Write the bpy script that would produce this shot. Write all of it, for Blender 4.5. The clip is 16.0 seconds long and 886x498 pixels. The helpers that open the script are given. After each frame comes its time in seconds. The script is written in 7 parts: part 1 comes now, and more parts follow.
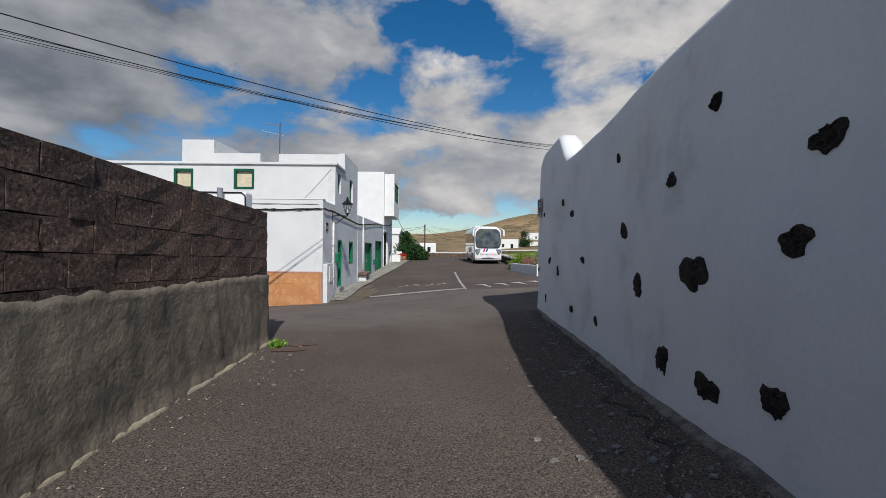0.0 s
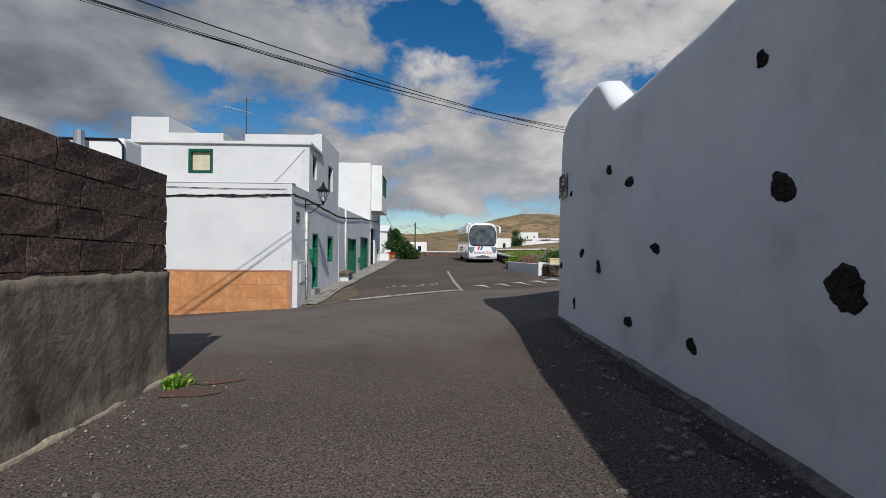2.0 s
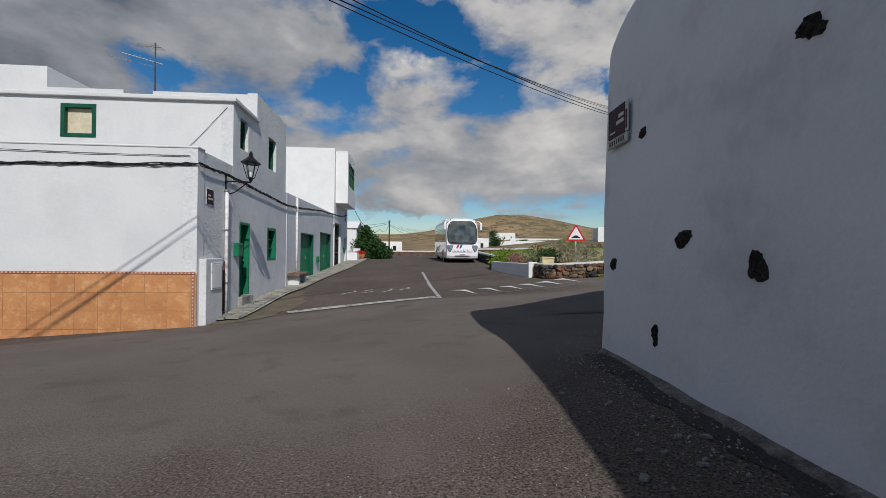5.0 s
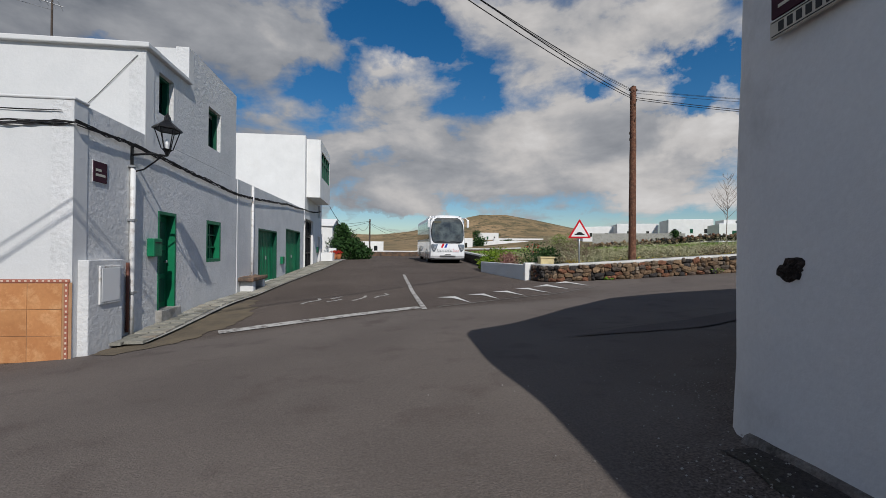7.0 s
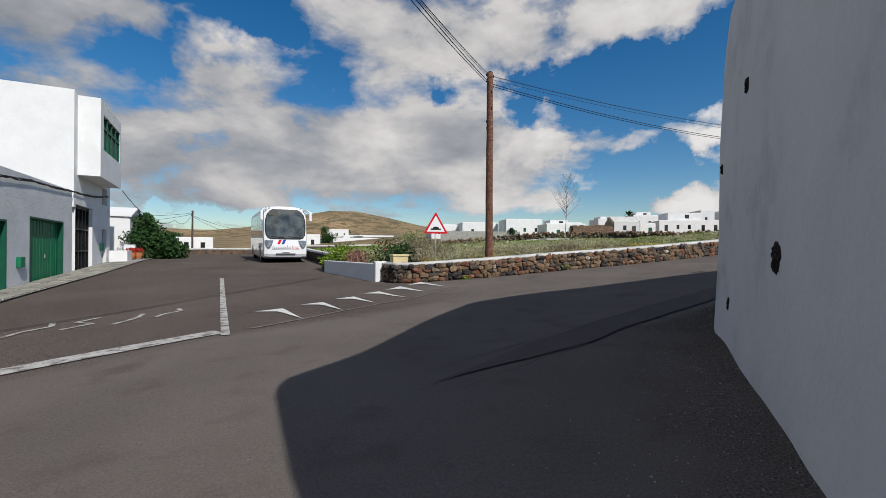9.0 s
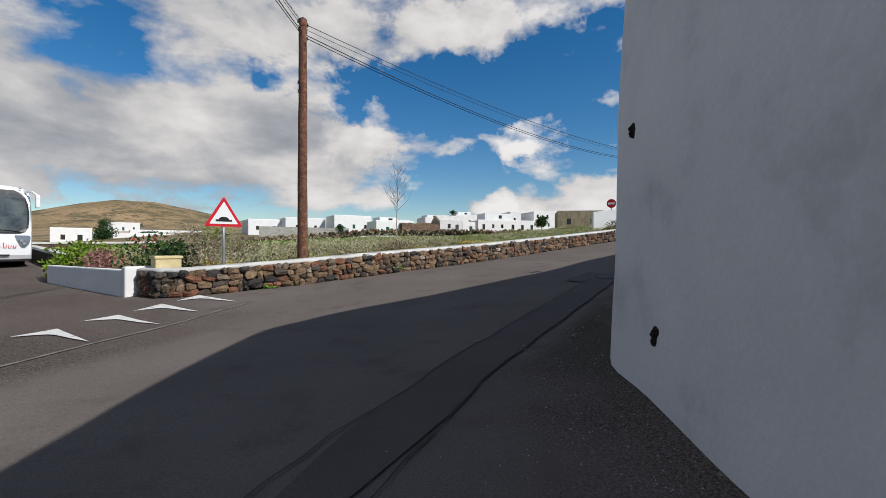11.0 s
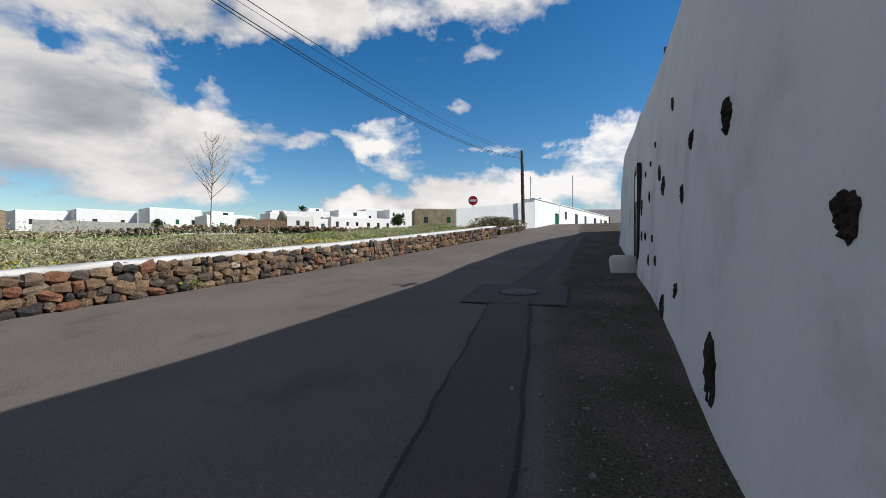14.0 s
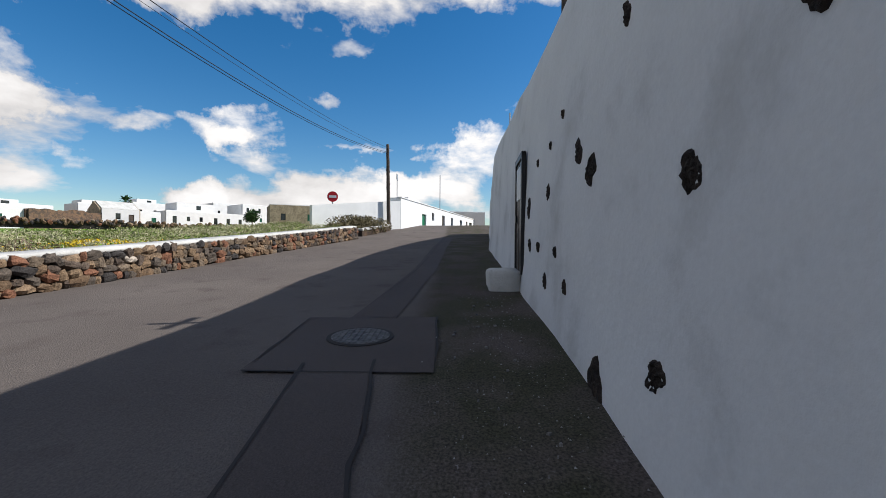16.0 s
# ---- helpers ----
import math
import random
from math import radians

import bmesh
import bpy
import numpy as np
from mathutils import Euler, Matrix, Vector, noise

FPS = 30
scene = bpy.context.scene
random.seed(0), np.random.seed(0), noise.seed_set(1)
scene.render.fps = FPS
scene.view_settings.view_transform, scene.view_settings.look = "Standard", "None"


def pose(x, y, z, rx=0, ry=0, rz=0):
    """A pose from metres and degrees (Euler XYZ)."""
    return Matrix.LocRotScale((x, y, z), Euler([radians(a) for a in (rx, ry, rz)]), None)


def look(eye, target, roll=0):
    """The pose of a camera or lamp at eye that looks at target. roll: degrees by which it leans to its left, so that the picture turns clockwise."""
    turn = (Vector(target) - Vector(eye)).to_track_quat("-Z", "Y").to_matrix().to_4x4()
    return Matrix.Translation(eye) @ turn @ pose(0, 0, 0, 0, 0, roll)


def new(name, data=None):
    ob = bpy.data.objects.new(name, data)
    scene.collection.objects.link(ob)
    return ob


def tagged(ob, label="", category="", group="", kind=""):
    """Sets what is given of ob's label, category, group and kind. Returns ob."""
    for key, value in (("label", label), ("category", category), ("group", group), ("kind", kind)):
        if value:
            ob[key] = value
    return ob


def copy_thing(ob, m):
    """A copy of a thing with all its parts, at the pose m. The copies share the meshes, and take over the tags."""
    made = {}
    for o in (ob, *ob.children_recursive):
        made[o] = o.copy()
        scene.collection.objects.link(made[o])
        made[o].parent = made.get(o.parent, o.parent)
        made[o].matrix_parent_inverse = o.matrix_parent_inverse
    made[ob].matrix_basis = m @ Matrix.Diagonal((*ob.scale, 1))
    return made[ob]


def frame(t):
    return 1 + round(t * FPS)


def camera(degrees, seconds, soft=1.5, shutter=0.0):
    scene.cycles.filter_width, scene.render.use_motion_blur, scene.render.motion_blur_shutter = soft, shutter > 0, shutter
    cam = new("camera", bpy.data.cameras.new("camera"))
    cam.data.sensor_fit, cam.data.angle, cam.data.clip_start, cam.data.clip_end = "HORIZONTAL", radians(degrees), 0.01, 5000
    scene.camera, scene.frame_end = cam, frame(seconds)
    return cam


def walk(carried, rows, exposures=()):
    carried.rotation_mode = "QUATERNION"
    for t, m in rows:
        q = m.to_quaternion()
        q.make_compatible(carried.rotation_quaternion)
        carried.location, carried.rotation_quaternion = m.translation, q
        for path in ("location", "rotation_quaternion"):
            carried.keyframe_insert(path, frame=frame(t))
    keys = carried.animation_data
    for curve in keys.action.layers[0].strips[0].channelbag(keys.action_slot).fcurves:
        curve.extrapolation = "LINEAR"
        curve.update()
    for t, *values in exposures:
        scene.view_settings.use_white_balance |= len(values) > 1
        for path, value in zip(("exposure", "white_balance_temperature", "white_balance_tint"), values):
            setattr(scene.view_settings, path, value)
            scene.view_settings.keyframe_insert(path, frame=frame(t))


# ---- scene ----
cam = camera(92.2, 16.0, soft=0.75)
PATH = [
    (0, (0.132, -0.159, 1.609), (0.23, 1.839, 1.616), 0.5),
    (0.5, (0.123, 0.495, 1.551), (0.231, 2.492, 1.559), 0.4),
    (1, (0.084, 1.154, 1.538), (0.194, 3.151, 1.545), 0.5),
    (1.5, (0.137, 1.801, 1.471), (0.275, 3.796, 1.478), 0.5),
    (2, (0.182, 2.444, 1.421), (0.324, 4.439, 1.429), 0.5),
    (2.5, (0.199, 3.111, 1.425), (0.4, 5.101, 1.433), 0.6),
    (3, (0.213, 3.711, 1.375), (0.428, 5.699, 1.384), 0.7),
    (3.5, (0.264, 4.342, 1.393), (0.478, 6.33, 1.402), 0.6),
    (4, (0.38, 4.97, 1.333), (0.603, 6.957, 1.344), 0.6),
    (6.5, (0.773, 8.199, 1.244), (1.066, 10.178, 1.256), 0.5),
    (7, (0.852, 8.909, 1.225), (1.184, 10.882, 1.239), 0.5),
    (7.5, (0.989, 9.562, 1.199), (1.438, 11.511, 1.211), 0.5),
    (8, (1.156, 10.154, 1.188), (1.67, 12.087, 1.199), 0.4),
    (8.5, (1.38, 10.765, 1.233), (2.139, 12.615, 1.24), 0.4),
    (9, (1.782, 11.366, 1.231), (2.764, 13.108, 1.236), 0.3),
    (9.5, (2.257, 11.96, 1.267), (3.401, 13.6, 1.27), 0.2),
    (10, (2.788, 12.503, 1.26), (4.15, 13.966, 1.258), 0.1),
    (12.5, (5.536, 15.032, 1.327), (7.164, 16.193, 1.323), 0.1),
    (13, (6.108, 15.404, 1.313), (7.756, 16.537, 1.31), 0.1),
    (13.5, (6.727, 15.63, 1.341), (8.555, 16.443, 1.333), 0.0),
    (14, (7.437, 15.719, 1.357), (9.331, 16.361, 1.345), -0.1),
    (14.5, (8.22, 15.79, 1.426), (10.17, 16.235, 1.414), 0.1),
    (15, (8.945, 15.79, 1.472), (10.932, 16.011, 1.456), 0.0),
    (15.5, (9.64, 15.852, 1.505), (11.635, 16.003, 1.491), 0.3),
    (16, (10.345, 15.871, 1.536), (12.344, 15.915, 1.524), 0.4),
]
walk(cam, [(t, look(eye, target, roll)) for t, eye, target, roll in PATH], [(0.0, 0.10), (4.0, -0.08), (7.0, -0.09), (8.5, 0.06), (10.2, 0.20), (12.5, 0.28), (16.0, 0.50)])

# ---- light ----
SUN_DIR = Vector((-0.19, 1.0, -0.87)).normalized()
world = bpy.data.worlds.new("sky")
scene.world = world
world.use_nodes = True
wn, wl = world.node_tree.nodes, world.node_tree.links
wn.clear()


def wnode(kind, **values):
    n = wn.new(kind)
    for key, value in values.items():
        n.inputs[key].default_value = value
    return n


def wmath(op, a, b=None, clamp=False):
    n = wn.new("ShaderNodeMath")
    n.operation, n.use_clamp = op, clamp
    for i, v in enumerate((a, b)):
        if v is None:
            continue
        if isinstance(v, (int, float)):
            n.inputs[i].default_value = v
        else:
            wl.new(v, n.inputs[i])
    return n.outputs[0]


def wramp(fac, stops):
    n = wn.new("ShaderNodeValToRGB")
    e = n.color_ramp.elements
    while len(e) < len(stops):
        e.new(0.5)
    for s, (p, c) in zip(e, stops):
        s.position, s.color = p, (*c, 1)
    wl.new(fac, n.inputs[0])
    return n.outputs[0]


sky = wn.new("ShaderNodeTexSky")
sky.sky_type, sky.sun_disc = "NISHITA", False
sky.sun_elevation, sky.sun_rotation = radians(40.5), radians(169)
sky.dust_density, sky.ozone_density = 0.4, 2.5
hsv = wnode("ShaderNodeHueSaturation", Saturation=1.40, Value=0.082)
wl.new(sky.outputs[0], hsv.inputs["Color"])
tex = wn.new("ShaderNodeTexCoord")
sep = wn.new("ShaderNodeSeparateXYZ")
wl.new(tex.outputs["Generated"], sep.inputs[0])
up = wmath("ADD", wmath("MAXIMUM", sep.outputs[2], 0.0), 0.16)
comb = wn.new("ShaderNodeCombineXYZ")
wl.new(wmath("DIVIDE", sep.outputs[0], up), comb.inputs[0])
wl.new(wmath("DIVIDE", sep.outputs[1], up), comb.inputs[1])
comb.inputs[2].default_value = 3.7
big = wnode("ShaderNodeTexNoise", Scale=1.25, Detail=9.0, Roughness=0.58, Distortion=0.25)
wl.new(comb.outputs[0], big.inputs["Vector"])
soft_noise = wnode("ShaderNodeTexNoise", Scale=0.55, Detail=3.0, Roughness=0.5)
wl.new(comb.outputs[0], soft_noise.inputs["Vector"])
puff_map = wn.new("ShaderNodeMapping")
puff_map.inputs["Scale"].default_value = (5.2, 5.2, 10.5)
puff_map.inputs["Location"].default_value = (1.7, 0.6, 0.35)
wl.new(tex.outputs["Generated"], puff_map.inputs["Vector"])
puff = wnode("ShaderNodeTexNoise", Scale=1.0, Detail=9.0, Roughness=0.55, Distortion=0.15)
wl.new(puff_map.outputs[0], puff.inputs["Vector"])
heap = wmath("ADD", wmath("MULTIPLY", big.outputs[0], 0.42), wmath("MULTIPLY", puff.outputs[0], 0.58))
# cloud field in degrees of azimuth (from north, eastwards) and height, its outlines frayed by noise
fray = wnode("ShaderNodeTexNoise", Scale=7.0, Detail=8.0, Roughness=0.62)
wl.new(tex.outputs["Generated"], fray.inputs["Vector"])
fray_rgb = wn.new("ShaderNodeSeparateColor")
wl.new(fray.outputs["Color"], fray_rgb.inputs[0])
azimuth = wmath("MULTIPLY", wmath("ARCTAN2", sep.outputs[0], sep.outputs[1]), 57.296)
height = wmath("MULTIPLY", wmath("ARCSINE", sep.outputs[2]), 57.296)
place = wn.new("ShaderNodeCombineXYZ")
wl.new(wmath("ADD", azimuth, wmath("MULTIPLY", wmath("SUBTRACT", fray_rgb.outputs[0], 0.5), 15.0)), place.inputs[0])
wl.new(wmath("ADD", height, wmath("MULTIPLY", wmath("SUBTRACT", fray_rgb.outputs[1], 0.5), 9.0)), place.inputs[1])
# masses of cloud and openings: azimuth, height, half width, half height, thickness, whiteness
GREY_BANK = [(-38.7, 16.0, 12, 9, 0.15, -0.13), (-14.0, 23.8, 11.5, 6, 0.16, 0.02), (24.0, 26.0, 13, 6, 0.16, 0.06), (-32.7, 24.5, 9, 3, 0.10, -0.1),
             (3.9, 18.0, 12, 5, 0.17, 0.10), (9.2, 10.5, 22, 5.5, 0.22, 0.10), (-12.0, 12.5, 13, 6, 0.20, 0.04), (23, 13.5, 18, 6, 0.21, 0.06), (32, 12.5, 12, 6.5, 0.16, -0.06), (30, 7.5, 18, 3.2, 0.14, 0.08)]
HIGH_HEAPS = [(53.3, 26.5, 11, 5, 0.20, 0.14), (61.3, 28.0, 10, 4, 0.20, 0.2), (80.0, 30.2, 18, 3.6, 0.22, 0.2), (43.2, 25.8, 11, 3.5, 0.16, 0.12), (98, 31.5, 16, 4, 0.2, 0.2),
              (74.0, 18.7, 4.5, 1.7, 0.24, 0.2), (0.5, 20.7, 5.5, 2.6, 0.10, 0.05)]
LOW_HEAPS = [(41.4, 13.4, 6.4, 3.4, 0.28, 0.30), (49.6, 8.5, 3.4, 1.9, 0.20, 0.25), (57.7, 13.0, 7, 1.8, 0.16, 0.22), (59.7, 6.0, 5, 2.6, 0.24, 0.36), (63.0, 14.2, 9, 3.2, 0.25, 0.28),
             (69.5, 5.6, 16, 3.6, 0.28, 0.24), (88.0, 8.5, 9, 4.8, 0.28, 0.30), (94.0, 13.0, 6, 4, 0.22, 0.32), (108, 9, 12, 6, 0.2, 0.3)]
OPENINGS = [(1.0, 28.6, 9.5, 5.0, -0.20, 0), (7.2, 26.0, 5, 2.3, -0.14, 0), (-25.6, 19.9, 5, 2.2, -0.14, 0), (-18.0, 16.6, 9, 1.6, -0.10, 0), (-6.8, 20.8, 5, 2.8, -0.13, 0),
            (40.6, 20.6, 4.5, 4, -0.22, 0), (54.0, 18.4, 11, 3.4, -0.25, 0), (63.5, 22.6, 5, 3.8, -0.2, 0), (2.5, 4.4, 20, 1.2, -0.2, 0)]
BLUE_EAST = [(66.0, 20.8, 20, 3.6, -0.22, 0), (87.0, 19.5, 14, 6.5, -0.30, 0), (53.7, 9.4, 7, 2.4, -0.12, 0), (78.0, 11.2, 9, 1.9, -0.18, 0), (50.0, 4.0, 13, 1.3, -0.16, 0), (29.6, 19.9, 3, 2.2, -0.12, 0)]
mass, white = 0.0, 0.0
for az, el, half_w, half_h, thick, pale in GREY_BANK + HIGH_HEAPS + LOW_HEAPS + OPENINGS + BLUE_EAST:
    shift = wn.new("ShaderNodeVectorMath")
    shift.operation = "MULTIPLY_ADD"
    wl.new(place.outputs[0], shift.inputs[0])
    shift.inputs[1].default_value = (1 / half_w, 1 / half_h, 0)
    shift.inputs[2].default_value = (-az / half_w, -el / half_h, 0)
    square = wn.new("ShaderNodeVectorMath")
    square.operation = "DOT_PRODUCT"
    wl.new(shift.outputs[0], square.inputs[0])
    wl.new(shift.outputs[0], square.inputs[1])
    dome = wmath("SUBTRACT", 1.0, square.outputs["Value"], clamp=True)
    mass = wmath("ADD", wmath("MULTIPLY", dome, thick), mass)
    if pale:
        white = wmath("ADD", wmath("MULTIPLY", dome, pale), white)
bank = wmath("ADD", wmath("MULTIPLY", sep.outputs[0], -0.075), wmath("MULTIPLY", sep.outputs[1], 0.05))
overhead = wmath("MAXIMUM", wmath("SUBTRACT", sep.outputs[2], 0.54), 0.0)
cover = wmath("ADD", wmath("ADD", wmath("ADD", wmath("MULTIPLY", heap, 1.38), bank), wmath("MULTIPLY", mass, 0.88)), wmath("ADD", wmath("MULTIPLY", overhead, 0.02), -0.185))
mask = wramp(cover, [(0.48, (0, 0, 0)), (0.55, (0.5, 0.5, 0.5)), (0.63, (1, 1, 1))])
tone = wmath("ADD", wmath("MULTIPLY", soft_noise.outputs[0], 0.7), wmath("SUBTRACT", 1.49, wmath("MULTIPLY", puff.outputs[0], 1.65)))
tone = wmath("ADD", tone, wmath("ADD", wmath("ADD", wmath("MULTIPLY", sep.outputs[0], -0.22), wmath("MULTIPLY", sep.outputs[1], 0.04)), -0.10))
tone = wmath("SUBTRACT", wmath("SUBTRACT", tone, white), wmath("MULTIPLY", overhead, 0.2))
cloud = wramp(wmath("ADD", wmath("MULTIPLY", tone, 0.62), 0.10), [(0.30, (0.70, 0.685, 0.68)), (0.50, (0.53, 0.515, 0.51)), (0.68, (0.33, 0.34, 0.365)), (0.88, (0.20, 0.215, 0.245)), (1.0, (0.13, 0.145, 0.175))])
mixer = wn.new("ShaderNodeMix")
mixer.data_type = "RGBA"
wl.new(mask, mixer.inputs[0])
wl.new(hsv.outputs[0], mixer.inputs[6])
wl.new(cloud, mixer.inputs[7])
backg = wnode("ShaderNodeBackground", Strength=1.04)
wl.new(mixer.outputs[2], backg.inputs["Color"])
wout = wn.new("ShaderNodeOutputWorld")
wl.new(backg.outputs[0], wout.inputs[0])

sun = new("sun", bpy.data.lights.new("sun", "SUN"))
sun.data.energy, sun.data.angle, sun.data.color = 3.9, radians(0.53), (1.0, 0.965, 0.915)
sun.rotation_euler = SUN_DIR.to_track_quat("-Z", "Y").to_euler()


# ---- materials ----
def material(name, base, rough=0.85, metal=0.0, vary=(), grain=0.0, grain_scale=60.0, bump=0.0, bump_scale=20.0,
             stain=None, stain_scale=0.6, stain_cut=(0.5, 0.68), random_tone=0.0, spec=0.3, wave=None, second=None, coat=0.0):
    """Principled surface with two scales of variation. vary: (other colour, scale); stain: a third colour in patches;
    second: (colour, scale, from, to), fine specks."""
    m = bpy.data.materials.new(name)
    m.use_nodes = True
    n, k = m.node_tree.nodes, m.node_tree.links
    p = n["Principled BSDF"]
    p.inputs["Roughness"].default_value, p.inputs["Metallic"].default_value = rough, metal
    p.inputs["Specular IOR Level"].default_value = spec
    p.inputs["Coat Weight"].default_value = coat
    co = n.new("ShaderNodeNewGeometry").outputs["Position"]

    def tex_noise(scale, detail=4.0, rough_=0.6):
        t = n.new("ShaderNodeTexNoise")
        t.inputs["Scale"].default_value, t.inputs["Detail"].default_value, t.inputs["Roughness"].default_value = scale, detail, rough_
        k.new(co, t.inputs["Vector"])
        return t.outputs[0]

    def ramp(v, a, b):
        r = n.new("ShaderNodeMapRange")
        r.inputs[1].default_value, r.inputs[2].default_value = a, b
        k.new(v, r.inputs[0])
        return r.outputs[0]

    def mix(f, a, b):
        x = n.new("ShaderNodeMix")
        x.data_type = "RGBA"
        for s, v in ((0, f), (6, a), (7, b)):
            if isinstance(v, (int, float)):
                x.inputs[s].default_value = v
            elif isinstance(v, tuple):
                x.inputs[s].default_value = (*v, 1)
            else:
                k.new(v, x.inputs[s])
        return x.outputs[2]

    col = tuple(base)
    if vary:
        col = mix(ramp(tex_noise(vary[1], 5), 0.35, 0.65), col, tuple(vary[0]))
    if stain:
        col = mix(ramp(tex_noise(stain_scale, 7, 0.65), *stain_cut), col, tuple(stain))
    if second:
        col = mix(ramp(tex_noise(second[1], 2), second[2], second[3]), col, tuple(second[0]))
    if grain:
        g = ramp(tex_noise(grain_scale, 3), 0.3, 0.7)
        g2 = n.new("ShaderNodeMapRange")
        g2.inputs[3].default_value, g2.inputs[4].default_value = 1 - grain, 1 + grain
        k.new(g, g2.inputs[0])
        v = n.new("ShaderNodeHueSaturation")
        k.new(g2.outputs[0], v.inputs["Value"])
        if isinstance(col, tuple):
            v.inputs["Color"].default_value = (*col, 1)
        else:
            k.new(col, v.inputs["Color"])
        col = v.outputs[0]
    if random_tone:
        info = n.new("ShaderNodeObjectInfo").outputs["Random"]
        r = n.new("ShaderNodeMapRange")
        r.inputs[3].default_value, r.inputs[4].default_value = 1 - random_tone, 1 + random_tone
        k.new(info, r.inputs[0])
        v = n.new("ShaderNodeHueSaturation")
        k.new(r.outputs[0], v.inputs["Value"])
        if isinstance(col, tuple):
            v.inputs["Color"].default_value = (*col, 1)
        else:
            k.new(col, v.inputs["Color"])
        col = v.outputs[0]
    if isinstance(col, tuple):
        p.inputs["Base Color"].default_value = (*col, 1)
    else:
        k.new(col, p.inputs["Base Color"])
    if bump:
        b = n.new("ShaderNodeBump")
        b.inputs["Strength"].default_value, b.inputs["Distance"].default_value = min(1.0, bump), 0.03
        k.new(tex_noise(bump_scale, 6, 0.65), b.inputs["Height"])
        k.new(b.outputs[0], p.inputs["Normal"])
    return m


M_plaster = material("white_plaster", (0.64, 0.64, 0.635), 0.9, vary=((0.585, 0.59, 0.59), 0.9), stain=(0.53, 0.53, 0.525), stain_scale=0.45,
                     stain_cut=(0.55, 0.9), grain=0.03, bump=0.25, bump_scale=9)
M_rough_plaster = material("rough_white_plaster", (0.65, 0.65, 0.65), 0.92, vary=((0.57, 0.575, 0.575), 1.3), grain=0.07, grain_scale=16, bump=0.75, bump_scale=11)
M_wall_plaster = material("limewashed_plaster", (0.68, 0.69, 0.70), 0.9, vary=((0.60, 0.61, 0.63), 0.7), stain=(0.43, 0.435, 0.43), stain_scale=0.7,
                          stain_cut=(0.54, 0.80), grain=0.03, grain_scale=30, bump=0.35, bump_scale=5)
# plaster white raised in colour, so far walls and planter look more brightly lit
M_white = material("brightened_whitewash", (0.74, 0.74, 0.73), 0.9, vary=((0.68, 0.68, 0.67), 1.2), stain=(0.66, 0.65, 0.63), stain_scale=0.9, stain_cut=(0.6, 0.85), grain=0.03, bump=0.3, bump_scale=8)


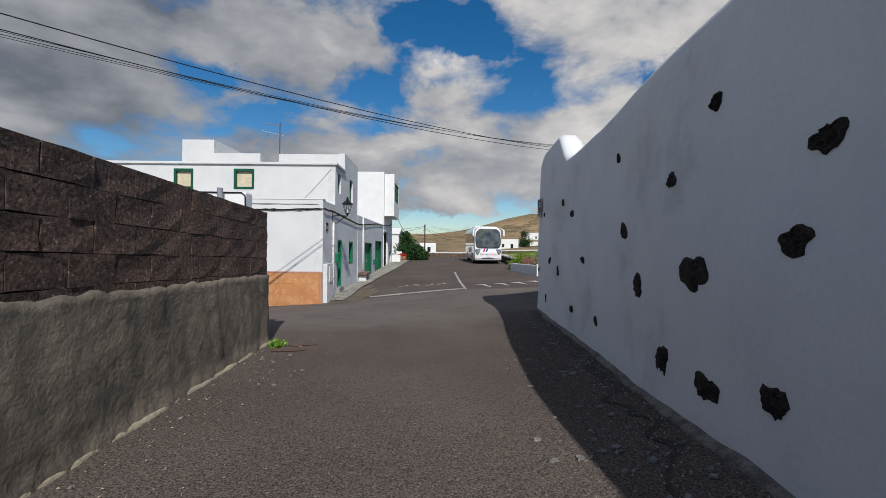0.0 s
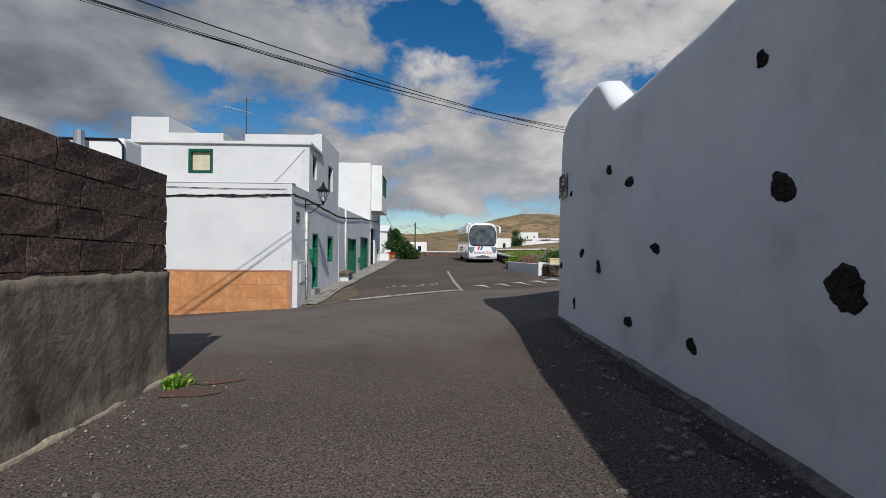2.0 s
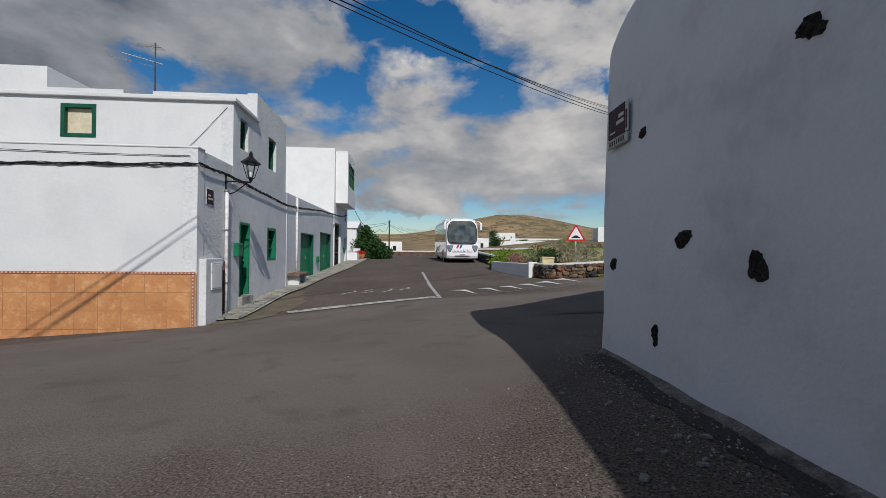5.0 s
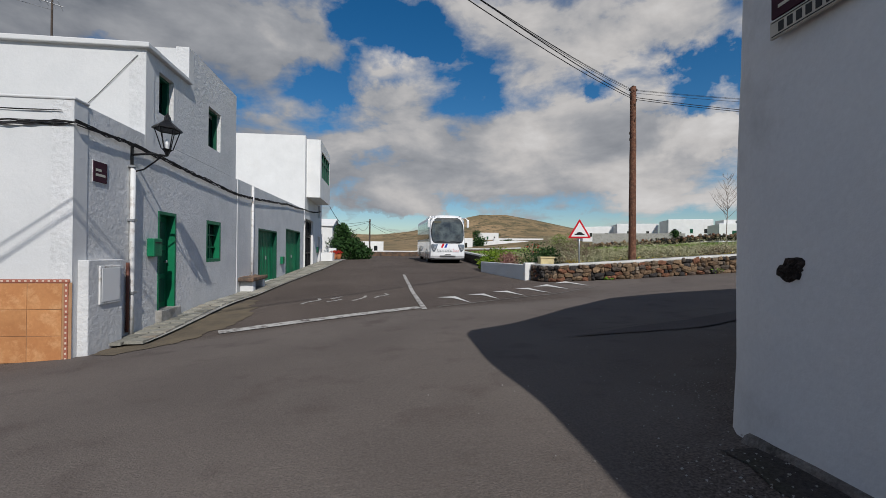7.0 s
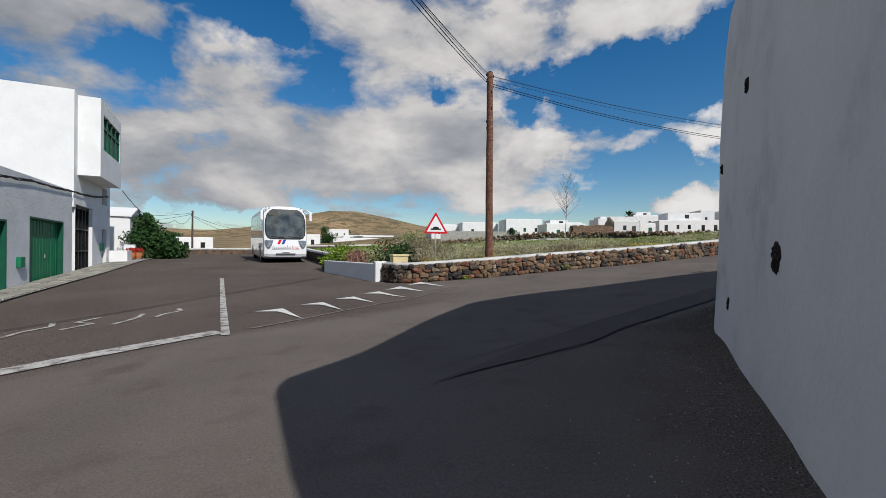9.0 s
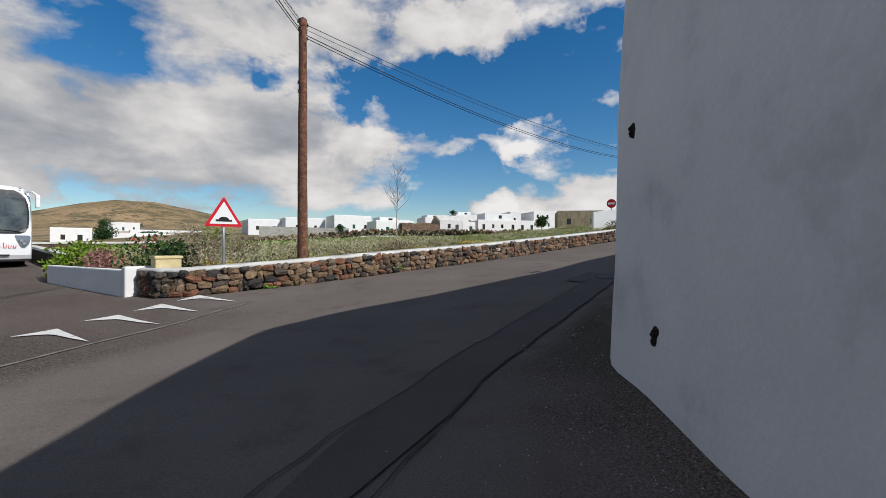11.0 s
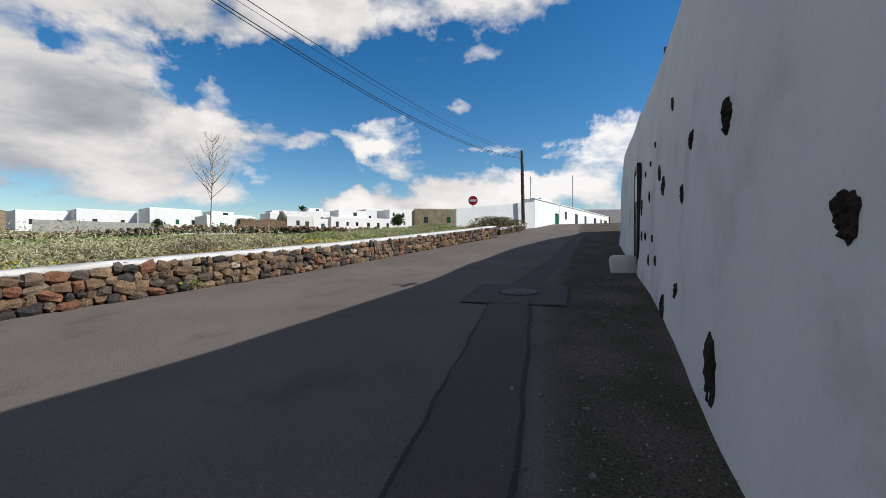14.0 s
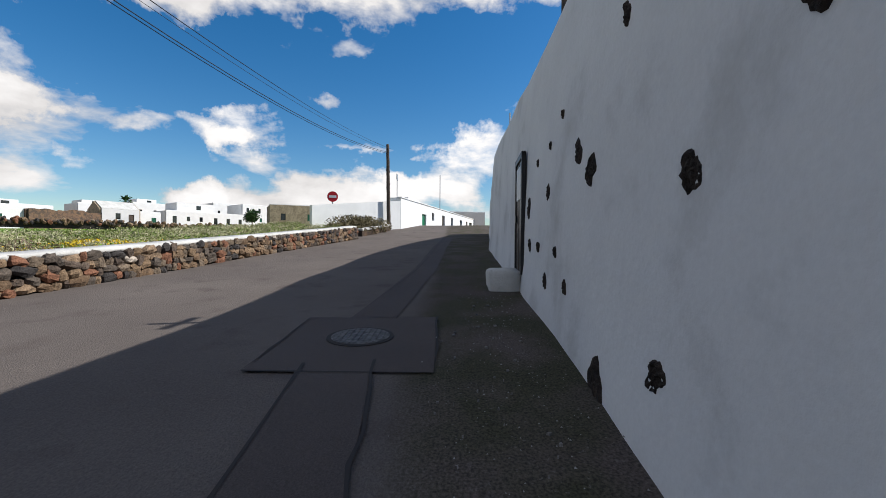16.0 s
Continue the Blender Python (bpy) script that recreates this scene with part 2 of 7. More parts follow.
def road_material():
    """Coarse asphalt in the lane, smoother and browner on the crossing road, with a ragged change between them."""
    m = bpy.data.materials.new("asphalt")
    m.use_nodes = True
    n, k = m.node_tree.nodes, m.node_tree.links
    p = n["Principled BSDF"]
    p.inputs["Roughness"].default_value, p.inputs["Specular IOR Level"].default_value = 0.95, 0.08
    pos = n.new("ShaderNodeNewGeometry").outputs["Position"]
    xyz = n.new("ShaderNodeSeparateXYZ")
    k.new(pos, xyz.inputs[0])

    def val(op, a, b_=0.0, clamp=False):
        q = n.new("ShaderNodeMath")
        q.operation, q.use_clamp = op, clamp
        for s, v in enumerate((a, b_)):
            if isinstance(v, (int, float)):
                q.inputs[s].default_value = v
            else:
                k.new(v, q.inputs[s])
        return q.outputs[0]

    def noise_(scale, detail=4.0):
        t = n.new("ShaderNodeTexNoise")
        t.inputs["Scale"].default_value, t.inputs["Detail"].default_value = scale, detail
        k.new(pos, t.inputs["Vector"])
        return t.outputs[0]

    def blend(f, a, b_):
        x = n.new("ShaderNodeMix")
        x.data_type = "RGBA"
        for s, v in ((0, f), (6, a), (7, b_)):
            if isinstance(v, tuple):
                x.inputs[s].default_value = (*v, 1)
            elif isinstance(v, float):
                x.inputs[s].default_value = v
            else:
                k.new(v, x.inputs[s])
        return x.outputs[2]

    def cut(v, a, b_):
        r = n.new("ShaderNodeMapRange")
        r.inputs[1].default_value, r.inputs[2].default_value = a, b_
        k.new(v, r.inputs[0])
        return r.outputs[0]

    south = val("ADD", val("MULTIPLY", val("MAXIMUM", val("SUBTRACT", xyz.outputs[0], 0.5), 0.0), 0.9), 8.9)
    north = val("ADD", val("MULTIPLY", xyz.outputs[0], 0.42), 18.0)
    wob = val("MULTIPLY", val("SUBTRACT", noise_(1.3), 0.5), 2.2)
    m1 = cut(val("ADD", val("SUBTRACT", xyz.outputs[1], south), wob), -0.7, 0.7)
    m2 = cut(val("SUBTRACT", north, xyz.outputs[1]), -0.25, 0.25)
    east = cut(val("ADD", xyz.outputs[0], wob), 6.5, 8.5)
    worn = val("MAXIMUM", val("MULTIPLY", m1, m2), val("MULTIPLY", cut(val("SUBTRACT", xyz.outputs[1], val("ADD", val("MULTIPLY", val("MINIMUM", xyz.outputs[0], 14.0), 0.1), 14.85)), -0.15, 0.15), east))
    coarse = blend(cut(noise_(0.35), 0.35, 0.65), (0.086, 0.070, 0.061), (0.114, 0.093, 0.081))
    fine = blend(cut(noise_(0.5), 0.35, 0.65), (0.148, 0.127, 0.114), (0.124, 0.106, 0.096))
    fine = blend(cut(noise_(1.6, 7), 0.56, 0.74), fine, (0.104, 0.086, 0.078))
    base = blend(worn, coarse, fine)
    moss_zone = val("MULTIPLY", cut(xyz.outputs[0], 7.5, 9.5), val("SUBTRACT", 1.0, worn))
    moss = val("MULTIPLY", moss_zone, cut(noise_(1.1, 8), 0.40, 0.60))
    base = blend(moss, base, (0.066, 0.062, 0.040))
    grit_ = cut(noise_(58, 4), 0.32, 0.68)
    amount = val("SUBTRACT", 0.66, val("ADD", val("MULTIPLY", worn, 0.50), val("MULTIPLY", moss_zone, 0.2)))
    gain = val("ADD", val("MULTIPLY", val("SUBTRACT", grit_, 0.5), val("MULTIPLY", amount, 2.0)), 1.0)
    hs = n.new("ShaderNodeHueSaturation")
    k.new(gain, hs.inputs["Value"])
    k.new(base, hs.inputs["Color"])
    spec_mask = val("MULTIPLY", cut(noise_(33, 2), 0.66, 0.72), val("SUBTRACT", 0.8, val("ADD", val("MULTIPLY", worn, 0.65), val("MULTIPLY", moss_zone, 0.5))))
    final = blend(spec_mask, hs.outputs[0], (0.28, 0.26, 0.24))
    k.new(final, p.inputs["Base Color"])
    bp = n.new("ShaderNodeBump")
    bp.inputs["Strength"].default_value, bp.inputs["Distance"].default_value = 0.6, 0.02
    k.new(noise_(75, 4), bp.inputs["Height"])
    k.new(bp.outputs[0], p.inputs["Normal"])
    return m


M_asphalt = road_material()
M_asphalt_new = material("newer_asphalt", (0.074, 0.060, 0.056), 0.9, vary=((0.090, 0.073, 0.067), 0.7), grain=0.3, grain_scale=90, bump=0.4, bump_scale=110)
# verge grit, its base colour lowered further to deepen the shade there
M_gutter = material("dirty_shaded_verge", (0.050, 0.042, 0.039), 0.95, vary=((0.072, 0.060, 0.054), 1.6), grain=0.4, grain_scale=45, bump=1.0, bump_scale=45,
                    second=((0.16, 0.16, 0.16), 40, 0.70, 0.76), stain=(0.062, 0.062, 0.036), stain_scale=1.2, stain_cut=(0.55, 0.75))
M_paint = material("road_paint", (0.62, 0.61, 0.58), 0.8, stain=(0.13, 0.12, 0.105), stain_scale=7, stain_cut=(0.56, 0.70), grain=0.15, grain_scale=60)
M_paint_worn = material("worn_road_paint", (0.44, 0.425, 0.40), 0.85, stain=(0.11, 0.092, 0.08), stain_scale=6, stain_cut=(0.46, 0.63), grain=0.2, grain_scale=50)
M_earth = material("dry_earth", (0.33, 0.225, 0.12), 0.95, vary=((0.20, 0.145, 0.07), 0.009), stain=(0.125, 0.10, 0.05), stain_scale=0.03, stain_cut=(0.5, 0.60), grain=0.3, grain_scale=0.25, second=((0.09, 0.075, 0.04), 0.11, 0.58, 0.66))
M_field = material("field_soil", (0.26, 0.24, 0.11), 0.95, vary=((0.16, 0.24, 0.045), 0.22), stain=(0.16, 0.14, 0.09), stain_scale=0.5, grain=0.3, grain_scale=9, bump=1, bump_scale=4)
M_block = material("volcanic_block", (0.135, 0.088, 0.067), 0.97, vary=((0.055, 0.039, 0.033), 1.0), grain=0.65, grain_scale=32, bump=1.0, bump_scale=26, random_tone=0.10,
                   second=((0.25, 0.19, 0.15), 30, 0.60, 0.72))
M_render = material("cement_render", (0.235, 0.195, 0.145), 0.95, vary=((0.165, 0.142, 0.112), 1.1), stain=(0.115, 0.098, 0.078), stain_scale=2.2, grain=0.16, grain_scale=30, bump=0.9, bump_scale=7)
M_mortar = material("pale_mortar", (0.42, 0.37, 0.27), 0.95, vary=((0.30, 0.26, 0.19), 3), bump=0.9, bump_scale=22)
M_lava = material("lava_stone", (0.017, 0.014, 0.013), 0.95, vary=((0.042, 0.030, 0.024), 6), grain=0.5, grain_scale=40, bump=1.0, bump_scale=35, random_tone=0.3)
M_stone = material("field_stone", (0.19, 0.12, 0.08), 0.95, vary=((0.07, 0.058, 0.05), 2.2), stain=(0.25, 0.15, 0.085), stain_scale=2.6, grain=0.3, grain_scale=30, bump=1.0, bump_scale=25, random_tone=0.55)
M_cap = material("whitewashed_cap", (0.62, 0.61, 0.58), 0.9, vary=((0.47, 0.46, 0.43), 1.5), stain=(0.30, 0.28, 0.25), stain_scale=4, stain_cut=(0.60, 0.75), bump=0.8, bump_scale=14)
M_core = material("wall_core", (0.03, 0.026, 0.022), 0.98, bump=1, bump_scale=30)
M_green = material("green_paint", (0.006, 0.17, 0.075), 0.45, vary=((0.005, 0.13, 0.06), 2.5), grain=0.06, bump=0.1, bump_scale=30)
M_dark_green = material("dark_green_paint", (0.004, 0.085, 0.045), 0.5, vary=((0.004, 0.06, 0.035), 3), bump=0.1, bump_scale=30)
M_tile = material("terracotta_tile", (0.50, 0.235, 0.095), 0.6, vary=((0.42, 0.18, 0.07), 2.2), stain=(0.56, 0.30, 0.14), stain_scale=5, grain=0.06, grain_scale=20, random_tone=0.07)
M_grout = material("tile_grout", (0.42, 0.25, 0.14), 0.9, vary=((0.34, 0.19, 0.10), 3))
M_border = material("tile_border_red", (0.36, 0.13, 0.085), 0.6, random_tone=0.1)
M_border_pale = material("tile_border_pale", (0.62, 0.48, 0.38), 0.6)
M_curtain = material("cream_curtain", (0.62, 0.55, 0.40), 0.9, vary=((0.5, 0.44, 0.31), 7), bump=0.4, bump_scale=8)
M_curtain_white = material("white_net_curtain", (0.66, 0.67, 0.66), 0.9, vary=((0.55, 0.56, 0.56), 9), bump=0.4, bump_scale=8)
M_glass = material("dark_window_glass", (0.012, 0.014, 0.016), 0.06, spec=0.6)
M_iron = material("worn_cast_iron", (0.17, 0.16, 0.155), 0.75, metal=0.2, vary=((0.07, 0.066, 0.065), 14), bump=0.4, bump_scale=60)
M_black = material("black_iron", (0.010, 0.010, 0.011), 0.45, metal=0.3, bump=0.2, bump_scale=40)
M_cable = material("cable_rubber", (0.020, 0.019, 0.020), 0.8)
M_pipe = material("white_pipe", (0.66, 0.66, 0.65), 0.5, stain=(0.35, 0.31, 0.27), stain_scale=6)
M_brown_pipe = material("brown_pipe", (0.13, 0.05, 0.035), 0.6)
M_metal = material("galvanised_metal", (0.42, 0.43, 0.44), 0.45, metal=0.7, vary=((0.33, 0.34, 0.35), 8))
M_wood_pole = material("creosoted_wood", (0.17, 0.075, 0.045), 0.9, vary=((0.09, 0.042, 0.028), 5), stain=(0.24, 0.13, 0.08), stain_scale=9, grain=0.3, grain_scale=28, bump=1.0, bump_scale=22)
M_wood_grey = material("weathered_wood", (0.10, 0.075, 0.06), 0.9, vary=((0.05, 0.04, 0.033), 6), grain=0.2, grain_scale=30, bump=0.8, bump_scale=20)
M_flag = material("flagstone", (0.31, 0.295, 0.25), 0.9, vary=((0.22, 0.215, 0.185), 1.5), stain=(0.25, 0.17, 0.11), stain_scale=1.1, stain_cut=(0.58, 0.75), grain=0.15, grain_scale=30, bump=0.8, bump_scale=18, random_tone=0.25)
M_sand = material("sandy_dirt", (0.16, 0.128, 0.086), 0.98, vary=((0.105, 0.085, 0.062), 1.6), grain=0.2, grain_scale=60, bump=0.6, bump_scale=40)
M_concrete = material("concrete", (0.36, 0.35, 0.33), 0.92, vary=((0.28, 0.27, 0.25), 2), stain=(0.20, 0.19, 0.17), stain_scale=3, bump=0.6, bump_scale=16)
M_red = material("sign_red", (0.55, 0.012, 0.022), 0.4)
M_sign_white = material("sign_white", (0.76, 0.76, 0.75), 0.4)
M_sign_black = material("sign_black", (0.012, 0.012, 0.012), 0.5)
M_plum = material("plum_enamel", (0.050, 0.010, 0.026), 0.55, vary=((0.035, 0.008, 0.016), 12), spec=0.15)
M_pale_tile = material("pale_glazed_tile", (0.55, 0.52, 0.45), 0.4, vary=((0.45, 0.42, 0.36), 9))
M_bus = material("bus_white_paint", (0.80, 0.80, 0.80), 0.25, coat=0.6, spec=0.5)
M_bus_dark = material("bus_dark_trim", (0.02, 0.02, 0.022), 0.4)
# paler patches in the glass colour imitate reflections
M_bus_glass = material("bus_glass_reflections", (0.022, 0.026, 0.026), 0.05, spec=0.8, vary=((0.10, 0.115, 0.105), 1.8))
M_bus_grey = material("bus_silver", (0.35, 0.37, 0.40), 0.3, metal=0.4)
M_lamp_lens = material("headlamp_lens", (0.25, 0.27, 0.30), 0.12, metal=0.5)
M_blue = material("bus_blue", (0.02, 0.07, 0.36), 0.35)
M_bus_red = material("bus_red", (0.62, 0.015, 0.03), 0.35)
M_script_grey = material("lettering_grey", (0.16, 0.17, 0.19), 0.5)
M_tyre = material("tyre_rubber", (0.015, 0.015, 0.015), 0.85)
M_clay = material("clay_pot", (0.42, 0.15, 0.06), 0.8)
M_cream = material("cream_planter", (0.62, 0.52, 0.28), 0.8, vary=((0.52, 0.43, 0.24), 5))



def stone_material(name, source):
    """Volcanic field stones: near-black, brown, red and ochre, a few pale; source gives each stone its own tone."""
    m = material(name, (1.0, 1.0, 1.0), 0.95, bump=1.0, bump_scale=25)
    n, k = m.node_tree.nodes, m.node_tree.links
    p = n["Principled BSDF"]
    r = n.new("ShaderNodeValToRGB")
    r.color_ramp.interpolation = "CONSTANT"
    tones = ((0.0, (0.045, 0.040, 0.038)), (0.13, (0.15, 0.098, 0.060)), (0.38, (0.095, 0.070, 0.054)), (0.5, (0.20, 0.135, 0.082)), (0.64, (0.19, 0.088, 0.052)),
             (0.74, (0.09, 0.072, 0.058)), (0.84, (0.16, 0.12, 0.085)), (0.93, (0.24, 0.165, 0.105)), (0.985, (0.42, 0.36, 0.30)))
    e = r.color_ramp.elements
    while len(e) < len(tones):
        e.new(0.5)
    for s, (pos, col) in zip(e, tones):
        s.position, s.color = pos, (*col, 1)
    if source == "object":
        k.new(n.new("ShaderNodeObjectInfo").outputs["Random"], r.inputs[0])
    else:
        k.new(n.new("ShaderNodeNewGeometry").outputs["Random Per Island"], r.inputs[0])
    place = n.new("ShaderNodeNewGeometry").outputs["Position"]
    value = None
    for scale, low, high in ((7.0, 0.6, 1.35), (42.0, 0.65, 1.35)):
        t = n.new("ShaderNodeTexNoise")
        t.inputs["Scale"].default_value, t.inputs["Detail"].default_value = scale, 5.0
        k.new(place, t.inputs["Vector"])
        q = n.new("ShaderNodeMapRange")
        q.inputs[1].default_value, q.inputs[2].default_value, q.inputs[3].default_value, q.inputs[4].default_value = 0.3, 0.7, low, high
        k.new(t.outputs[0], q.inputs[0])
        if value is None:
            value = q.outputs[0]
        else:
            x = n.new("ShaderNodeMath")
            x.operation = "MULTIPLY"
            k.new(value, x.inputs[0])
            k.new(q.outputs[0], x.inputs[1])
            value = x.outputs[0]
    hs = n.new("ShaderNodeHueSaturation")
    k.new(value, hs.inputs["Value"])
    k.new(r.outputs[0], hs.inputs["Color"])
    k.new(hs.outputs[0], p.inputs["Base Color"])
    return m


M_field_stone = stone_material("field_stones", "object")
M_stone_far = stone_material("field_stones_joined", "island")


def leaf_material(name, a, b, c):
    m = bpy.data.materials.new(name)
    m.use_nodes = True
    n, k = m.node_tree.nodes, m.node_tree.links
    p = n["Principled BSDF"]
    p.inputs["Roughness"].default_value = 0.75
    p.inputs["Specular IOR Level"].default_value = 0.2
    r = n.new("ShaderNodeValToRGB")
    e = r.color_ramp.elements
    e.new(0.5)
    for s, (pos, col) in zip(e, ((0.0, a), (0.5, b), (1.0, c))):
        s.position, s.color = pos, (*col, 1)
    k.new(n.new("ShaderNodeNewGeometry").outputs["Random Per Island"], r.inputs[0])
    k.new(r.outputs[0], p.inputs["Base Color"])
    return m


M_scrub = leaf_material("grey_scrub", (0.24, 0.23, 0.12), (0.36, 0.345, 0.20), (0.46, 0.43, 0.29))
M_scrub_green = leaf_material("green_scrub", (0.11, 0.16, 0.035), (0.18, 0.23, 0.06), (0.26, 0.28, 0.11))
M_scrub_brown = leaf_material("brown_scrub", (0.11, 0.075, 0.05), (0.17, 0.12, 0.085), (0.22, 0.165, 0.125))
M_grass = leaf_material("fresh_grass", (0.07, 0.17, 0.015), (0.13, 0.26, 0.025), (0.20, 0.31, 0.045))
M_yellow = leaf_material("yellow_flowers", (0.55, 0.36, 0.01), (0.65, 0.45, 0.015), (0.35, 0.30, 0.02))
M_olive = leaf_material("olive_scrub", (0.10, 0.085, 0.04), (0.15, 0.125, 0.065), (0.20, 0.17, 0.10))
M_hedge = leaf_material("dark_hedge", (0.012, 0.035, 0.010), (0.022, 0.06, 0.014), (0.04, 0.09, 0.022))
M_lime = leaf_material("lime_bush", (0.07, 0.13, 0.012), (0.13, 0.21, 0.015), (0.20, 0.28, 0.03))
M_pink = leaf_material("pink_bush", (0.18, 0.10, 0.08), (0.30, 0.13, 0.12), (0.24, 0.17, 0.11))
M_red_flower = leaf_material("red_flowers", (0.35, 0.01, 0.015), (0.5, 0.02, 0.02), (0.05, 0.10, 0.02))
M_bark = material("pale_bark", (0.40, 0.33, 0.28), 0.9, vary=((0.15, 0.12, 0.10), 9))


# ---- building helpers ----
def part(name, bm, mat, parent=None, label="", smooth=False):
    me = bpy.data.meshes.new(name)
    if isinstance(bm, bmesh.types.BMesh):
        bmesh.ops.recalc_face_normals(bm, faces=bm.faces[:])
        bm.to_mesh(me)
        bm.free()
    else:
        me.from_pydata(bm[0], [], bm[1])
    me.materials.append(mat)
    if smooth:
        me.polygons.foreach_set("use_smooth", [True] * len(me.polygons))
    ob = new(name, me)
    if parent:
        ob.parent = parent
    if label:
        ob["label"] = label
    return ob


def empty(name, label, category, group="", kind="", at=(0, 0, 0)):
    ob = new(name)
    ob.location = at
    ob.empty_display_size = 0.2
    return tagged(ob, label, category, group, kind)


def add_box(bm, x0, x1, y0, y1, z0, z1, m=None, bevel=0.0):
    c = [(x, y, z) for x in (x0, x1) for y in (y0, y1) for z in (z0, z1)]
    v = [bm.verts.new(m @ Vector(p) if m else p) for p in c]
    faces = [bm.faces.new([v[i] for i in q]) for q in ((0, 1, 3, 2), (4, 6, 7, 5), (0, 4, 5, 1), (2, 3, 7, 6), (0, 2, 6, 4), (1, 5, 7, 3))]
    if bevel:
        edges = list({e for f in faces for e in f.edges})
        bmesh.ops.bevel(bm, geom=edges, offset=bevel, segments=2, affect="EDGES", profile=0.5)
    return bm


def box(x0, x1, y0, y1, z0, z1, m=None, bevel=0.0):
    return add_box(bmesh.new(), x0, x1, y0, y1, z0, z1, m, bevel)


def add_tube(bm, pts, r, sides=8, caps=True):
    """A tube through points; r one radius or one for each point."""
    pts = [Vector(p) for p in pts]
    rings = []
    for i, p in enumerate(pts):
        d = (pts[min(i + 1, len(pts) - 1)] - pts[max(i - 1, 0)]).normalized()
        a = d.cross(Vector((0, 0, 1)) if abs(d.z) < 0.8 else Vector((0, 1, 0))).normalized()
        b = d.cross(a).normalized()
        rr = r[i] if isinstance(r, (list, tuple)) else r
        rings.append([bm.verts.new(p + rr * (math.cos(2 * math.pi * k / sides) * a + math.sin(2 * math.pi * k / sides) * b)) for k in range(sides)])
    for s, t in zip(rings, rings[1:]):
        for k in range(sides):
            bm.faces.new((s[k], s[(k + 1) % sides], t[(k + 1) % sides], t[k]))
    if caps:
        bm.faces.new(rings[0][::-1])
        bm.faces.new(rings[-1])
    return bm


def tube(pts, r, sides=8):
    return add_tube(bmesh.new(), pts, r, sides)


def prism(outline, depth, m=None):
    """A flat outline in x, z, thickened along y from 0 to depth."""
    bm = bmesh.new()
    rows = [[bm.verts.new(m @ Vector((x, y, z)) if m else (x, y, z)) for x, z in outline] for y in (0, depth)]
    bm.faces.new(rows[0])
    bm.faces.new(rows[1][::-1])
    n = len(outline)
    for i in range(n):
        bm.faces.new((rows[0][i], rows[0][(i + 1) % n], rows[1][(i + 1) % n], rows[1][i]))
    return bm


def frame_of(a, b, z=0.0):
    """Local x along the wall from a to b, y out of its face to the right-hand side of that way."""
    d = Vector((b[0] - a[0], b[1] - a[1], 0)).normalized()
    out = Vector((d.y, -d.x, 0))
    m = Matrix.Identity(4)
    m.col[0][:3], m.col[1][:3], m.col[2][:3], m.col[3][:3] = d, out, (0, 0, 1), (a[0], a[1], z)
    return m


def panel(length, z0, z1, holes, m, thick=0.25, slope=0.0):
    """A wall with through openings (x0, x1, z0, z1), its face at local y = 0 and its back at -thick."""
    xs = sorted({0.0, length, *[h[0] for h in holes], *[h[1] for h in holes]})
    zs = sorted({z0, z1, *[h[2] for h in holes], *[h[3] for h in holes]})
    xs = [x for x in xs if 0 <= x <= length]
    zs = [z for z in zs if z0 <= z <= z1]
    solid = lambda i, j: 0 <= i < len(xs) - 1 and 0 <= j < len(zs) - 1 and not any(  # noqa: E731
        h[0] - 1e-6 <= xs[i] and xs[i + 1] <= h[1] + 1e-6 and h[2] - 1e-6 <= zs[j] and zs[j + 1] <= h[3] + 1e-6 for h in holes)
    bm = bmesh.new()
    cache = {}

    def v(i, j, back):
        if (i, j, back) not in cache:
            z = zs[j] + (slope * xs[i] if j == len(zs) - 1 else 0)
            cache[i, j, back] = bm.verts.new(m @ Vector((xs[i], -thick if back else 0, z)))
        return cache[i, j, back]

    for i in range(len(xs) - 1):
        for j in range(len(zs) - 1):
            if not solid(i, j):
                continue
            bm.faces.new([v(i, j, 0), v(i + 1, j, 0), v(i + 1, j + 1, 0), v(i, j + 1, 0)])
            bm.faces.new([v(i, j, 1), v(i, j + 1, 1), v(i + 1, j + 1, 1), v(i + 1, j, 1)])
            for di, dj, p, q in ((-1, 0, (i, j), (i, j + 1)), (1, 0, (i + 1, j), (i + 1, j + 1)), (0, -1, (i, j), (i + 1, j)), (0, 1, (i, j + 1), (i + 1, j + 1))):
                if not solid(i + di, j + dj):
                    bm.faces.new([v(*p, 0), v(*q, 0), v(*q, 1), v(*p, 1)])
    return bm


def smooth_step(v, a, b):
    t = min(1.0, max(0.0, (v - a) / (b - a)))
    return t * t * (3 - 2 * t)


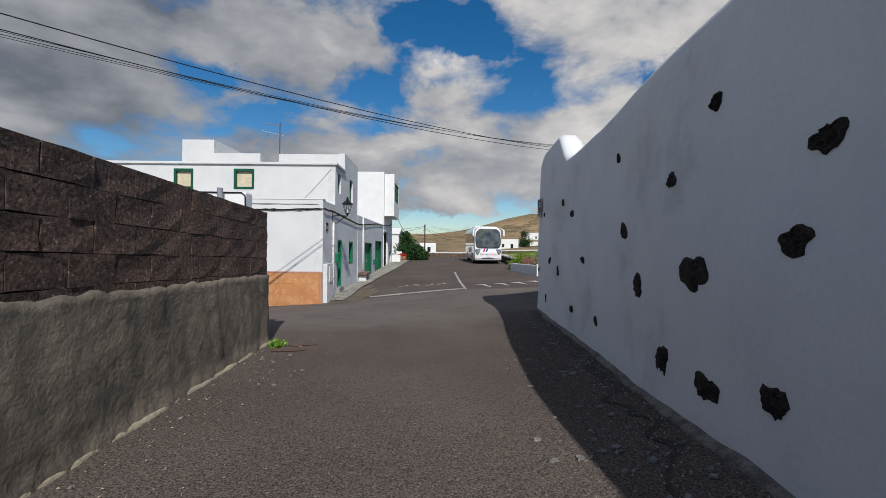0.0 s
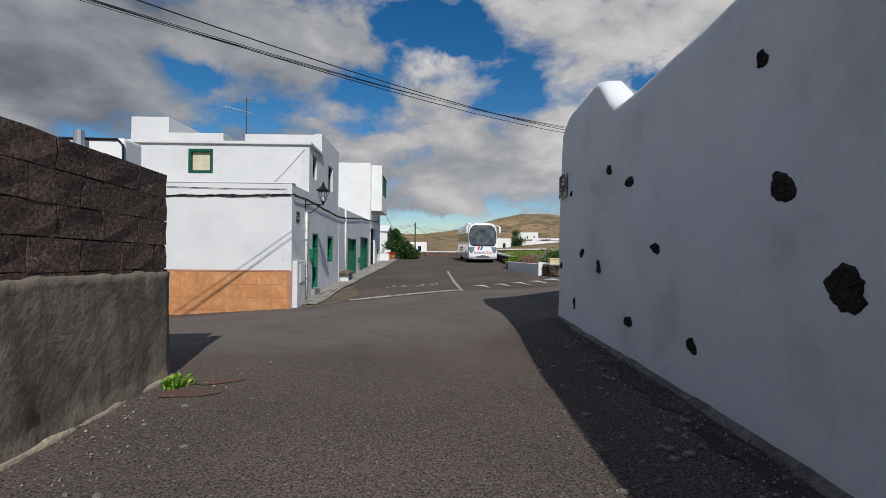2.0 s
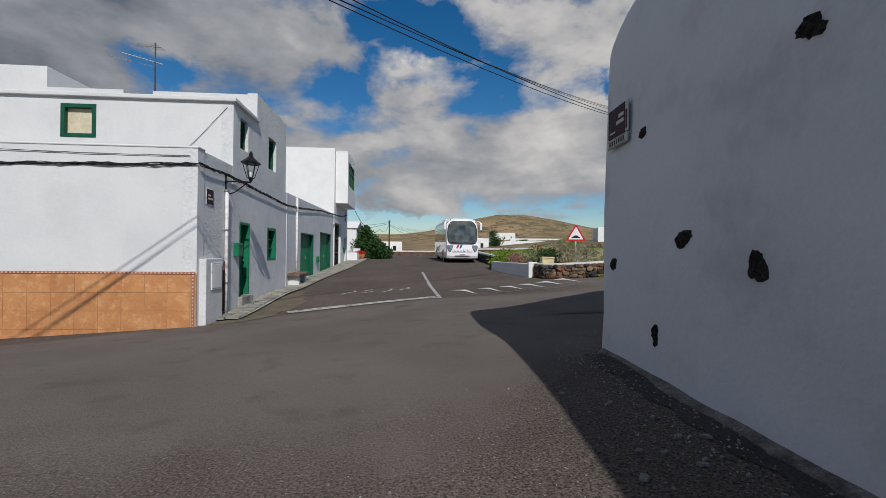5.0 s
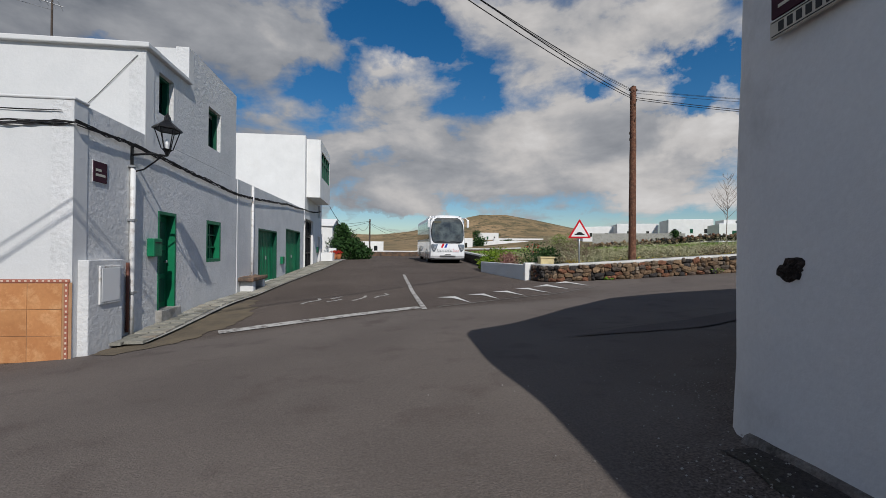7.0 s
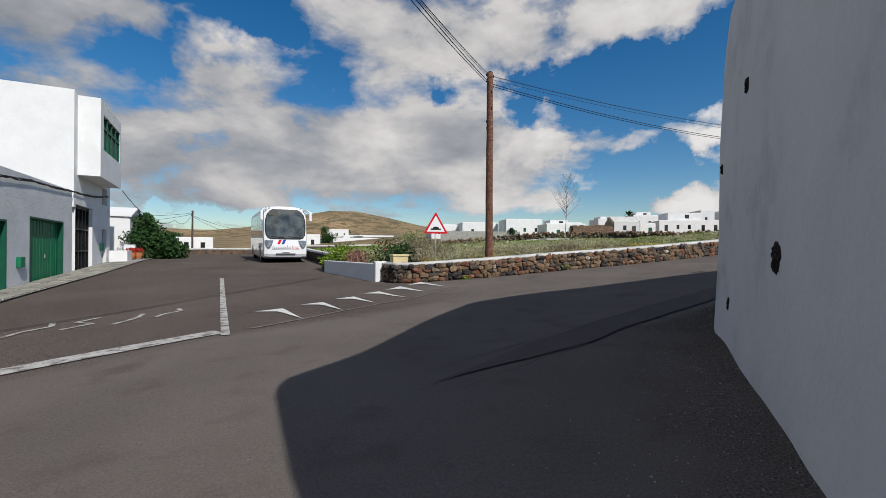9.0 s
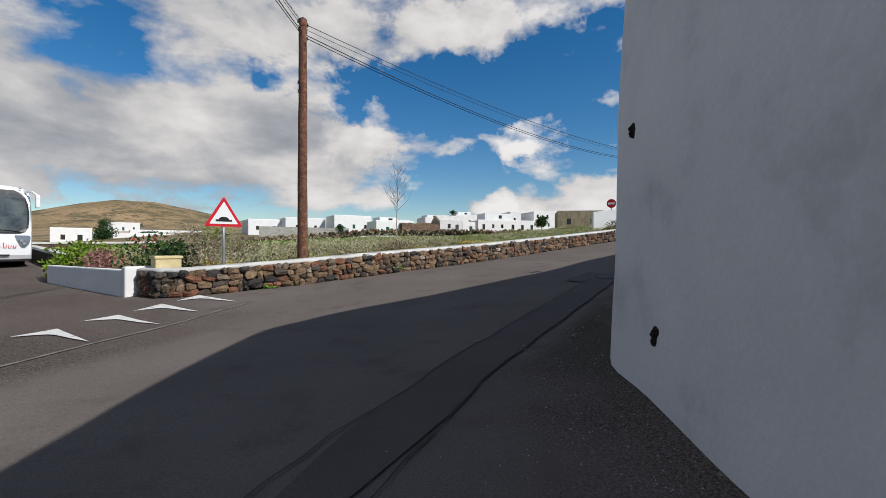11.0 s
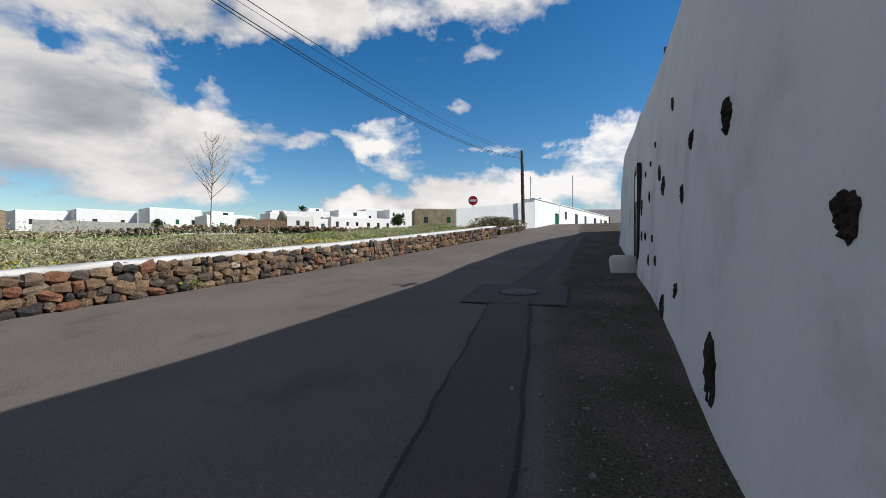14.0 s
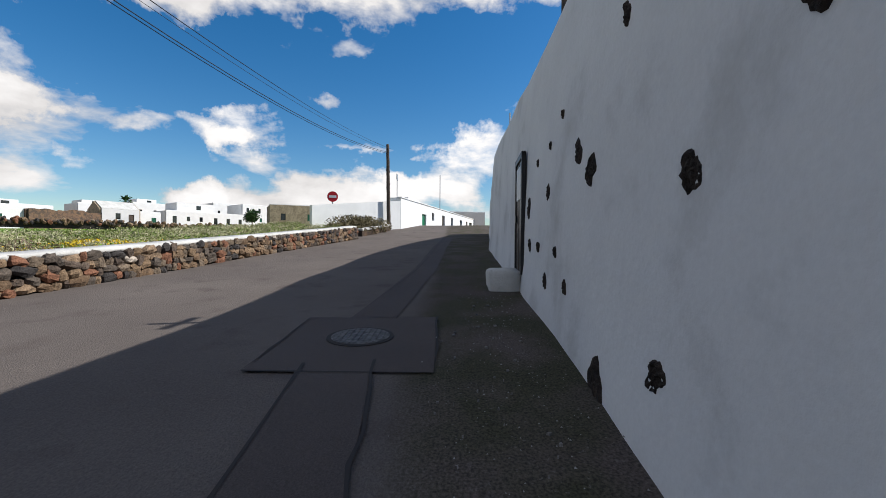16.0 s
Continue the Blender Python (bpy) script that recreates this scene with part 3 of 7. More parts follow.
def ground_z(x, y):
    z = -0.03 - 0.1 * smooth_step(y, 12, 18) * (1 - 0.6 * smooth_step(x, 5, 12))
    if y < 11.8:
        foot = 2.17 + 0.085 * min(y, 3.1) if y < 3.1 else 2.40 + 0.106 * (y - 3.1)
        z += (0.09 + 0.12 * (1 - smooth_step(y, 2.0, 5.5))) * smooth_step(x, foot - 1.15, foot - 0.05) * (1 - smooth_step(y, 10.8, 11.8)) * (1 - smooth_step(x, foot + 0.25, foot + 0.5))
    if y > 23:
        z += 0.035 * min(y - 23, 20) * (1 - smooth_step(x, 9, 20) * 0.6)
    if x < 2:
        z += 0.06 * max(x - 2, -16) * smooth_step(y, 8, 16) * (1 - 0.65 * smooth_step(y, 16.5, 22))
    if x > 6.6:
        u = min(x, 46)
        z += 0.075 * (min(u, 14) - 6.6) * smooth_step(u, 6.0, 8.0) + 0.062 * max(0, u - 14) + (0.0009 * (u - 16) ** 2 if u > 16 else 0)
    return z


def far_z(x, y):
    """The land beyond: a plain that rises, and hills."""
    d = math.hypot(x, y)
    z = ground_z(x, y) + 0.03 * max(0, x - 46) * (1 if y > 0 else 0.4)
    if d > 90:
        z += 0.026 * (min(d, 520) - 90) * (1 - smooth_step(x / d, 0.35, 0.75))
    for hx, hy, h, w, l in ((205, 800, 38, 120, 150), (330, 830, 22, 150, 150), (-60, 860, 18, 230, 150), (520, 900, 12, 220, 160), (-420, 900, 30, 300, 160)):
        z += h * math.exp(-((x - hx) / w) ** 2 - ((y - hy) / l) ** 2)
    return z


def sheet(xs, ys, height, keep=None):
    verts, faces, index = [], [], {}
    for i, x in enumerate(xs):
        for j, y in enumerate(ys):
            index[i, j] = len(verts)
            verts.append((x, y, height(x, y)))
    for i in range(len(xs) - 1):
        for j in range(len(ys) - 1):
            if keep is None or keep((xs[i] + xs[i + 1]) / 2, (ys[j] + ys[j + 1]) / 2):
                faces.append((index[i, j], index[i + 1, j], index[i + 1, j + 1], index[i, j + 1]))
    return verts, faces


def span(a, b, step):
    n = max(1, round((b - a) / step))
    return [a + (b - a) * i / n for i in range(n + 1)]


def strip(points, width, lift=0.008, z=ground_z, step=0.4, taper=None, ragged=0.0):
    """A flat ribbon on the ground along points of the plan."""
    line = []
    for (ax, ay), (bx, by) in zip(points, points[1:]):
        n = max(1, int(math.hypot(bx - ax, by - ay) / step))
        line += [(ax + (bx - ax) * i / n, ay + (by - ay) * i / n) for i in range(n)]
    line.append(points[-1])
    verts, faces = [], []
    for i, (x, y) in enumerate(line):
        a, b = line[max(i - 1, 0)], line[min(i + 1, len(line) - 1)]
        d = Vector((b[0] - a[0], b[1] - a[1])).normalized()
        w = width * (taper(i / max(1, len(line) - 1)) if taper else 1)
        for s in (-0.5 + ragged * noise.noise((x * 3, y * 3, 1)), 0.5 + ragged * noise.noise((x * 3, y * 3, 7))):
            px, py = x + d.y * s * w, y - d.x * s * w
            verts.append((px, py, z(px, py) + lift))
        if i:
            k = 2 * i
            faces.append((k - 2, k - 1, k + 1, k))
    return verts, faces


def patch(outline, lift=0.008, z=ground_z):
    """A flat patch on the ground, finely divided."""
    bm = bmesh.new()
    bm.faces.new([bm.verts.new((x, y, 0)) for x, y in outline])
    for _ in range(3):
        bmesh.ops.subdivide_edges(bm, edges=[e for e in bm.edges if e.calc_length() > 0.5], cuts=1, use_grid_fill=True)
    bmesh.ops.triangulate(bm, faces=bm.faces[:])
    for v in bm.verts:
        v.co.z = z(v.co.x, v.co.y) + lift
    return bm


def leaves(clumps, per, size, seed, flat=0.6, narrow=0.45):
    """Small leaf blades round the centres of clumps (x, y, z, radius, height)."""
    r = np.random.default_rng(seed)
    verts, faces = [], []
    for x, y, z, rad, h in clumps:
        n = per
        p = r.normal(size=(n, 3))
        p /= np.linalg.norm(p, axis=1)[:, None]
        p *= (r.random((n, 1)) ** 0.45)
        bulge = 1 + 0.35 * np.sin(3 * np.arctan2(p[:, 1], p[:, 0]) + r.random() * 6)
        c = np.stack([x + rad * p[:, 0] * bulge, y + rad * p[:, 1] * bulge, z + h * (0.42 + 0.58 * p[:, 2])], 1)
        a = r.normal(size=(n, 3))
        a /= np.linalg.norm(a, axis=1)[:, None]
        b = np.cross(a, r.normal(size=(n, 3)))
        b /= np.linalg.norm(b, axis=1)[:, None]
        s = size * (0.6 + 0.8 * r.random((n, 1)))
        k = len(verts)
        quad = np.stack([c - a * s, c + b * s * narrow, c + a * s, c - b * s * narrow], 1).reshape(-1, 3)
        quad[:, 2] = np.maximum(quad[:, 2], z - 0.02)
        verts += quad.tolist()
        faces += [(k + 4 * i, k + 4 * i + 1, k + 4 * i + 2, k + 4 * i + 3) for i in range(n)]
    return verts, faces


# ---- ground, roads ----
def far_axis():
    near = [-60, -45, -30, -15, 0, 15, 30, 45, 60, 75, 90, 110]
    out = [130, 160, 200, 250, 310, 380, 460, 540, 620, 700, 780, 860, 950, 1050, 1200, 1500, 2000, 2800]
    return [-v for v in out[::-1]] + [-110, -90, -75] + near + out


def land(x, y):
    if 8 < x < 63 and 27 < y < 95:
        return min(far_z(x, y), 0.6 + 0.04 * (x - 8)) - 0.7
    inside = smooth_step(max(abs(x - 10) - 60, abs(y - 30) - 62), -4, 12)
    return far_z(x, y) - 0.5 * (1 - inside)


tagged(part("ground", sheet(far_axis(), far_axis(), land), M_earth, smooth=True), "dry ochre plain rising to bare rounded hills", "ground", kind="structure")
tagged(part("road", sheet(span(-30, 62, 0.25), span(-14, 76, 0.25), ground_z, lambda x, y: not (x > 9.5 and y > 27.5 - 0.12 * (x - 9.5) + (1.5 if x < 34 else 2.5))), M_asphalt, smooth=True), "dark grey coarse asphalt road with pale aggregate", "road", kind="structure")
# markings
tagged(part("stop_line", strip([(-2.0, 17.62), (2.02, 19.2)], 0.36, 0.016), M_paint_worn), "worn white stop line on asphalt", "road marking", kind="structure")
tagged(part("centre_line", strip([(2.1, 18.85), (2.42, 29.6)], 0.13, 0.016), M_paint_worn), "thin worn white centre line on asphalt", "road marking", kind="structure")
TEETH = [(2.83, 21.15, 3.44, 19.92), (3.93, 21.9, 4.47, 20.68), (5.0, 22.75, 5.58, 21.5), (6.05, 23.5, 6.75, 22.25), (6.98, 24.0, 7.62, 22.79), (7.88, 24.28, 8.53, 23.06)]
for bx, by, tx, ty in TEETH:
    back, outer, tip = Vector((bx - 0.06, by + 0.2)), Vector((bx + 0.55, by + 0.46)), Vector((tx + 0.04, ty + 0.06))
    hollow = [back.lerp(tip, t).lerp(outer, 0.55 * math.sin(math.pi * t) * (1 - 0.45 * t)) for t in (0.8, 0.6, 0.4, 0.2)]
    tooth = part("yield_tooth", patch([tuple(p) for p in (back, outer, tip, *hollow)], 0.018), M_paint)
    tagged(tooth, "white curved give-way tooth painted on asphalt", "road marking", "give-way teeth", "structure")
M_paint_ghost = material("ghost_road_paint", (0.20, 0.19, 0.175), 0.9, stain=(0.125, 0.108, 0.096), stain_scale=4, stain_cut=(0.42, 0.58), grain=0.2, grain_scale=50)
tagged(part("give_way_line", strip([(2.5, 19.3), (3.5, 19.95), (4.48, 20.66), (5.61, 21.42), (6.75, 22.05), (8.6, 22.75)], 0.07, 0.012, step=0.2, ragged=0.3), M_paint_ghost), "almost worn-away white line beside the give-way teeth", "road marking", kind="structure")
for i, (x, y, s) in enumerate(((-0.75, 21.2, 1), (-0.1, 21.5, -1), (0.6, 21.6, 0.4), (1.2, 22.1, 1))):
    pts = [(x - 0.25, y - 0.5), (x - 0.12 * s, y - 0.1), (x + 0.18 * s, y + 0.25), (x + 0.1, y + 0.7)]
    tagged(part("worn_road_letter", strip(pts, 0.09, 0.014, step=0.15), M_paint_worn), "faded illegible white road lettering stroke", "road marking", "faded letters", "structure")

M_tar = material("tar", (0.036, 0.031, 0.030), 0.85)
# repaired trench and manhole on the climbing road
tagged(part("trench_patch", strip([(3.6, 15.0), (6.0, 15.82), (7.4, 16.17), (9.1, 16.34), (12.0, 16.62), (13.9, 16.86)], 0.62, 0.016, ragged=0.05, taper=lambda t: smooth_step(t, 0.0, 0.3)), M_asphalt_new), "long dark repaired trench strip in asphalt", "road", kind="structure")
tagged(part("trench_patch_upper", strip([(15.75, 16.88), (21, 16.55), (28, 16.4), (34, 16.1)], 0.58, 0.010), M_asphalt_new), "long dark repaired trench strip in asphalt", "road", kind="structure")
tagged(part("square_patch", patch([(13.85, 16.02), (15.85, 16.06), (15.75, 17.68), (13.85, 17.62)], 0.013), M_asphalt_new), "square dark asphalt patch round the manhole", "road", kind="structure")
for pts in ([(3.5, 15.3), (5.8, 16.13), (7.4, 16.48), (9.1, 16.65), (12.0, 16.94), (14.05, 17.17)], [(3.8, 14.72), (6.13, 15.52), (7.4, 15.86), (9.1, 16.03), (11.9, 16.31), (14.15, 16.56)], [(13.85, 16.02), (13.85, 17.62)], [(15.85, 16.06), (15.75, 17.68)], [(13.85, 17.62), (15.75, 17.68)], [(13.85, 16.02), (15.85, 16.06)], [(15.9, 17.15), (20.8, 16.75), (32, 16.4)]):
    wob = []
    for (ax, ay), (bx, by) in zip(pts, pts[1:]):
        n = max(2, int(math.hypot(bx - ax, by - ay) / 0.3))
        wob += [(ax + (bx - ax) * i / n + random.uniform(-0.02, 0.02), ay + (by - ay) * i / n + random.uniform(-0.02, 0.02)) for i in range(n)]
    tagged(part("tar_seam", strip(wob + [pts[-1]], 0.024, 0.020, step=0.2, ragged=0.5, taper=lambda t: min(1.0, 0.05 + 3 * t)), M_tar), "black tar seam in asphalt", "road seam", kind="structure")


def manhole(x, y):
    z = ground_z(x, y) + 0.014
    thing = empty("manhole_cover", "round cast-iron manhole cover set in asphalt patch", "manhole", at=(x, y, z))
    thing.rotation_euler = (-math.atan(0.0), -math.atan(0.066), 0)
    bm = bmesh.new()
    bmesh.ops.create_cone(bm, cap_ends=True, segments=48, radius1=0.36, radius2=0.355, depth=0.02)
    part("rim", bm, M_tar, thing)
    bm = bmesh.new()
    bmesh.ops.create_cone(bm, cap_ends=True, segments=48, radius1=0.31, radius2=0.31, depth=0.03)
    part("lid", bm, M_iron, thing, "dull grey iron lid")
    for k in range(-4, 5):
        half = math.sqrt(0.29 ** 2 - (k * 0.06) ** 2)
        part("rib", box(-half, half, k * 0.06 - 0.012, k * 0.06 + 0.012, 0.014, 0.02), M_iron, thing)


manhole(14.9, 16.85)


# ---- the tall whitewashed wall with lava stones ----
# last two points are an unseen extension, added to cast shadow up the road
WALL_LINE = [(1.95, -9.0), (2.17, 0.0), (2.40, 3.1), (2.7, 5.1), (2.84, 6.5), (3.05, 9.0), (3.27, 11.3), (3.42, 11.62), (4.3, 12.1), (5.56, 12.92), (6.75, 13.73), (7.8, 14.42), (8.42, 14.91),
             (8.66, 15.01), (10.4, 14.98), (12.2, 14.84), (14.35, 14.75), (18.36, 14.6), (27.0, 14.39), (31.0, 14.02), (37.0, 13.55)]


def wall_top(s, x, y):
    if x < 3.36 and y <= 11.5:
        low = 3.56 + 0.03 * math.sin(y * 1.7) + 0.012 * max(0, 8 - y) - 0.08 * smooth_step(y, 6.5, 8)
        # unseen southern stretch lowered to narrow its shadow on the lane
        low -= 0.35 * smooth_step(-y, -1.5, 2.5)
        return low + 0.72 * smooth_step(y, 8.2, 9.2) - 0.27 * smooth_step(y, 10.6, 11.5)
    if x < 9.5:
        return 3.93 + 0.77 * smooth_step(x, 3.6, 8.5) + 0.04 * math.sin(x * 1.3)
    return 4.7 - 0.2 * smooth_step(x, 9.5, 12) + 0.45 * smooth_step(x, 16, 21) + 0.2 * smooth_step(x, 21, 26) - 0.65 * smooth_step(x, 30.5, 36)


def face_off(x, y, z):
    """How far the uneven, battered face stands out from the wall's line."""
    g = ground_z(x, y)
    off = 0.03 * noise.noise((x * 0.5, y * 0.5, z * 0.6)) + 0.011 * noise.noise((x * 1.7, y * 1.7, z * 1.7))
    return off + (0.05 - 0.035 * smooth_step(y, 9, 11.5) * (1 - smooth_step(x, 9, 11))) * (1 - smooth_step(z - g, 0.0, 0.5)) - (0.05 + 0.12 * smooth_step(x, 7.5, 9.2)) * (max(0, z - g) / 4) ** 3


def resample(line, step):
    out = []
    for (ax, ay), (bx, by) in zip(line, line[1:]):
        n = max(1, round(math.hypot(bx - ax, by - ay) / step))
        out += [(ax + (bx - ax) * i / n, ay + (by - ay) * i / n) for i in range(n)]
    return out + [line[-1]]


def plaster_wall(name, line, top, thick, mat, base=ground_z, step=0.22, rise=0.22, wave=0.03):
    """A wall along a line, its face to the left of the way, with an uneven face and a rounded top."""
    pts = resample(line, step)
    for _ in range(2):
        pts = [pts[0]] + [((a[0] + 2 * b[0] + c[0]) / 4, (a[1] + 2 * b[1] + c[1]) / 4) for a, b, c in zip(pts, pts[1:], pts[2:])] + [pts[-1]]
    bm = bmesh.new()
    rows, s = [], 0.0
    for i, (x, y) in enumerate(pts):
        a, b = pts[max(i - 1, 0)], pts[min(i + 1, len(pts) - 1)]
        d = Vector((b[0] - a[0], b[1] - a[1], 0)).normalized()
        left = Vector((-d.y, d.x, 0))
        s += math.hypot(x - a[0], y - a[1])
        z0, z1 = base(x, y) - 0.25, top(s, x, y)
        n = 16
        ring = []
        for j in range(n + 1):
            z = z0 + (z1 - 0.12 - z0) * j / n
            off = face_off(x, y, z)
            ring.append(Vector((x, y, z)) + left * off)
        for ang in (30, 60, 90):
            ring.append(Vector((x, y, z1 - 0.12 + 0.12 * math.sin(radians(ang)))) - left * (0.16 * (1 - math.cos(radians(ang))) - face_off(x, y, z1 - 0.12)))
        ring.append(Vector((x, y, z1)) - left * (thick - 0.15))
        ring.append(Vector((x, y, z1 - 0.15)) - left * thick)
        ring.append(Vector((x, y, z0)) - left * thick)
        rows.append([bm.verts.new(p) for p in ring])
    for r, q in zip(rows, rows[1:]):
        for j in range(len(r) - 1):
            bm.faces.new((r[j], q[j], q[j + 1], r[j + 1]))
    bm.faces.new(rows[0])
    bm.faces.new(rows[-1][::-1])
    return part(name, bm, mat, smooth=True)


tall_wall = tagged(plaster_wall("wall_lava_stones", WALL_LINE, wall_top, 0.55, M_wall_plaster), "tall uneven whitewashed wall with dark lava stones showing", "wall", kind="structure")


# stones: plan point on the wall line found from (x) or (y), height, width, height of the stone
def on_wall(x=None, y=None):
    best = None
    for a, b in zip(WALL_LINE, WALL_LINE[1:]):
        if x is None:
            if min(a[1], b[1]) <= y <= max(a[1], b[1]) and a[0] < 3.3:
                t = (y - a[1]) / (b[1] - a[1])
                best = (a[0] + (b[0] - a[0]) * t, y, a, b)
        elif a[0] <= x <= b[0] and a[1] > 11:
            t = (x - a[0]) / (b[0] - a[0])
            best = (x, a[1] + (b[1] - a[1]) * t, a, b)
    return best


def blob(seed, w, h, depth):
    """An irregular flat-faced stone, x wide, z high, y proud."""
    r = random.Random(seed)
    n = 26
    bm = bmesh.new()
    a1, a2, a3 = (r.uniform(0, 6.28) for _ in range(3))
    rad = [1 + 0.16 * math.sin(2 * k * 2 * math.pi / n + a1) + 0.10 * math.sin(3 * k * 2 * math.pi / n + a2) + 0.06 * math.sin(5 * k * 2 * math.pi / n + a3) + r.uniform(-0.13, 0.10) for k in range(n)]
    rings = []
    for scale, y in ((1.08, -0.05), (1.0, 0.2 * depth), (0.84, 0.9 * depth), (0.6, 0.6 * depth), (0.3, 1.1 * depth)):
        rings.append([bm.verts.new((rad[k] * scale * w / 2 * math.cos(2 * math.pi * k / n), y + r.uniform(-0.5, 0.5) * depth * (y > 0.3 * depth), rad[k] * scale * h / 2 * math.sin(2 * math.pi * k / n))) for k in range(n)])
    for a, b in zip(rings, rings[1:]):
        for k in range(n):
            bm.faces.new((a[k], a[(k + 1) % n], b[(k + 1) % n], b[k]))
    bm.faces.new(rings[-1])
    return bm


STONES_LANE = [(3.04, 2.78, 0.15, 0.12), (2.04, 2.24, 0.22, 0.18), (2.25, 1.68, 0.24, 0.19), (3.79, 2.3, 0.16, 0.17), (3.35, 1.44, 0.46, 0.33), (4.72, 1.22, 0.3, 0.25), (3.98, 0.51, 0.33, 0.3), (3.14, 0.53, 0.33, 0.23), (2.41, 0.68, 0.22, 0.23), (5.42, 2.86, 0.11, 0.14), (5.22, 1.88, 0.25, 0.20), (6.29, 0.54, 0.17, 0.16), (8.4, 2.6, 0.19, 0.15), (7.7, 2.32, 0.23, 0.15), (10.34, 2.52, 0.14, 0.12), (9.61, 1.4, 0.28, 0.15), (8.77, 1.19, 0.15, 0.25), (7.01, 1.47, 0.21, 0.12), (7.73, 0.53, 0.29, 0.16), (10.06, 0.48, 0.13, 0.21), (10.99, 1.14, 0.19, 0.13)]
STONES_CORNER = [(6.76, 2.98, 0.14, 0.17), (5.56, 1.19, 0.27, 0.23), (7.73, 0.56, 0.15, 0.17), (8.09, 2.38, 0.19, 0.12)]
STONES_ROAD = [(9.05, 1.45, 0.12, 0.18), (10.22, 2.09, 0.18, 0.18), (10.55, 0.55, 0.49, 0.4), (11.47, 2.25, 0.17, 0.16), (12.25, 1.87, 0.22, 0.19), (14.21, 2.39, 0.22, 0.22), (13.84, 2.17, 0.28, 0.25), (12.55, 0.87, 0.2, 0.19), (14.7, 1.13, 0.41, 0.14), (15.8, 1.1, 0.21, 0.21), (15.21, 1.48, 0.21, 0.13), (16.28, 1.54, 0.31, 0.17), (14.96, 2.97, 0.19, 0.09), (16.47, 2.73, 0.26, 0.11), (15.61, 2.21, 0.15, 0.22), (17.01, 1.57, 0.34, 0.2), (13.12, 3.04, 0.10, 0.18), (15.59, 2.78, 0.10, 0.10), (17.25, 2.14, 0.28, 0.35), (13.48, 0.52, 0.42, 0.36)]
for i, (kind_, at_, z, w, h) in enumerate([("y", *s) for s in STONES_LANE] + [("x", *s) for s in STONES_CORNER] + [("x", *s) for s in STONES_ROAD]):
    x, y, a, b = on_wall(y=at_) if kind_ == "y" else on_wall(x=at_)
    d = Vector((b[0] - a[0], b[1] - a[1], 0)).normalized()
    left = Vector((-d.y, d.x, 0))
    off = face_off(x, y, z)
    w = min(w, (1.2 if x < 4 else 0.78) * h + 0.05)
    stone = part("stone", blob(i, w, h, 0.018), M_lava, tall_wall)
    m = frame_of(b, a)
    m.col[3][:3] = Vector((x, y, z)) + left * off
    stone.matrix_world = m

# ground behind the wall
tagged(part("yard_ground", patch([(2.4, -9), (2.6, 1), (3.4, 6.5), (3.8, 11.2), (9, 14.5), (26.8, 13.9), (26.8, -9)], 0.10), M_earth), "bare earth yard behind the wall", "ground", kind="structure")
# dirty verge at the foot of the wall, widened and darkened for the wall's shade
tagged(part("verge", strip([(1.8, -6), (2.0, 0), (2.26, 3.1), (2.54, 5.1), (2.7, 6.5), (2.91, 9.0), (3.1, 11.2)], 0.60, 0.006, step=0.05, ragged=0.5, taper=lambda t: 1.15 - 0.55 * t), M_gutter), "black gritty verge at the foot of the wall, darkened for shade", "verge", kind="structure")

M_red_cement = material("worn_red_cement", (0.125, 0.068, 0.05), 0.95, vary=((0.09, 0.062, 0.05), 3), stain=(0.085, 0.07, 0.062), stain_scale=6, stain_cut=(0.5, 0.62), grain=0.25, grain_scale=60, bump=0.6, bump_scale=40)
for red in ([(-2.3, 6.86), (-1.72, 6.92)], [(-2.2, 7.24), (-1.66, 7.32)]):
    tagged(part("red_patch", strip(red, 0.26, 0.010, step=0.05, ragged=0.55, taper=lambda t: 0.35 + 0.65 * math.sin(math.pi * t)), M_red_cement), "worn reddish cement patch in the asphalt", "road patch", kind="structure")


def grit(name, line, spread, n, seed, mat, lo=0.006, hi=0.028):
    r = random.Random(seed)
    verts, faces = [], []
    pts = resample(line, 0.1)
    for _ in range(n):
        x, y = r.choice(pts)
        x, y = x + r.gauss(0, spread), y + r.gauss(0, spread)
        s = r.uniform(lo, hi) * r.random() ** 0.6 + 0.003
        z = ground_z(x, y) + 0.02
        k = len(verts)
        for dx, dy, dz in ((1, 0, 0), (-0.5, 0.8, 0), (-0.6, -0.8, 0), (0.1, 0, 0.8)):
            verts.append((x + s * dx * r.uniform(0.6, 1.3), y + s * dy * r.uniform(0.6, 1.3), z + s * dz))
        faces += [(k, k + 1, k + 3), (k + 1, k + 2, k + 3), (k + 2, k, k + 3), (k, k + 2, k + 1)]
    return part(name, (verts, faces), mat)


tagged(grit("grit_lane", [(1.7, 0), (2.0, 3.1), (2.35, 5.1), (2.6, 7), (2.85, 11.2)], 0.2, 1100, 1, M_concrete, 0.003, 0.014), "scattered pale plaster crumbs by the wall", "grit", kind="stuff")
tagged(grit("grit_corner", [(3.1, 11.9), (5.3, 13.3), (7.4, 14.8), (9, 15.6), (13, 15.4), (18, 15.1)], 0.3, 900, 2, M_concrete, 0.003, 0.010), "scattered pale plaster crumbs by the wall", "grit", kind="stuff")
tagged(grit("grit_left", [(-2.1, 2.5), (-2.1, 4), (-2.2, 7.4), (-1.9, 7.7)], 0.22, 140, 3, M_mortar, 0.004, 0.016), "pale pebbles at the foot of the block wall", "grit", kind="stuff")
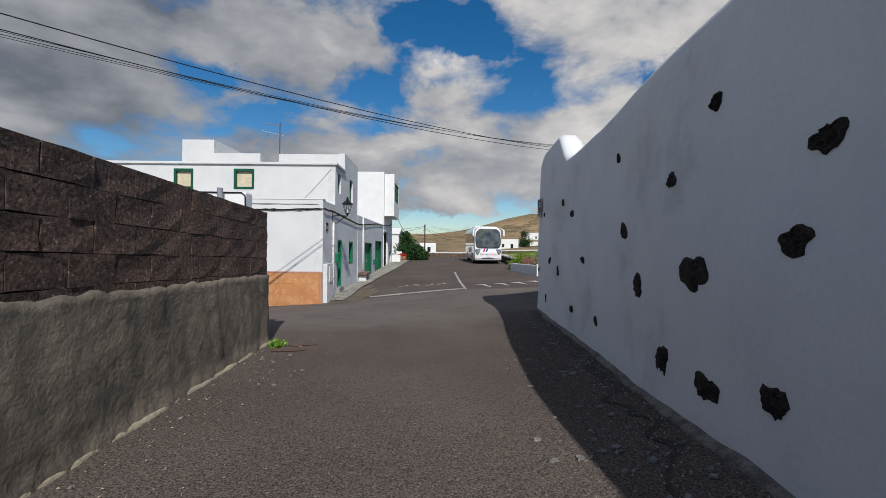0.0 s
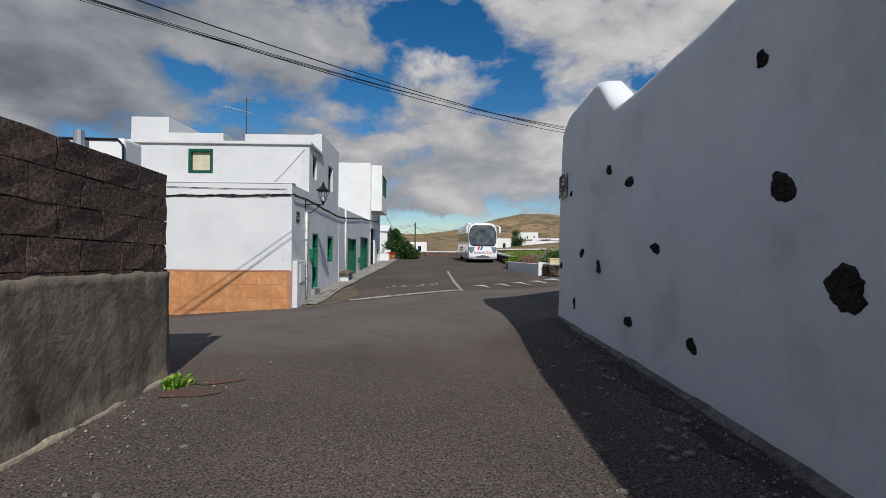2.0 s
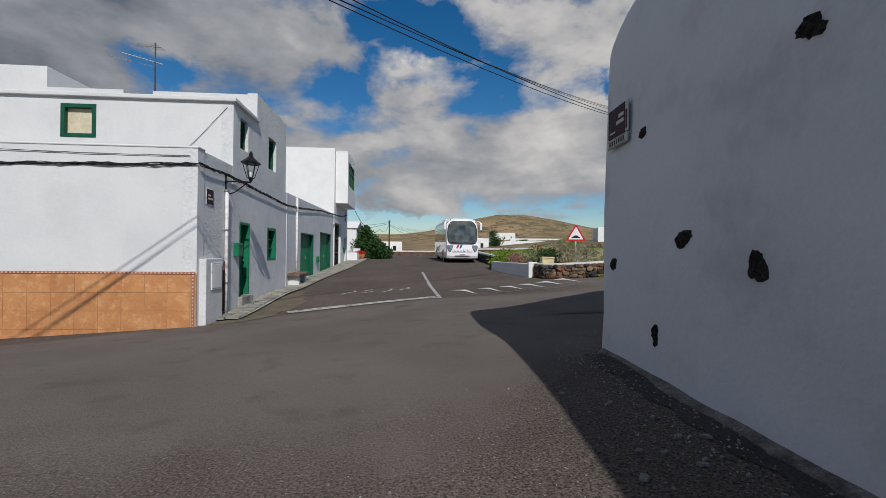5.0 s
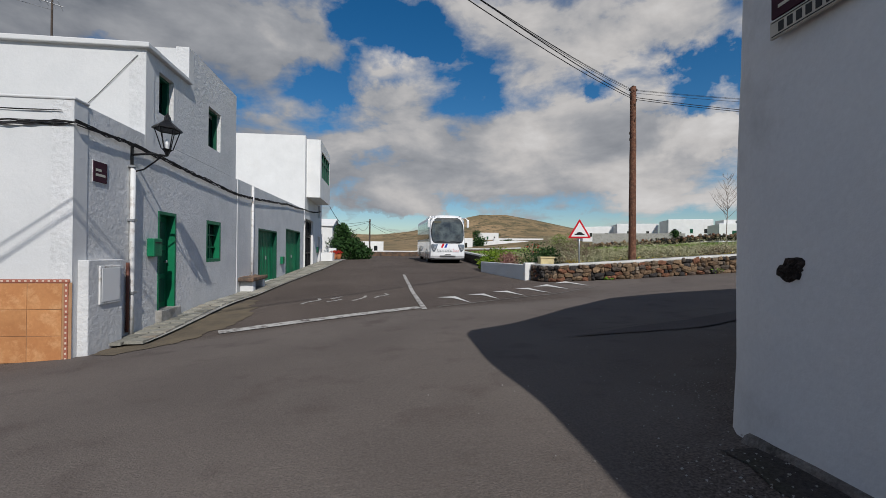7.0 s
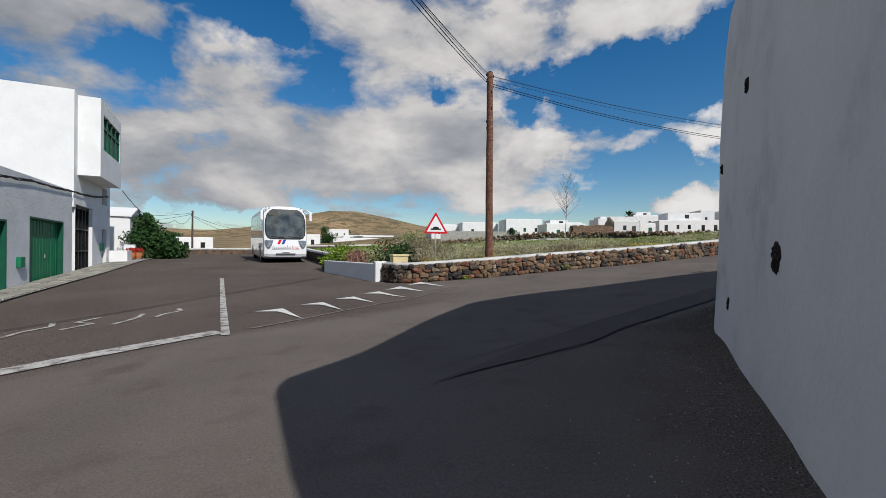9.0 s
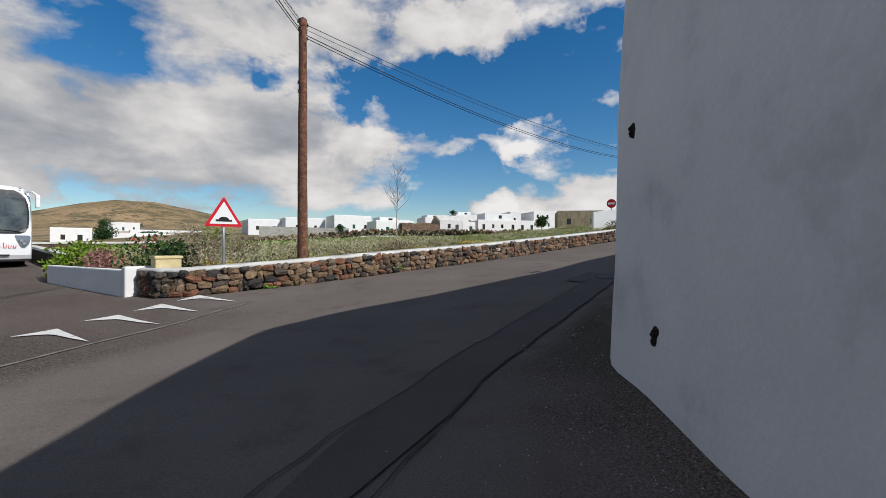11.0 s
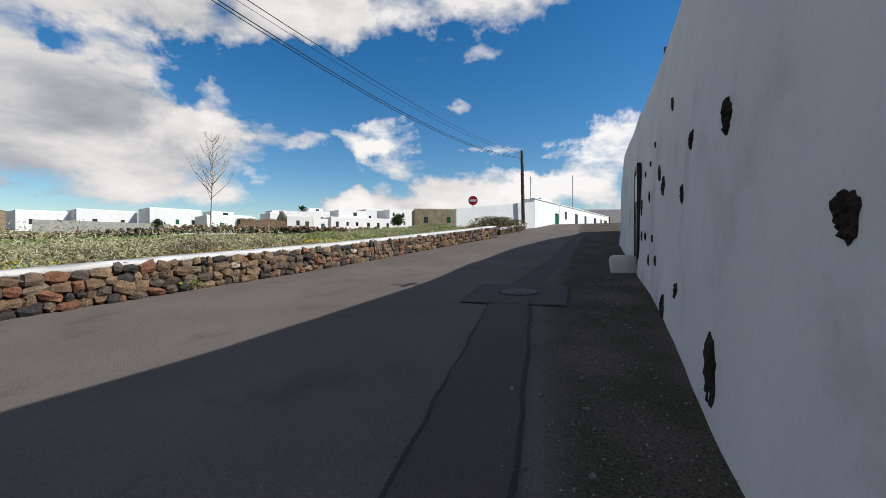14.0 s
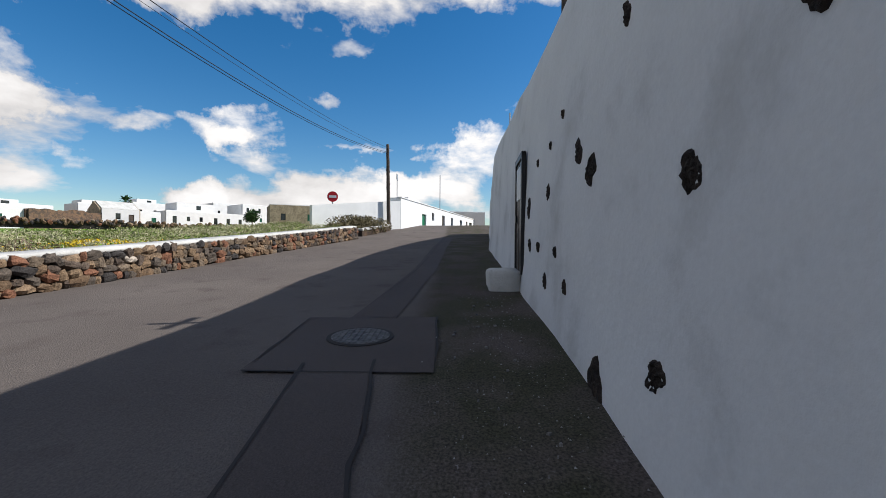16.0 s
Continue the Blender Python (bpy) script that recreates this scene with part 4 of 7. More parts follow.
tagged(grit("grit_road", [(-1, 2), (0, 5), (1, 8), (4, 13), (8, 16)], 1.1, 300, 4, M_concrete, 0.002, 0.009), "loose pale chippings on asphalt", "grit", kind="stuff")


# crumbling cement fillet where the lane meets the wall
M_foot = material("crumbling_fillet", (0.25, 0.225, 0.205), 0.95, vary=((0.12, 0.105, 0.095), 5), stain=(0.09, 0.08, 0.07), stain_scale=7, stain_cut=(0.52, 0.66), grain=0.3, grain_scale=50, bump=1.0, bump_scale=30)
bm = bmesh.new()
rows_ = []
lane_foot = resample([p for p in WALL_LINE if p[1] < 11.4], 0.08)
for i, (x, y) in enumerate(lane_foot):
    a, b = lane_foot[max(i - 1, 0)], lane_foot[min(i + 1, len(lane_foot) - 1)]
    d = Vector((b[0] - a[0], b[1] - a[1], 0)).normalized()
    left = Vector((-d.y, d.x, 0))
    g, f = ground_z(x, y), face_off(x, y, ground_z(x, y))
    w = max(0.03, (0.075 + 0.05 * noise.noise((y * 1.3, 2, 0)) + 0.04 * noise.noise((y * 7, 4, 0))) * (1 - 0.8 * smooth_step(y, 9.6, 11.2)))
    h = 0.05 + 0.03 * noise.noise((y * 2.1, 6, 0))
    rows_.append([bm.verts.new(Vector((x, y, g + zz)) + left * (f + oo)) for oo, zz in ((-0.03, h), (0.25 * w, 0.75 * h), (0.7 * w, 0.4 * h), (w, 0.012), (w + 0.004, -0.03))])
for a, b in zip(rows_, rows_[1:]):
    for k in range(4):
        bm.faces.new((a[k], b[k], b[k + 1], a[k + 1]))
tagged(part("wall_foot", bm, M_foot, smooth=True), "crumbling grey cement fillet at the foot of whitewashed wall", "wall", kind="structure")


def flakes(name, line, spread, n, seed, mat, lo, hi):
    """Flat, ragged scabs of plaster and lichen on the ground."""
    r = random.Random(seed)
    pts = resample(line, 0.1)
    verts, faces = [], []
    for _ in range(n):
        x, y = r.choice(pts)
        x, y = x + r.gauss(0, spread), y + r.gauss(0, spread)
        s = lo + (hi - lo) * r.random() ** 3
        turn, long = r.uniform(0, 3.14), r.uniform(0.45, 1.0)
        k, m_ = len(verts), 9
        for lift, size in ((0.004, 1.15), (0.019, 1.0)):
            rr = random.Random(seed + k)
            for q in range(m_):
                ang, rad = 2 * math.pi * q / m_, s * size * rr.uniform(0.55, 1.15)
                u, v = rad * math.cos(ang), rad * math.sin(ang) * long
                px_, py_ = x + u * math.cos(turn) - v * math.sin(turn), y + u * math.sin(turn) + v * math.cos(turn)
                verts.append((px_, py_, ground_z(px_, py_) + lift))
        faces += [(k + q, k + (q + 1) % m_, k + m_ + (q + 1) % m_, k + m_ + q) for q in range(m_)]
        faces.append(tuple(range(k + m_, k + 2 * m_)))
    return part(name, (verts, faces), mat)


M_flake = material("pale_scabs", (0.26, 0.245, 0.235), 0.95, vary=((0.15, 0.14, 0.135), 14), grain=0.3, grain_scale=70, bump=0.8, bump_scale=50)
tagged(flakes("scabs_lane", [(1.35, -1), (1.6, 2), (1.95, 4.5), (2.2, 6.5), (2.5, 9.5)], 0.28, 420, 5, M_flake, 0.005, 0.046), "pale flat plaster scabs stuck on dark asphalt", "debris", kind="stuff")
tagged(flakes("scabs_left", [(-1.9, 0.5), (-1.8, 3), (-1.7, 6.8)], 0.3, 46, 6, M_flake, 0.006, 0.040), "pale flat plaster scabs stuck on asphalt", "debris", kind="stuff")
tagged(flakes("scabs_road", [(8.6, 15.9), (10.5, 15.75), (13.5, 15.6), (17, 15.4)], 0.3, 90, 7, M_flake, 0.006, 0.034), "pale flat plaster scabs stuck on mossy asphalt", "debris", kind="stuff")


# ---- block wall ----
LW_A, LW_B = (-2.36, -9.0), (-2.57, 7.42)
LW = frame_of(LW_A, LW_B)
LW_LEN = math.hypot(LW_B[0] - LW_A[0], LW_B[1] - LW_A[1])
block_wall = empty("wall_blocks", "rough volcanic block wall over crumbling cement render", "wall", kind="structure")


def lw_top(s):
    return 2.24 + 0.026 * (LW_LEN - s)


bm = bmesh.new()
rows_ = []
for s in span(0, LW_LEN, 0.4):
    rows_.append([bm.verts.new(LW @ Vector((s, y, z))) for y, z in ((-0.02, -0.4), (-0.02, lw_top(s) - 0.22), (-0.2, lw_top(s) - 0.22), (-0.2, -0.4))])
for a, b in zip(rows_, rows_[1:]):
    for j in range(3):
        bm.faces.new((a[j], a[j + 1], b[j + 1], b[j]))
bm.faces.new(rows_[0])
bm.faces.new(rows_[-1][::-1])
part("core", bm, M_core, block_wall)
# render coat with drips
bm = bmesh.new()
cols = []
for s in span(0, LW_LEN + 0.02, 0.07):
    col = []
    edge = 1.16 + 0.03 * (LW_LEN - s) * 0.6 + 0.05 * noise.noise((s * 1.1, 3, 0)) + 0.035 * noise.noise((s * 6, 8, 0))
    for j in range(22):
        t = j / 21
        z = -0.3 + (edge + 0.3) * t
        rip = 0.020 * noise.noise((s * 2.2, z * 0.9, 1)) + 0.017 * noise.noise((s * 5.5 + 1.2 * z, z * 1.6, 5)) + 0.010 * noise.noise((s * 13, z * 6, 9))
        foot = 0.09 * (1 - smooth_step(z, -0.05, 0.12))
        col.append(bm.verts.new(LW @ Vector((s, 0.035 + rip + foot * 0.4, z))))
    col.append(bm.verts.new(LW @ Vector((s, -0.03, edge + 0.012))))
    cols.append(col)
for a, b in zip(cols, cols[1:]):
    for j in range(len(a) - 1):
        bm.faces.new((a[j], b[j], b[j + 1], a[j + 1]))
endcol = cols[-1]
back = [bm.verts.new(v.co - (LW.to_3x3() @ Vector((0, 0.26, 0)))) for v in endcol]
for j in range(len(endcol) - 1):
    bm.faces.new((endcol[j], back[j], back[j + 1], endcol[j + 1]))
part("render_coat", bm, M_render, block_wall, "rippled grey cement render", smooth=True)
# mortar kerb at the foot
bm = bmesh.new()
cols = []
for s in span(6.0, LW_LEN + 0.02, 0.06):
    w = 0.03 + 0.05 * noise.noise((s * 1.8, 1, 0)) + 0.02 * noise.noise((s * 9, 1, 0))
    x, y, _ = LW @ Vector((s, 0, 0))
    g = ground_z(x, y)
    cols.append([bm.verts.new(LW @ Vector((s, yy, g + zz))) for yy, zz in ((0.03, 0.05), (0.05 + w * 0.5, 0.03), (0.05 + w, 0.015), (0.05 + w, -0.03))])
for a, b in zip(cols, cols[1:]):
    for j in range(3):
        bm.faces.new((a[j], b[j], b[j + 1], a[j + 1]))
part("mortar_foot", bm, M_mortar, block_wall, "pale crumbling mortar fillet", smooth=True)


def block_mesh(seed, length):
    r = random.Random(seed)
    bm = box(-length / 2 + 0.004, length / 2 - 0.004, -0.2, 0.0, -0.127, 0.127)
    bmesh.ops.subdivide_edges(bm, edges=bm.edges[:], cuts=1, use_grid_fill=True)
    for v in bm.verts:
        v.co += Vector((r.uniform(-0.006, 0.006), r.uniform(-0.008, 0.008), r.uniform(-0.006, 0.006)))
    bmesh.ops.recalc_face_normals(bm, faces=bm.faces[:])
    me = bpy.data.meshes.new("block")
    bm.to_mesh(me)
    bm.free()
    me.materials.append(M_block)
    return me


BLOCKS = [block_mesh(i, 0.5) for i in range(6)]
HALVES = [block_mesh(20 + i, 0.25) for i in range(2)]
tilt_ = math.atan(-0.026)
for row in range(5):
    s = LW_LEN
    if row % 2:
        ob = new("block", HALVES[row % 2])
        ob.parent = block_wall
        ob.matrix_world = LW @ pose(LW_LEN - 0.125, 0.0, lw_top(LW_LEN - 0.125) - 0.13 - row * 0.262, 0, -math.degrees(tilt_), 0)
        s -= 0.25
    while s > 9.0:
        mid = s - 0.25
        ob = new("block", BLOCKS[int(s * 7 + row * 3) % 6])
        ob.parent = block_wall
        ob.matrix_world = LW @ pose(mid, random.uniform(-0.004, 0.004), lw_top(mid) - 0.13 - row * 0.262, 0, -math.degrees(tilt_), 0)
        s -= 0.5
rest = bmesh.new()
add_box(rest, 0, 8.2, -0.2, 0.0, 0.9, 2.45, LW)
part("wall_rest", rest, M_block, block_wall)


# ---- the corner house ----
HC = Vector((-3.65, 16.26))          # street corner
HW = Vector((-0.9985, 0.05))         # along the front, westwards
HN = Vector((0.032, 0.9995))         # along the street, northwards


def hp(w, n):
    p = HC + HW * w + HN * n
    return (p.x, p.y)


house = empty("corner_house", "white two-storey village house with green woodwork", "house", at=(HC.x, HC.y, -0.4))


def under(ob):
    """Hang a mesh made in world places under its thing."""
    ob.matrix_parent_inverse = ob.parent.matrix_world.inverted() if ob.parent else Matrix.Identity(4)
    return ob


bpy.context.view_layer.update()


def hpart(name, bm, mat, parent=None, label="", smooth=False):
    ob = part(name, bm, mat, parent or house, label, smooth)
    root = parent or house
    while root.parent:
        root = root.parent
    if (parent or house) is root:
        ob.matrix_parent_inverse = Matrix.Translation(-root.location)
    return ob


FRONT_LEN = 22.0
LOW_TOP, UP_TOP = 3.5, 5.2
# frames run with the outside on the right-hand side of the way: the front from west to east, the street from south to north
m_front = frame_of(hp(FRONT_LEN, 0), hp(0, 0))
m_street = frame_of(hp(0, 0), hp(0, 8))
m_upper = frame_of(hp(FRONT_LEN, 1.94), hp(0, 1.94))
fx = lambda w: FRONT_LEN - w  # noqa: E731
low_win = (fx(6.85), fx(5.33), 0.78, 2.18)
hpart("wall", panel(FRONT_LEN, -1.9, LOW_TOP, [low_win], m_front, 0.3), M_plaster)
wins_up = [(fx(4.32), fx(3.47), 4.16, 5.01), (fx(6.88), fx(6.07), 4.16, 5.0), (fx(10.4), fx(9.6), 4.16, 5.0)]
hpart("wall", panel(FRONT_LEN, LOW_TOP - 0.6, UP_TOP, wins_up, m_upper, 0.3), M_plaster)
door_hole = (2.47, 3.25, -0.06, 2.04)
side_win = (4.92, 5.92, 0.9, 2.02)
up_win_a, up_win_b = (2.45, 3.07, 4.1, 4.96), (4.97, 5.82, 4.02, 5.1)
hpart("wall", panel(7.3, -1.2, LOW_TOP - 0.004, [door_hole, side_win], m_street, 0.3), M_rough_plaster)
m_street_up = frame_of(hp(0, 1.94), hp(0, 8))
hpart("wall", panel(1.86, LOW_TOP, UP_TOP, [(up_win_a[0] - 1.94, up_win_a[1] - 1.94, *up_win_a[2:])], m_street_up, 0.3), M_rough_plaster)
m_street_hi = frame_of(hp(0, 3.8), hp(0, 8))
hpart("wall", panel(3.3, LOW_TOP, 6.12, [(up_win_b[0] - 3.8, up_win_b[1] - 3.8, *up_win_b[2:])], m_street_hi, 0.3), M_rough_plaster)
hpart("wall", panel(3.1, UP_TOP - 0.3, 6.08, [], frame_of(hp(3.1, 3.8), hp(0, 3.8)), 0.25), M_plaster)
hpart("wall", panel(12, -1.0, 6.12, [], frame_of(hp(0, 7.1), hp(12, 7.1)), 0.25), M_plaster)
hpart("wall", panel(3.3, UP_TOP - 0.4, 6.08, [], frame_of(hp(3.1, 7.1), hp(3.1, 3.8)), 0.25), M_plaster)
# roofs
hpart("terrace_floor", box(0.3, FRONT_LEN, -1.95, -0.3, LOW_TOP - 0.55, LOW_TOP - 0.45, frame_of(hp(FRONT_LEN, 0), hp(0, 0)) @ pose(-0.3, 0, 0)), M_concrete)
hpart("roof", box(0.0, FRONT_LEN - 0.3, -5.0, -0.3, UP_TOP - 0.25, UP_TOP - 0.12, m_upper), M_concrete)
hpart("roof", box(0.0, 3.0, -3.1, -0.25, 5.85, 5.95, frame_of(hp(3.1, 3.8), hp(0, 3.8))), M_concrete)
# cornice with a small overhang
hpart("cornice", box(0.0, FRONT_LEN + 0.09, -0.36, 0.09, UP_TOP, UP_TOP + 0.11, m_upper, 0.02), M_plaster)
hpart("cornice", box(0.1, 1.88, -0.36, 0.09, UP_TOP + 0.003, UP_TOP + 0.107, m_street_up, 0.02), M_plaster)
hpart("parapet_cap", box(0.0, FRONT_LEN + 0.02, -0.32, 0.02, LOW_TOP, LOW_TOP + 0.05, m_front, 0.02), M_plaster)
# roof structures behind
hpart("stair_tower", box(fx(7.75), fx(4.05), -5.5, -1.95, UP_TOP - 0.2, 6.12, m_upper), M_plaster)
hpart("stair_tower", box(fx(7.75) + 0.003, fx(6.25), -5.4, -1.96, 6.12, 6.75, m_upper), M_plaster)


def window(m, hole, parent, frame_mat, fill, mullions=(), depth=0.06, proud=0.015, surround=0.07, name="window", bars=(), sill=True):
    x0, x1, z0, z1 = hole
    w = hpart(name, box(x0, x1, -depth - 0.06, -depth - 0.05, z0, z1, m), fill, parent)
    s = surround
    for a in ((x0 - 0.01, x0 + s, z0 - 0.01, z1 + 0.01), (x1 - s, x1 + 0.01, z0 - 0.01, z1 + 0.01)):
        part("frame", box(a[0], a[1], -depth - 0.045, proud, a[2], a[3], m, 0.006), frame_mat, w).matrix_parent_inverse = Matrix.Identity(4)
    for a in ((x0 + s, x1 - s, z1 - s, z1 + 0.01), (x0 + s, x1 - s, z0 - 0.01, z0 + s)):
        part("frame", box(a[0], a[1], -depth - 0.045, proud, a[2], a[3], m, 0.006), frame_mat, w)
    for t in mullions:
        c = x0 + (x1 - x0) * t
        part("mullion", box(c - 0.025, c + 0.025, -depth - 0.05, -depth + 0.01, z0 + s, z1 - s, m), frame_mat, w)
    for t in bars:
        c = z0 + (z1 - z0) * t
        part("bar", box(x0 + s, x1 - s, -depth - 0.05, -depth + 0.008, c - 0.018, c + 0.018, m), frame_mat, w)
    return w


for hole in wins_up:
    window(m_upper, hole, house, M_dark_green, M_curtain, (), 0.05, 0.02, 0.09)
window(m_front, low_win, house, M_green, M_curtain_white, (), 0.06, 0.02, 0.08)
window(m_street, side_win, house, M_green, M_glass, (0.5,), 0.12, 0.0, 0.09, bars=(0.36, 0.66))
window(m_street_up, (up_win_a[0] - 1.94, up_win_a[1] - 1.94, *up_win_a[2:]), house, M_dark_green, M_glass, (0.5,), 0.18, -0.1, 0.06)
window(m_street_hi, (up_win_b[0] - 3.8, up_win_b[1] - 3.8, *up_win_b[2:]), house, M_dark_green, M_glass, (0.5,), 0.18, -0.1, 0.06)

# front door, plank-built, with its frame
door = hpart("door", box(door_hole[0] + 0.06, door_hole[1] - 0.06, -0.22, -0.17, door_hole[2], door_hole[3] - 0.06, m_street), M_green, house, "dark green panelled wooden door")
for a in ((door_hole[0], door_hole[0] + 0.07, door_hole[2], door_hole[3]), (door_hole[1] - 0.07, door_hole[1], door_hole[2], door_hole[3]), (door_hole[0] + 0.07, door_hole[1] - 0.07, door_hole[3] - 0.07, door_hole[3])):
    part("door_frame", box(a[0], a[1], -0.24, 0.01, a[2], a[3], m_street, 0.006), M_green, door)
for i in range(2):
    for j in range(3):
        xa = door_hole[0] + 0.12 + i * 0.29
        za = door_hole[2] + 0.12 + j * 0.63
        part("panel", box(xa, xa + 0.23, -0.175, -0.155, za, za + 0.52, m_street, 0.012), M_dark_green, door)
part("knob", box(door_hole[1] - 0.17, door_hole[1] - 0.13, -0.16, -0.10, 0.93, 0.98, m_street, 0.01), M_metal, door)
hpart("door_step", box(door_hole[0] - 0.05, door_hole[1] + 0.05, -0.25, 0.12, -0.35, -0.055, m_street, 0.02), M_concrete)

# terracotta dado: bed, tiles and patterned border
dado = hpart("dado", box(0, FRONT_LEN + 0.01, 0.002, 0.012, -1.8, 0.71, m_front), M_grout, house, "orange terracotta tile dado")
hpart("dado_base", box(8, FRONT_LEN + 0.012, 0.012, 0.03, -1.8, -0.62, m_front), M_tile)

# electricity meter box
meter = hpart("meter_box", box(0.12, 1.0, 0.0, 0.16, -0.5, 1.05, m_street, 0.015), M_rough_plaster, house, "plastered meter housing")
part("meter_door", box(0.36, 0.90, 0.155, 0.185, 0.32, 0.95, m_street, 0.01), M_pipe, meter, "grey-white metal meter door")
part("meter_door_panel", box(0.40, 0.86, 0.185, 0.191, 0.36, 0.91, m_street, 0.004), M_sign_white, meter)
hpart("downpipe", tube([m_street @ Vector((1.45, 0.06, z)) for z in (-0.35, 0.5, 1.5, 2.78)], 0.045), M_pipe, house, "white plastic downpipe", True)
hpart("downpipe_cover", tube([m_street @ Vector((1.36, 0.04, z)) for z in (-0.3, 0.35, 0.98)], 0.028), M_brown_pipe, house, "brown cable pipe", True)
for z in (0.4, 1.75, 2.75):
    hpart("pipe_clip", box(1.39, 1.51, 0.0, 0.115, z, z + 0.04, m_street), M_metal)
hpart("downpipe", tube([m_street @ Vector((8.75 + 0.0, 0.05, z)) for z in (-0.1, 1.5, 3.5)], 0.045), M_pipe, house, "white plastic downpipe", True)
mail = hpart("mailbox", box(2.05, 2.38, 0.0, 0.14, 1.08, 1.45, m_street, 0.02), M_green, house, "green metal mailbox")
part("mail_slot", box(2.1, 2.33, 0.139, 0.146, 1.35, 1.38, m_street), M_sign_black, mail)
sign = empty("street_plate", "dark plum enamel street plate on the house wall", "street sign", at=tuple(m_street @ Vector((0.6, 0.0, 2.5))))
sign.matrix_basis = m_street @ pose(0.6, 0.0, 2.5)
part("plate", box(-0.17, 0.17, 0.003, 0.022, -0.17, 0.17, None, 0.006), M_plum, sign)
part("plate_edge", box(-0.185, 0.185, 0.001, 0.012, -0.185, 0.185, None, 0.006), M_pipe, sign)
for z, a, b in ((0.03, -0.12, 0.02), (-0.05, -0.12, 0.12)):
    part("lettering_bar", box(a, b, 0.022, 0.025, z - 0.02, z + 0.02), M_pale_tile, sign)

# antenna on the roof
ant = empty("antenna", "weathered rooftop television antenna on a mast", "antenna", at=(*hp(3.1, 3.9), 6.05))
part("mast", tube([(0, 0, -0.6), (0, 0, 1.55)], 0.022), M_wood_grey, ant)
for z, yaw, n in ((1.42, 165, 8), (0.95, 200, 6)):
    mm = pose(0, 0, z, 0, -8, yaw)
    part("boom", tube([mm @ Vector((-0.2, 0, 0)), mm @ Vector((0.85, 0, 0))], 0.013), M_metal, ant)
    for i in range(n):
        part("element", tube([mm @ Vector((-0.15 + i * 0.13, -0.24 + i * 0.015, 0)), mm @ Vector((-0.15 + i * 0.13, 0.24 - i * 0.015, 0))], 0.006, 5), M_metal, ant)
part("long_element", tube([(-1.3, -0.1, 1.05), (0, 0, 0.8)], 0.008, 5), M_metal, ant)

# ---- garages ----
garage = empty("garage_row", "single-storey white garage building with green doors", "house", at=(*hp(0, 7.3), -0.2))
GA, GB = (-3.42, 23.5), (-3.04, 34.75)
m_gar = frame_of(GA, GB)
gx = lambda y: (y - GA[1]) / 0.9994  # noqa: E731


def gpart(name, bm, mat, parent=None, label="", smooth=False):
    ob = part(name, bm, mat, parent or garage, label, smooth)
    if parent is None:
        ob.matrix_parent_inverse = Matrix.Translation(-garage.location)
    return ob


holes = [(gx(25.87), gx(28.6), -0.02, 2.06), (gx(30.3), gx(33.68), 0.02, 2.28)]
gpart("wall", panel(11.25, -0.8, 3.52, holes, m_gar, 0.3, slope=0.012), M_rough_plaster)
gpart("roof", box(0, 11.2, -6, -0.3, 3.2, 3.3, m_gar), M_concrete)
gpart("wall", panel(6, -0.8, 3.5, [], frame_of((-9.4, 23.6), (-3.72, 23.52)), 0.2), M_plaster)
for h in holes:
    gd = gpart("garage_door", box(h[0] + 0.06, h[1] - 0.06, -0.2, -0.16, h[2], h[3] - 0.06, m_gar), M_green, garage, "green sheet-metal garage door")
    gd.matrix_parent_inverse = Matrix.Translation(-garage.location)
    for a in ((h[0], h[0] + 0.06, h[2], h[3]), (h[1] - 0.06, h[1], h[2], h[3]), (h[0] + 0.06, h[1] - 0.06, h[3] - 0.06, h[3])):
        part("door_frame", box(a[0], a[1], -0.22, 0.005, a[2], a[3], m_gar), M_dark_green, gd)
    for i in range(1, 12):
        x = h[0] + (h[1] - h[0]) * i / 12
        part("rib", box(x - 0.012, x + 0.012, -0.165, -0.15, h[2] + 0.02, h[3] - 0.08, m_gar), M_green, gd)
    part("handle", box((h[0] + h[1]) / 2 + 0.2, (h[0] + h[1]) / 2 + 0.25, -0.16, -0.13, 0.85, 1.0, m_gar), M_metal, gd)
box2 = gpart("meter_cupboard", box(gx(29.25), gx(29.6), 0.0, 0.12, 0.62, 0.95, m_gar, 0.015), M_green, None, "small green cupboard")

# ---- two-storey house with the box balcony ----
tall = empty("balcony_house", "white two-storey house with an overhanging box balcony", "house", at=(-3.1, 35.3, 0.2))
TA, TB = (-3.03, 35.24), (-2.83, 41.5)
m_tall = frame_of(TA, TB)


def tpart(name, bm, mat, parent=None, label="", smooth=False):
    ob = part(name, bm, mat, parent or tall, label, smooth)
    if parent is None:
        ob.matrix_parent_inverse = Matrix.Translation(-tall.location)
    return ob


dark_door = (-0.35, 2.8, 0.1, 3.15)
side_door = (4.75, 5.75, 0.2, 2.25)
slit = (4.75, 5.75, 3.55, 4.45)
tpart("wall", panel(6.5, -0.6, 7.95, [(0.01, 2.8, 0.1, 3.15), side_door, slit], m_tall, 0.3), M_white)
tpart("wall", panel(7.0, 3.0, 8.02, [(1.9, 2.6, 5.5, 6.6)], frame_of((-10.02, 35.34), (-3.02, 34.98)), 0.25), M_white)
tpart("wall", panel(7.0, 0.0, 8.02, [], frame_of((-2.83, 41.5), (-9.8, 41.8)), 0.25), M_white)
tpart("roof", box(0.3, 6.3, -7, -0.3, 7.6, 7.7, m_tall), M_concrete)
